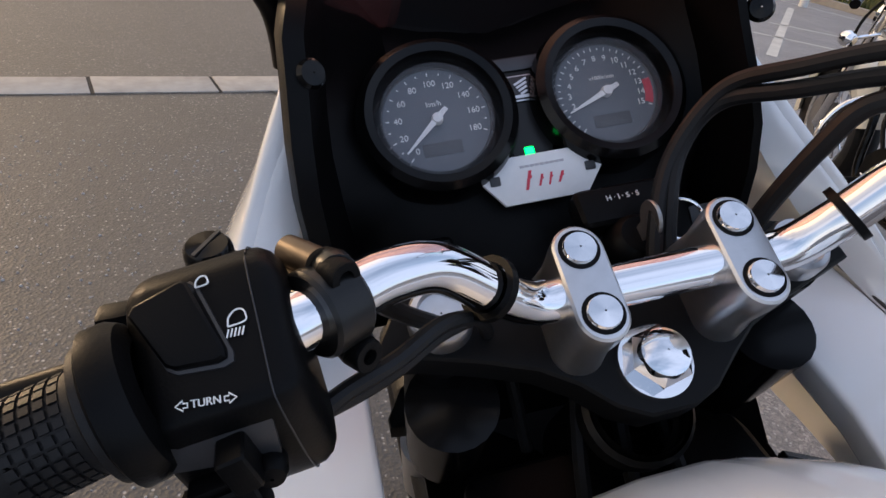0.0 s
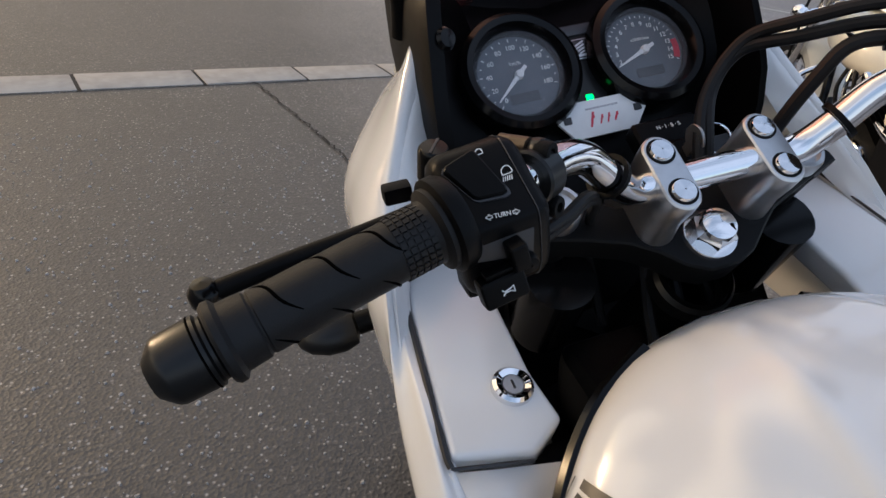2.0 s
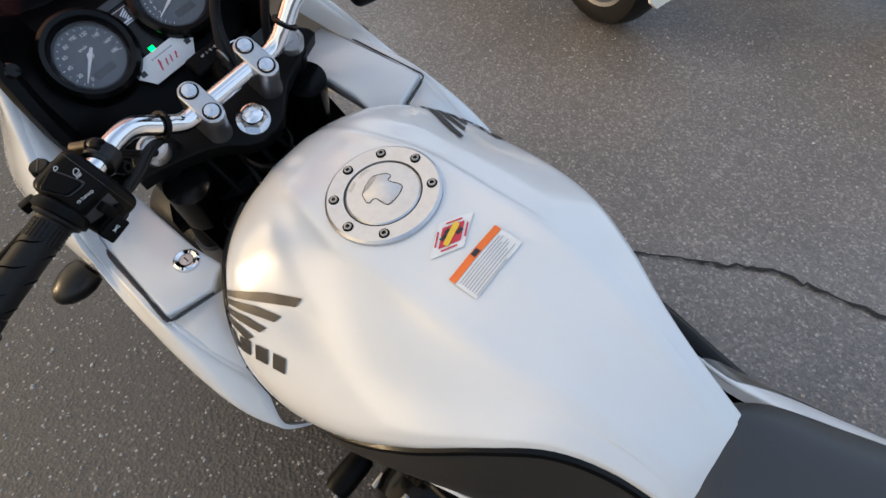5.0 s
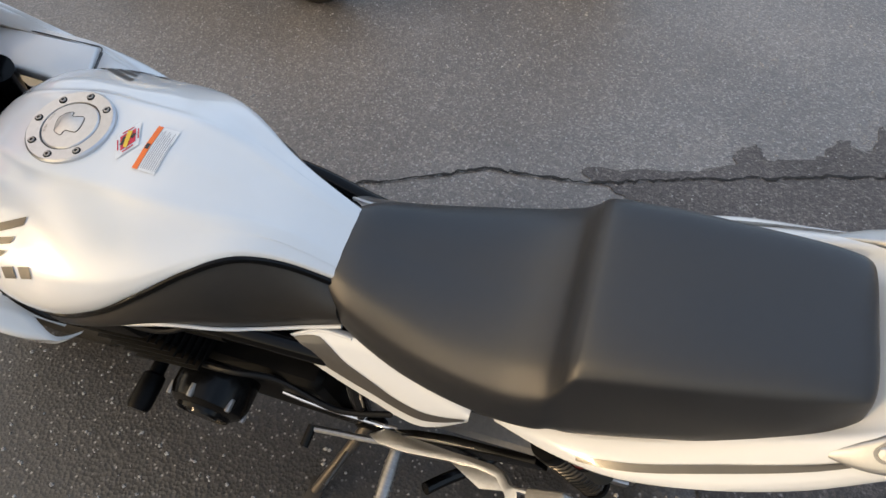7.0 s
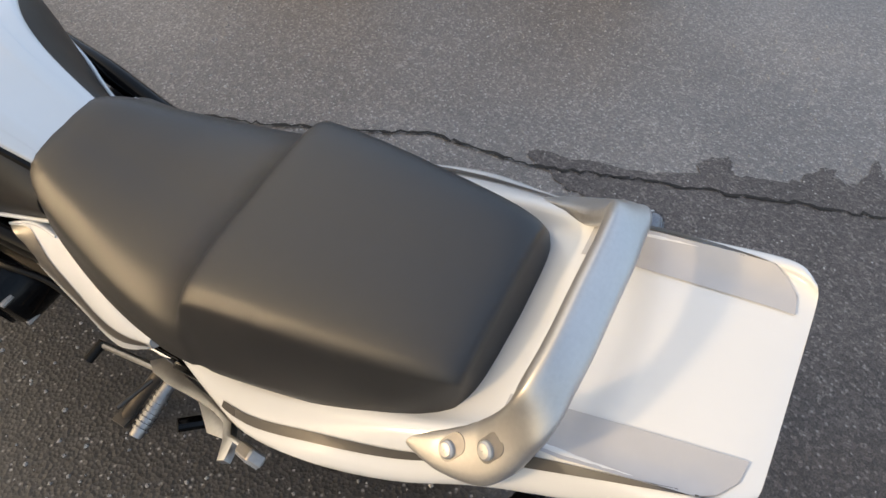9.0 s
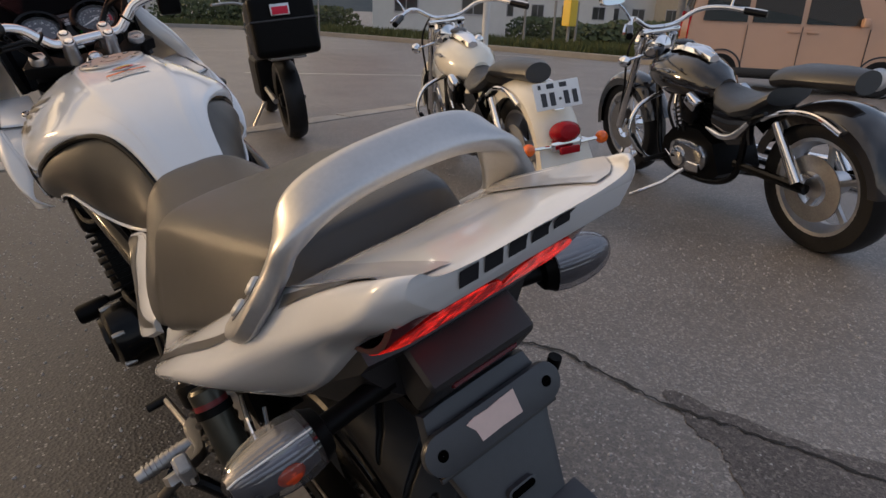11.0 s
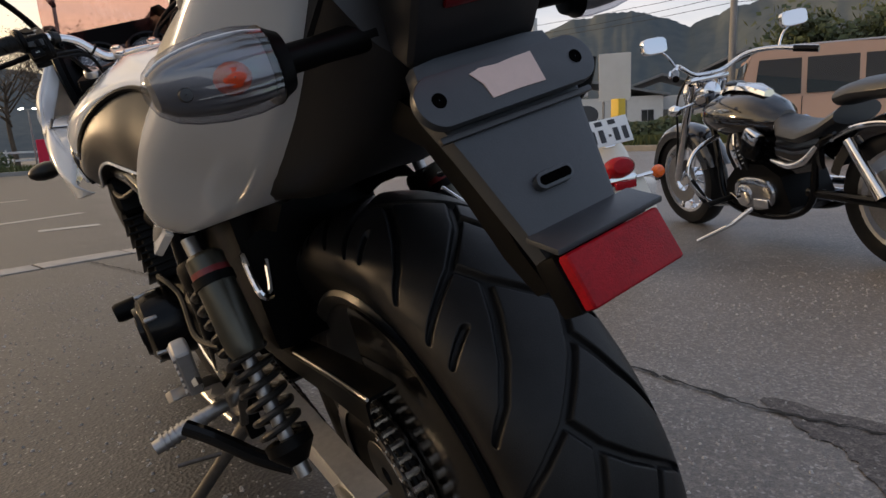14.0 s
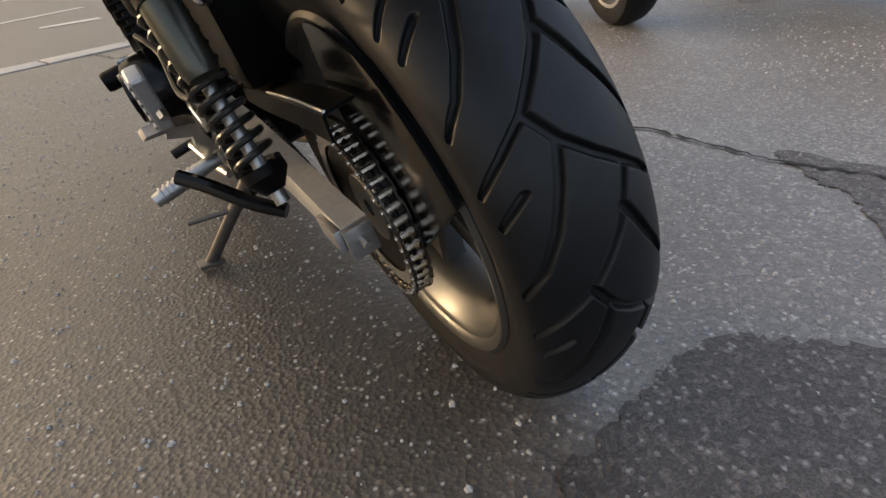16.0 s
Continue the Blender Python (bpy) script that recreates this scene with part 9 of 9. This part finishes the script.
    hl = part("headlamp", lathe([(0.0005, -0.16), (0.06, -0.14), (0.09, -0.08), (0.098, 0.0), (0.1, 0.012), (0.09, 0.018)], frame_m((0, 1.44, 0.87), (0, 1, 0)), 28), CHROME, c, "chrome headlamp bowl")
    part("headlamp_glass", lathe([(0.0005, 0.03), (0.06, 0.026), (0.092, 0.014)], frame_m((0, 1.44, 0.87), (0, 1, 0)), 28), CARGLASS, hl)
    part("steering_yoke", block((0.26, 0.06, 0.03), Matrix.Translation((0, 1.335, 0.955)), 0.01), CHROME, c)
    for k in range(2):
        ex = part("exhaust_pipe", tube([(0.10, 0.86 - 0.12 * k, 0.55), (0.17, 0.95 - 0.1 * k, 0.42), (0.19, 0.80, 0.28 + 0.05 * k), (0.20, 0.50, 0.25 + 0.07 * k)], 0.024, 12), CHROME, c, "chrome exhaust pipe")
        part("muffler", tube([(0.20, 0.52, 0.25 + 0.07 * k), (0.205, 0.35, 0.26 + 0.07 * k), (0.21, -0.25, 0.29 + 0.07 * k)], [0.026, 0.042, 0.045], 16), CHROME, ex)
    part("side_stand", tube([(-0.13, 0.80, 0.26), (-0.26, 0.88, 0.15), (-0.42, 0.97, 0.078)], [0.014, 0.012, 0.011], 10, smooth=False), CHROME, c, "extended chrome side stand")
    hub_m = frame_m((-0.095, 0.0, 0.325), (-1, 0, 0))
    part("hub_cover", lathe([(0.0005, 0.055), (0.030, 0.053), (0.050, 0.042), (0.062, 0.024), (0.082, 0.014), (0.088, 0.0)], hub_m, 32), CHROME, c, "ringed chrome hub cover")
    part("axle_nut", lathe([(0.0005, 0.016), (0.014, 0.016), (0.016, 0.010), (0.016, 0.0)], hub_m @ Matrix.Translation((0, 0, 0.054)), 6), STEEL, c)
    if detail:
        side_m = Matrix(((0, 0, 1, -0.165), (1, 0, 0, 0), (0, 1, 0, 0), (0, 0, 0, 1)))
        part("belt_cover", plate([(0.02, 0.295), (0.06, 0.37), (0.24, 0.47), (0.42, 0.60), (0.58, 0.58), (0.60, 0.27), (0.42, 0.21), (0.15, 0.265)], 0.045, side_m, 0.015), GLOSSBLACK, c, "black belt cover ahead of the rear wheel")
    part("brake_hose", tube([(-0.10, 1.35, 1.0), (-0.16, 1.42, 0.86), (-0.14, 1.50, 0.62), (-0.10, wb, 0.42)], 0.007, 8), RUBBER, c)
    return c


# black cruiser
yaw_b = -math.degrees(math.atan2(0.62, 1.62))
cruiser("black_cruiser", "black and chrome cruiser parked on its side stand", Matrix.Translation((2.66, 0.53, 0)) @ Matrix.Rotation(radians(yaw_b), 4, "Z") @ pose(0, 0, 0, 0, -9, 0), BLACKPAINT, False, 0.80, False)

# white cruiser seen from behind: plate with bars, red lamp, amber signals
wc = cruiser("white_cruiser", "cream-white cruiser with chrome parts and a red tail lamp", Matrix.Translation((1.930, 1.715, 0)) @ Matrix.Rotation(radians(-20), 4, "Z") @ pose(0, 0, 0, 0, -9, 0), CREAM, False, 0.745, True)
flap_rows = [[(x * w, y, z + 0.012 * (1 - x * x)) for x in (-1, -0.6, 0, 0.6, 1)] + [(x * w, y + 0.012, z - 0.004) for x in (1, 0.6, 0, -0.6, -1)] for y, z, w in ((-0.36, 0.44, 0.125), (-0.395, 0.36, 0.135), (-0.425, 0.29, 0.14), (-0.435, 0.262, 0.115))]
part("fender_tail", skin(flap_rows), CREAM, wc, "flared white fender end")
pm_w = frame_m((0.0, -0.315, 0.665), (0, -0.93, 0.36))
pl_ = part("licence_plate", block((0.235, 0.128, 0.006), pm_w, 0.003), PAPER, wc, "white licence plate with plain bars")
for x, y, w, h in ((-0.072, -0.018, 0.036, 0.062), (-0.028, -0.018, 0.036, 0.062), (0.010, -0.02, 0.018, 0.012), (0.044, -0.018, 0.036, 0.062), (0.088, -0.018, 0.034, 0.062), (-0.03, 0.043, 0.05, 0.022), (0.035, 0.043, 0.05, 0.022), (-0.085, 0.043, 0.02, 0.02)):
    part("plate_bar", block((w * 0.72, h, 0.002), pm_w @ Matrix.Translation((x, y, 0.004))), INK, pl_, smooth=0)
part("plate_bracket", block((0.05, 0.10, 0.03), pm_w @ Matrix.Translation((0, -0.02, -0.02)), 0.005), CHROME, wc)
part("tail_lamp", lathe([(0.0005, 0.062), (0.04, 0.056), (0.058, 0.035), (0.063, 0.0), (0.06, -0.02)], frame_m((0.0, -0.375, 0.50), (0, -0.96, 0.2)) @ Matrix.Diagonal((1.15, 0.8, 1, 1)), 26), REDLENS, wc, "red tail lamp")
part("lamp_base", block((0.16, 0.06, 0.05), Matrix.Translation((0.0, -0.365, 0.44)), 0.015), CHROME, wc)
part("lower_reflector", block((0.10, 0.02, 0.035), Matrix.Translation((0.0, -0.425, 0.425)), 0.006), REDLENS, wc)
for s in (-1, 1):
    part("rear_signal_stalk", tube([(s * 0.06, -0.38, 0.44), (s * 0.17, -0.385, 0.445)], 0.009, 10, smooth=False), CHROME, wc)
    sg = part("rear_signal", lathe([(0.0005, 0.03), (0.02, 0.025), (0.03, 0.008), (0.031, 0.0), (0.028, -0.012), (0.0005, -0.03)], frame_m((s * 0.19, -0.385, 0.445), (0, -1, 0.05)), 20), AMBER, wc, "amber rear signal")

# motorcycle with a black top case, beyond the white cruiser
tc_p = Vector((-0.445, -0.525, 0)) + Vector((math.sin(radians(24)), math.cos(radians(24)), 0)) * 4.9
tc = thing("touring_motorcycle", "dark motorcycle with a black top case on its rack", "motorcycle", Matrix.Translation(tc_p) @ Matrix.Rotation(radians(-14), 4, "Z") @ pose(0, 0, 0, 0, -8, 0))
wheel_at(tc, 0.15, 0.31, 0.15, DARKMETAL, "rear_wheel")
wheel_at(tc, 1.55, 0.30, 0.12, DARKMETAL, "front_wheel")
case = part("top_case", block((0.46, 0.36, 0.40), Matrix.Translation((0, -0.12, 0.86)) @ pose(0, 0, 0, -6, 0, 0), 0.05, 4), BLACK, tc, "black plastic top case")
part("case_seam", block((0.468, 0.368, 0.012), Matrix.Translation((0, -0.12, 0.90)) @ pose(0, 0, 0, -6, 0, 0), 0.003), INK, case)
part("case_badge", block((0.13, 0.006, 0.075), Matrix.Translation((-0.02, -0.315, 0.985)) @ pose(0, 0, 0, -6, 0, 0), 0.004), ALU, case)
part("badge_panel", block((0.11, 0.004, 0.05), Matrix.Translation((-0.02, -0.32, 0.98)) @ pose(0, 0, 0, -6, 0, 0), 0.002), REDCLOTH, case)
part("rack", tube([(-0.12, 0.2, 0.66), (-0.12, -0.2, 0.655), (0.12, -0.2, 0.655), (0.12, 0.2, 0.66)], 0.012, 8, smooth=False), STEEL, tc)
rows = [[(w * math.cos(a), y, z + 0.06 * math.sin(a)) for a in (2 * math.pi * k / 16 for k in range(16))] for y, w, z in ((0.15, 0.11, 0.70), (0.4, 0.15, 0.70), (0.62, 0.13, 0.68), (0.74, 0.07, 0.70))]
part("seat", skin(rows), VINYL, tc)
rows = [[(w * math.cos(a), y, z + 0.11 * math.sin(a)) for a in (2 * math.pi * k / 16 for k in range(16))] for y, w, z in ((0.70, 0.06, 0.74), (0.85, 0.16, 0.80), (1.02, 0.16, 0.82), (1.14, 0.08, 0.82))]
part("fuel_tank", skin(rows), BLACKPAINT, tc)
part("engine", block((0.34, 0.5, 0.36), Matrix.Translation((0, 0.85, 0.42)), 0.05, 3), DARKMETAL, tc)
part("handlebar", tube([(-0.38, 0.98, 1.04), (-0.2, 1.12, 1.04), (0, 1.15, 1.0), (0.2, 1.12, 1.04), (0.38, 0.98, 1.04)], 0.012, 10), STEEL, tc)
for s in (-1, 1):
    part("fork_leg", tube([(s * 0.1, 1.18, 0.95), (s * 0.1, 1.55, 0.30)], 0.025, 10, smooth=False), STEEL, tc)
    part("swingarm", tube([(s * 0.11, 0.62, 0.36), (s * 0.11, 0.15, 0.31)], 0.022, 10, smooth=False), STEEL, tc)
    part("mirror_stem", tube([(s * 0.3, 1.04, 1.05), (s * 0.33, 1.06, 1.2)], 0.006, 8, smooth=False), CHROME, tc)
    part("mirror_head", lathe([(0.0005, 0.012), (0.05, 0.01), (0.055, 0.0), (0.03, -0.03), (0.0005, -0.035)], frame_m((s * 0.34, 1.06, 1.24), (0, -1, 0)), 20), CHROME, tc)
part("side_stand", tube([(-0.12, 0.7, 0.26), (-0.27, 0.74, 0.03)], 0.012, 8, smooth=False), STEEL, tc)
part("rear_frame", tube([(0, 0.7, 0.6), (0, 0.3, 0.64), (0, -0.1, 0.66)], 0.03, 10), GLOSSBLACK, tc)


def van():
    """A small boxy van in side view, nose along +x of its own frame."""
    v = thing("small_van", "salmon-beige boxy small van parked at the edge of the lot", "van", Matrix.Translation(at(65.4, 12.2)) @ Matrix.Rotation(radians(90 - 142), 4, "Z"))
    prof = [(-1.68, 0.32), (-1.72, 0.55), (-1.71, 0.95), (-1.66, 1.35), (-1.58, 1.68), (-1.45, 1.75), (-0.4, 1.79), (0.55, 1.76), (0.80, 1.69), (1.05, 1.35), (1.22, 1.06), (1.55, 0.98), (1.66, 0.86), (1.70, 0.55), (1.66, 0.30)]
    rows = []
    for yy, k in ((-0.735, 0.0), (-0.74, 0.02), (-0.70, 1.0), (0.70, 1.0), (0.74, 0.02), (0.735, 0.0)):
        rows.append([(x, yy if z < 0.98 else yy * (1 - 0.10 * (z - 0.98) / 0.8), z) for x, z in prof])
    bm = skin(rows)
    part("body", bm, SALMON, v, "salmon-beige painted body", smooth=30)
    part("roof_strip", block((2.1, 1.25, 0.03), Matrix.Translation((-0.4, 0, 1.80)), 0.01), GREYSTRIPE, v)
    for s in (-1, 1):
        for x0, x1, xt0, xt1, nm in ((-1.52, -0.86, -1.46, -0.86, "rear_quarter_window"), (-0.78, -0.08, -0.78, -0.08, "sliding_door_window"), (0.0, 0.82, 0.0, 0.58, "front_door_window")):
            pts = [(x0, s * 0.742, 1.05), (x1, s * 0.742, 1.05), (xt1, s * 0.682, 1.60), (xt0, s * 0.682, 1.60)]
            b2 = bmesh.new()
            f = b2.faces.new([b2.verts.new(p) for p in pts])
            g = bmesh.ops.extrude_face_region(b2, geom=[f])
            bmesh.ops.translate(b2, vec=(0, -s * 0.02, 0), verts=[q for q in g["geom"] if isinstance(q, bmesh.types.BMVert)])
            part(nm, b2, CARGLASS, v, "dark tinted window", smooth=0)
        for x in (-0.84, -0.04, 0.9):
            part("door_gap", block((0.012, 0.006, 0.66), Matrix.Translation((x, s * 0.741, 0.68))), INK, v, smooth=0)
        for x in (-0.16, 0.12):
            part("door_handle", block((0.16, 0.03, 0.035), Matrix.Translation((x, s * 0.752, 0.93)), 0.01), SALMON, v)
        for x in (-1.15, 1.18):
            part("wheel_arch", lathe([(0.31, -0.01), (0.335, 0.0), (0.31, 0.01)], frame_m((x, s * 0.738, 0.30), (0, s, 0)), 32, closed=True), INK, v)
            w_ = part("wheel", lathe([(0.0005, 0.02), (0.17, 0.02), (0.20, 0.035), (0.27, 0.03), (0.285, 0.0), (0.285, -0.12)], frame_m((x, s * 0.71, 0.285), (0, s, 0)), 32), TYRE, v, "small black wheel")
            part("hub_cap", lathe([(0.0005, 0.035), (0.10, 0.034), (0.175, 0.028), (0.185, 0.02)], frame_m((x, s * 0.71, 0.285), (0, s, 0)), 24), ALU, w_)
        part("door_mirror", block((0.10, 0.16, 0.14), Matrix.Translation((0.78, s * 0.83, 1.10)), 0.04, 3), SALMON, v)
        part("tail_lamp", block((0.05, 0.12, 0.45), Matrix.Translation((-1.70, s * 0.64, 0.98)), 0.02), REDLENS, v)
        part("sill", block((2.0, 0.05, 0.12), Matrix.Translation((0.0, s * 0.725, 0.30)), 0.02), INK, v)
    part("windscreen", skin([[(0.84, -0.60, 1.66), (1.20, -0.66, 1.10)], [(0.86, 0.0, 1.67), (1.24, 0.0, 1.10)], [(0.84, 0.60, 1.66), (1.20, 0.66, 1.10)]], False), CARGLASS, v, "dark windscreen").modifiers.new("thick", "SOLIDIFY").thickness = 0.01
    part("rear_window", block((0.02, 1.15, 0.5), Matrix.Translation((-1.665, 0, 1.34)) @ pose(0, 0, 0, 0, 9, 0), 0.004), CARGLASS, v)
    part("bumper", block((0.14, 1.42, 0.24), Matrix.Translation((1.68, 0, 0.40)), 0.05, 3), SALMON, v)
    part("underbody", block((3.2, 1.3, 0.16), Matrix.Translation((0, 0, 0.27)), 0.03), INK, v)


van()
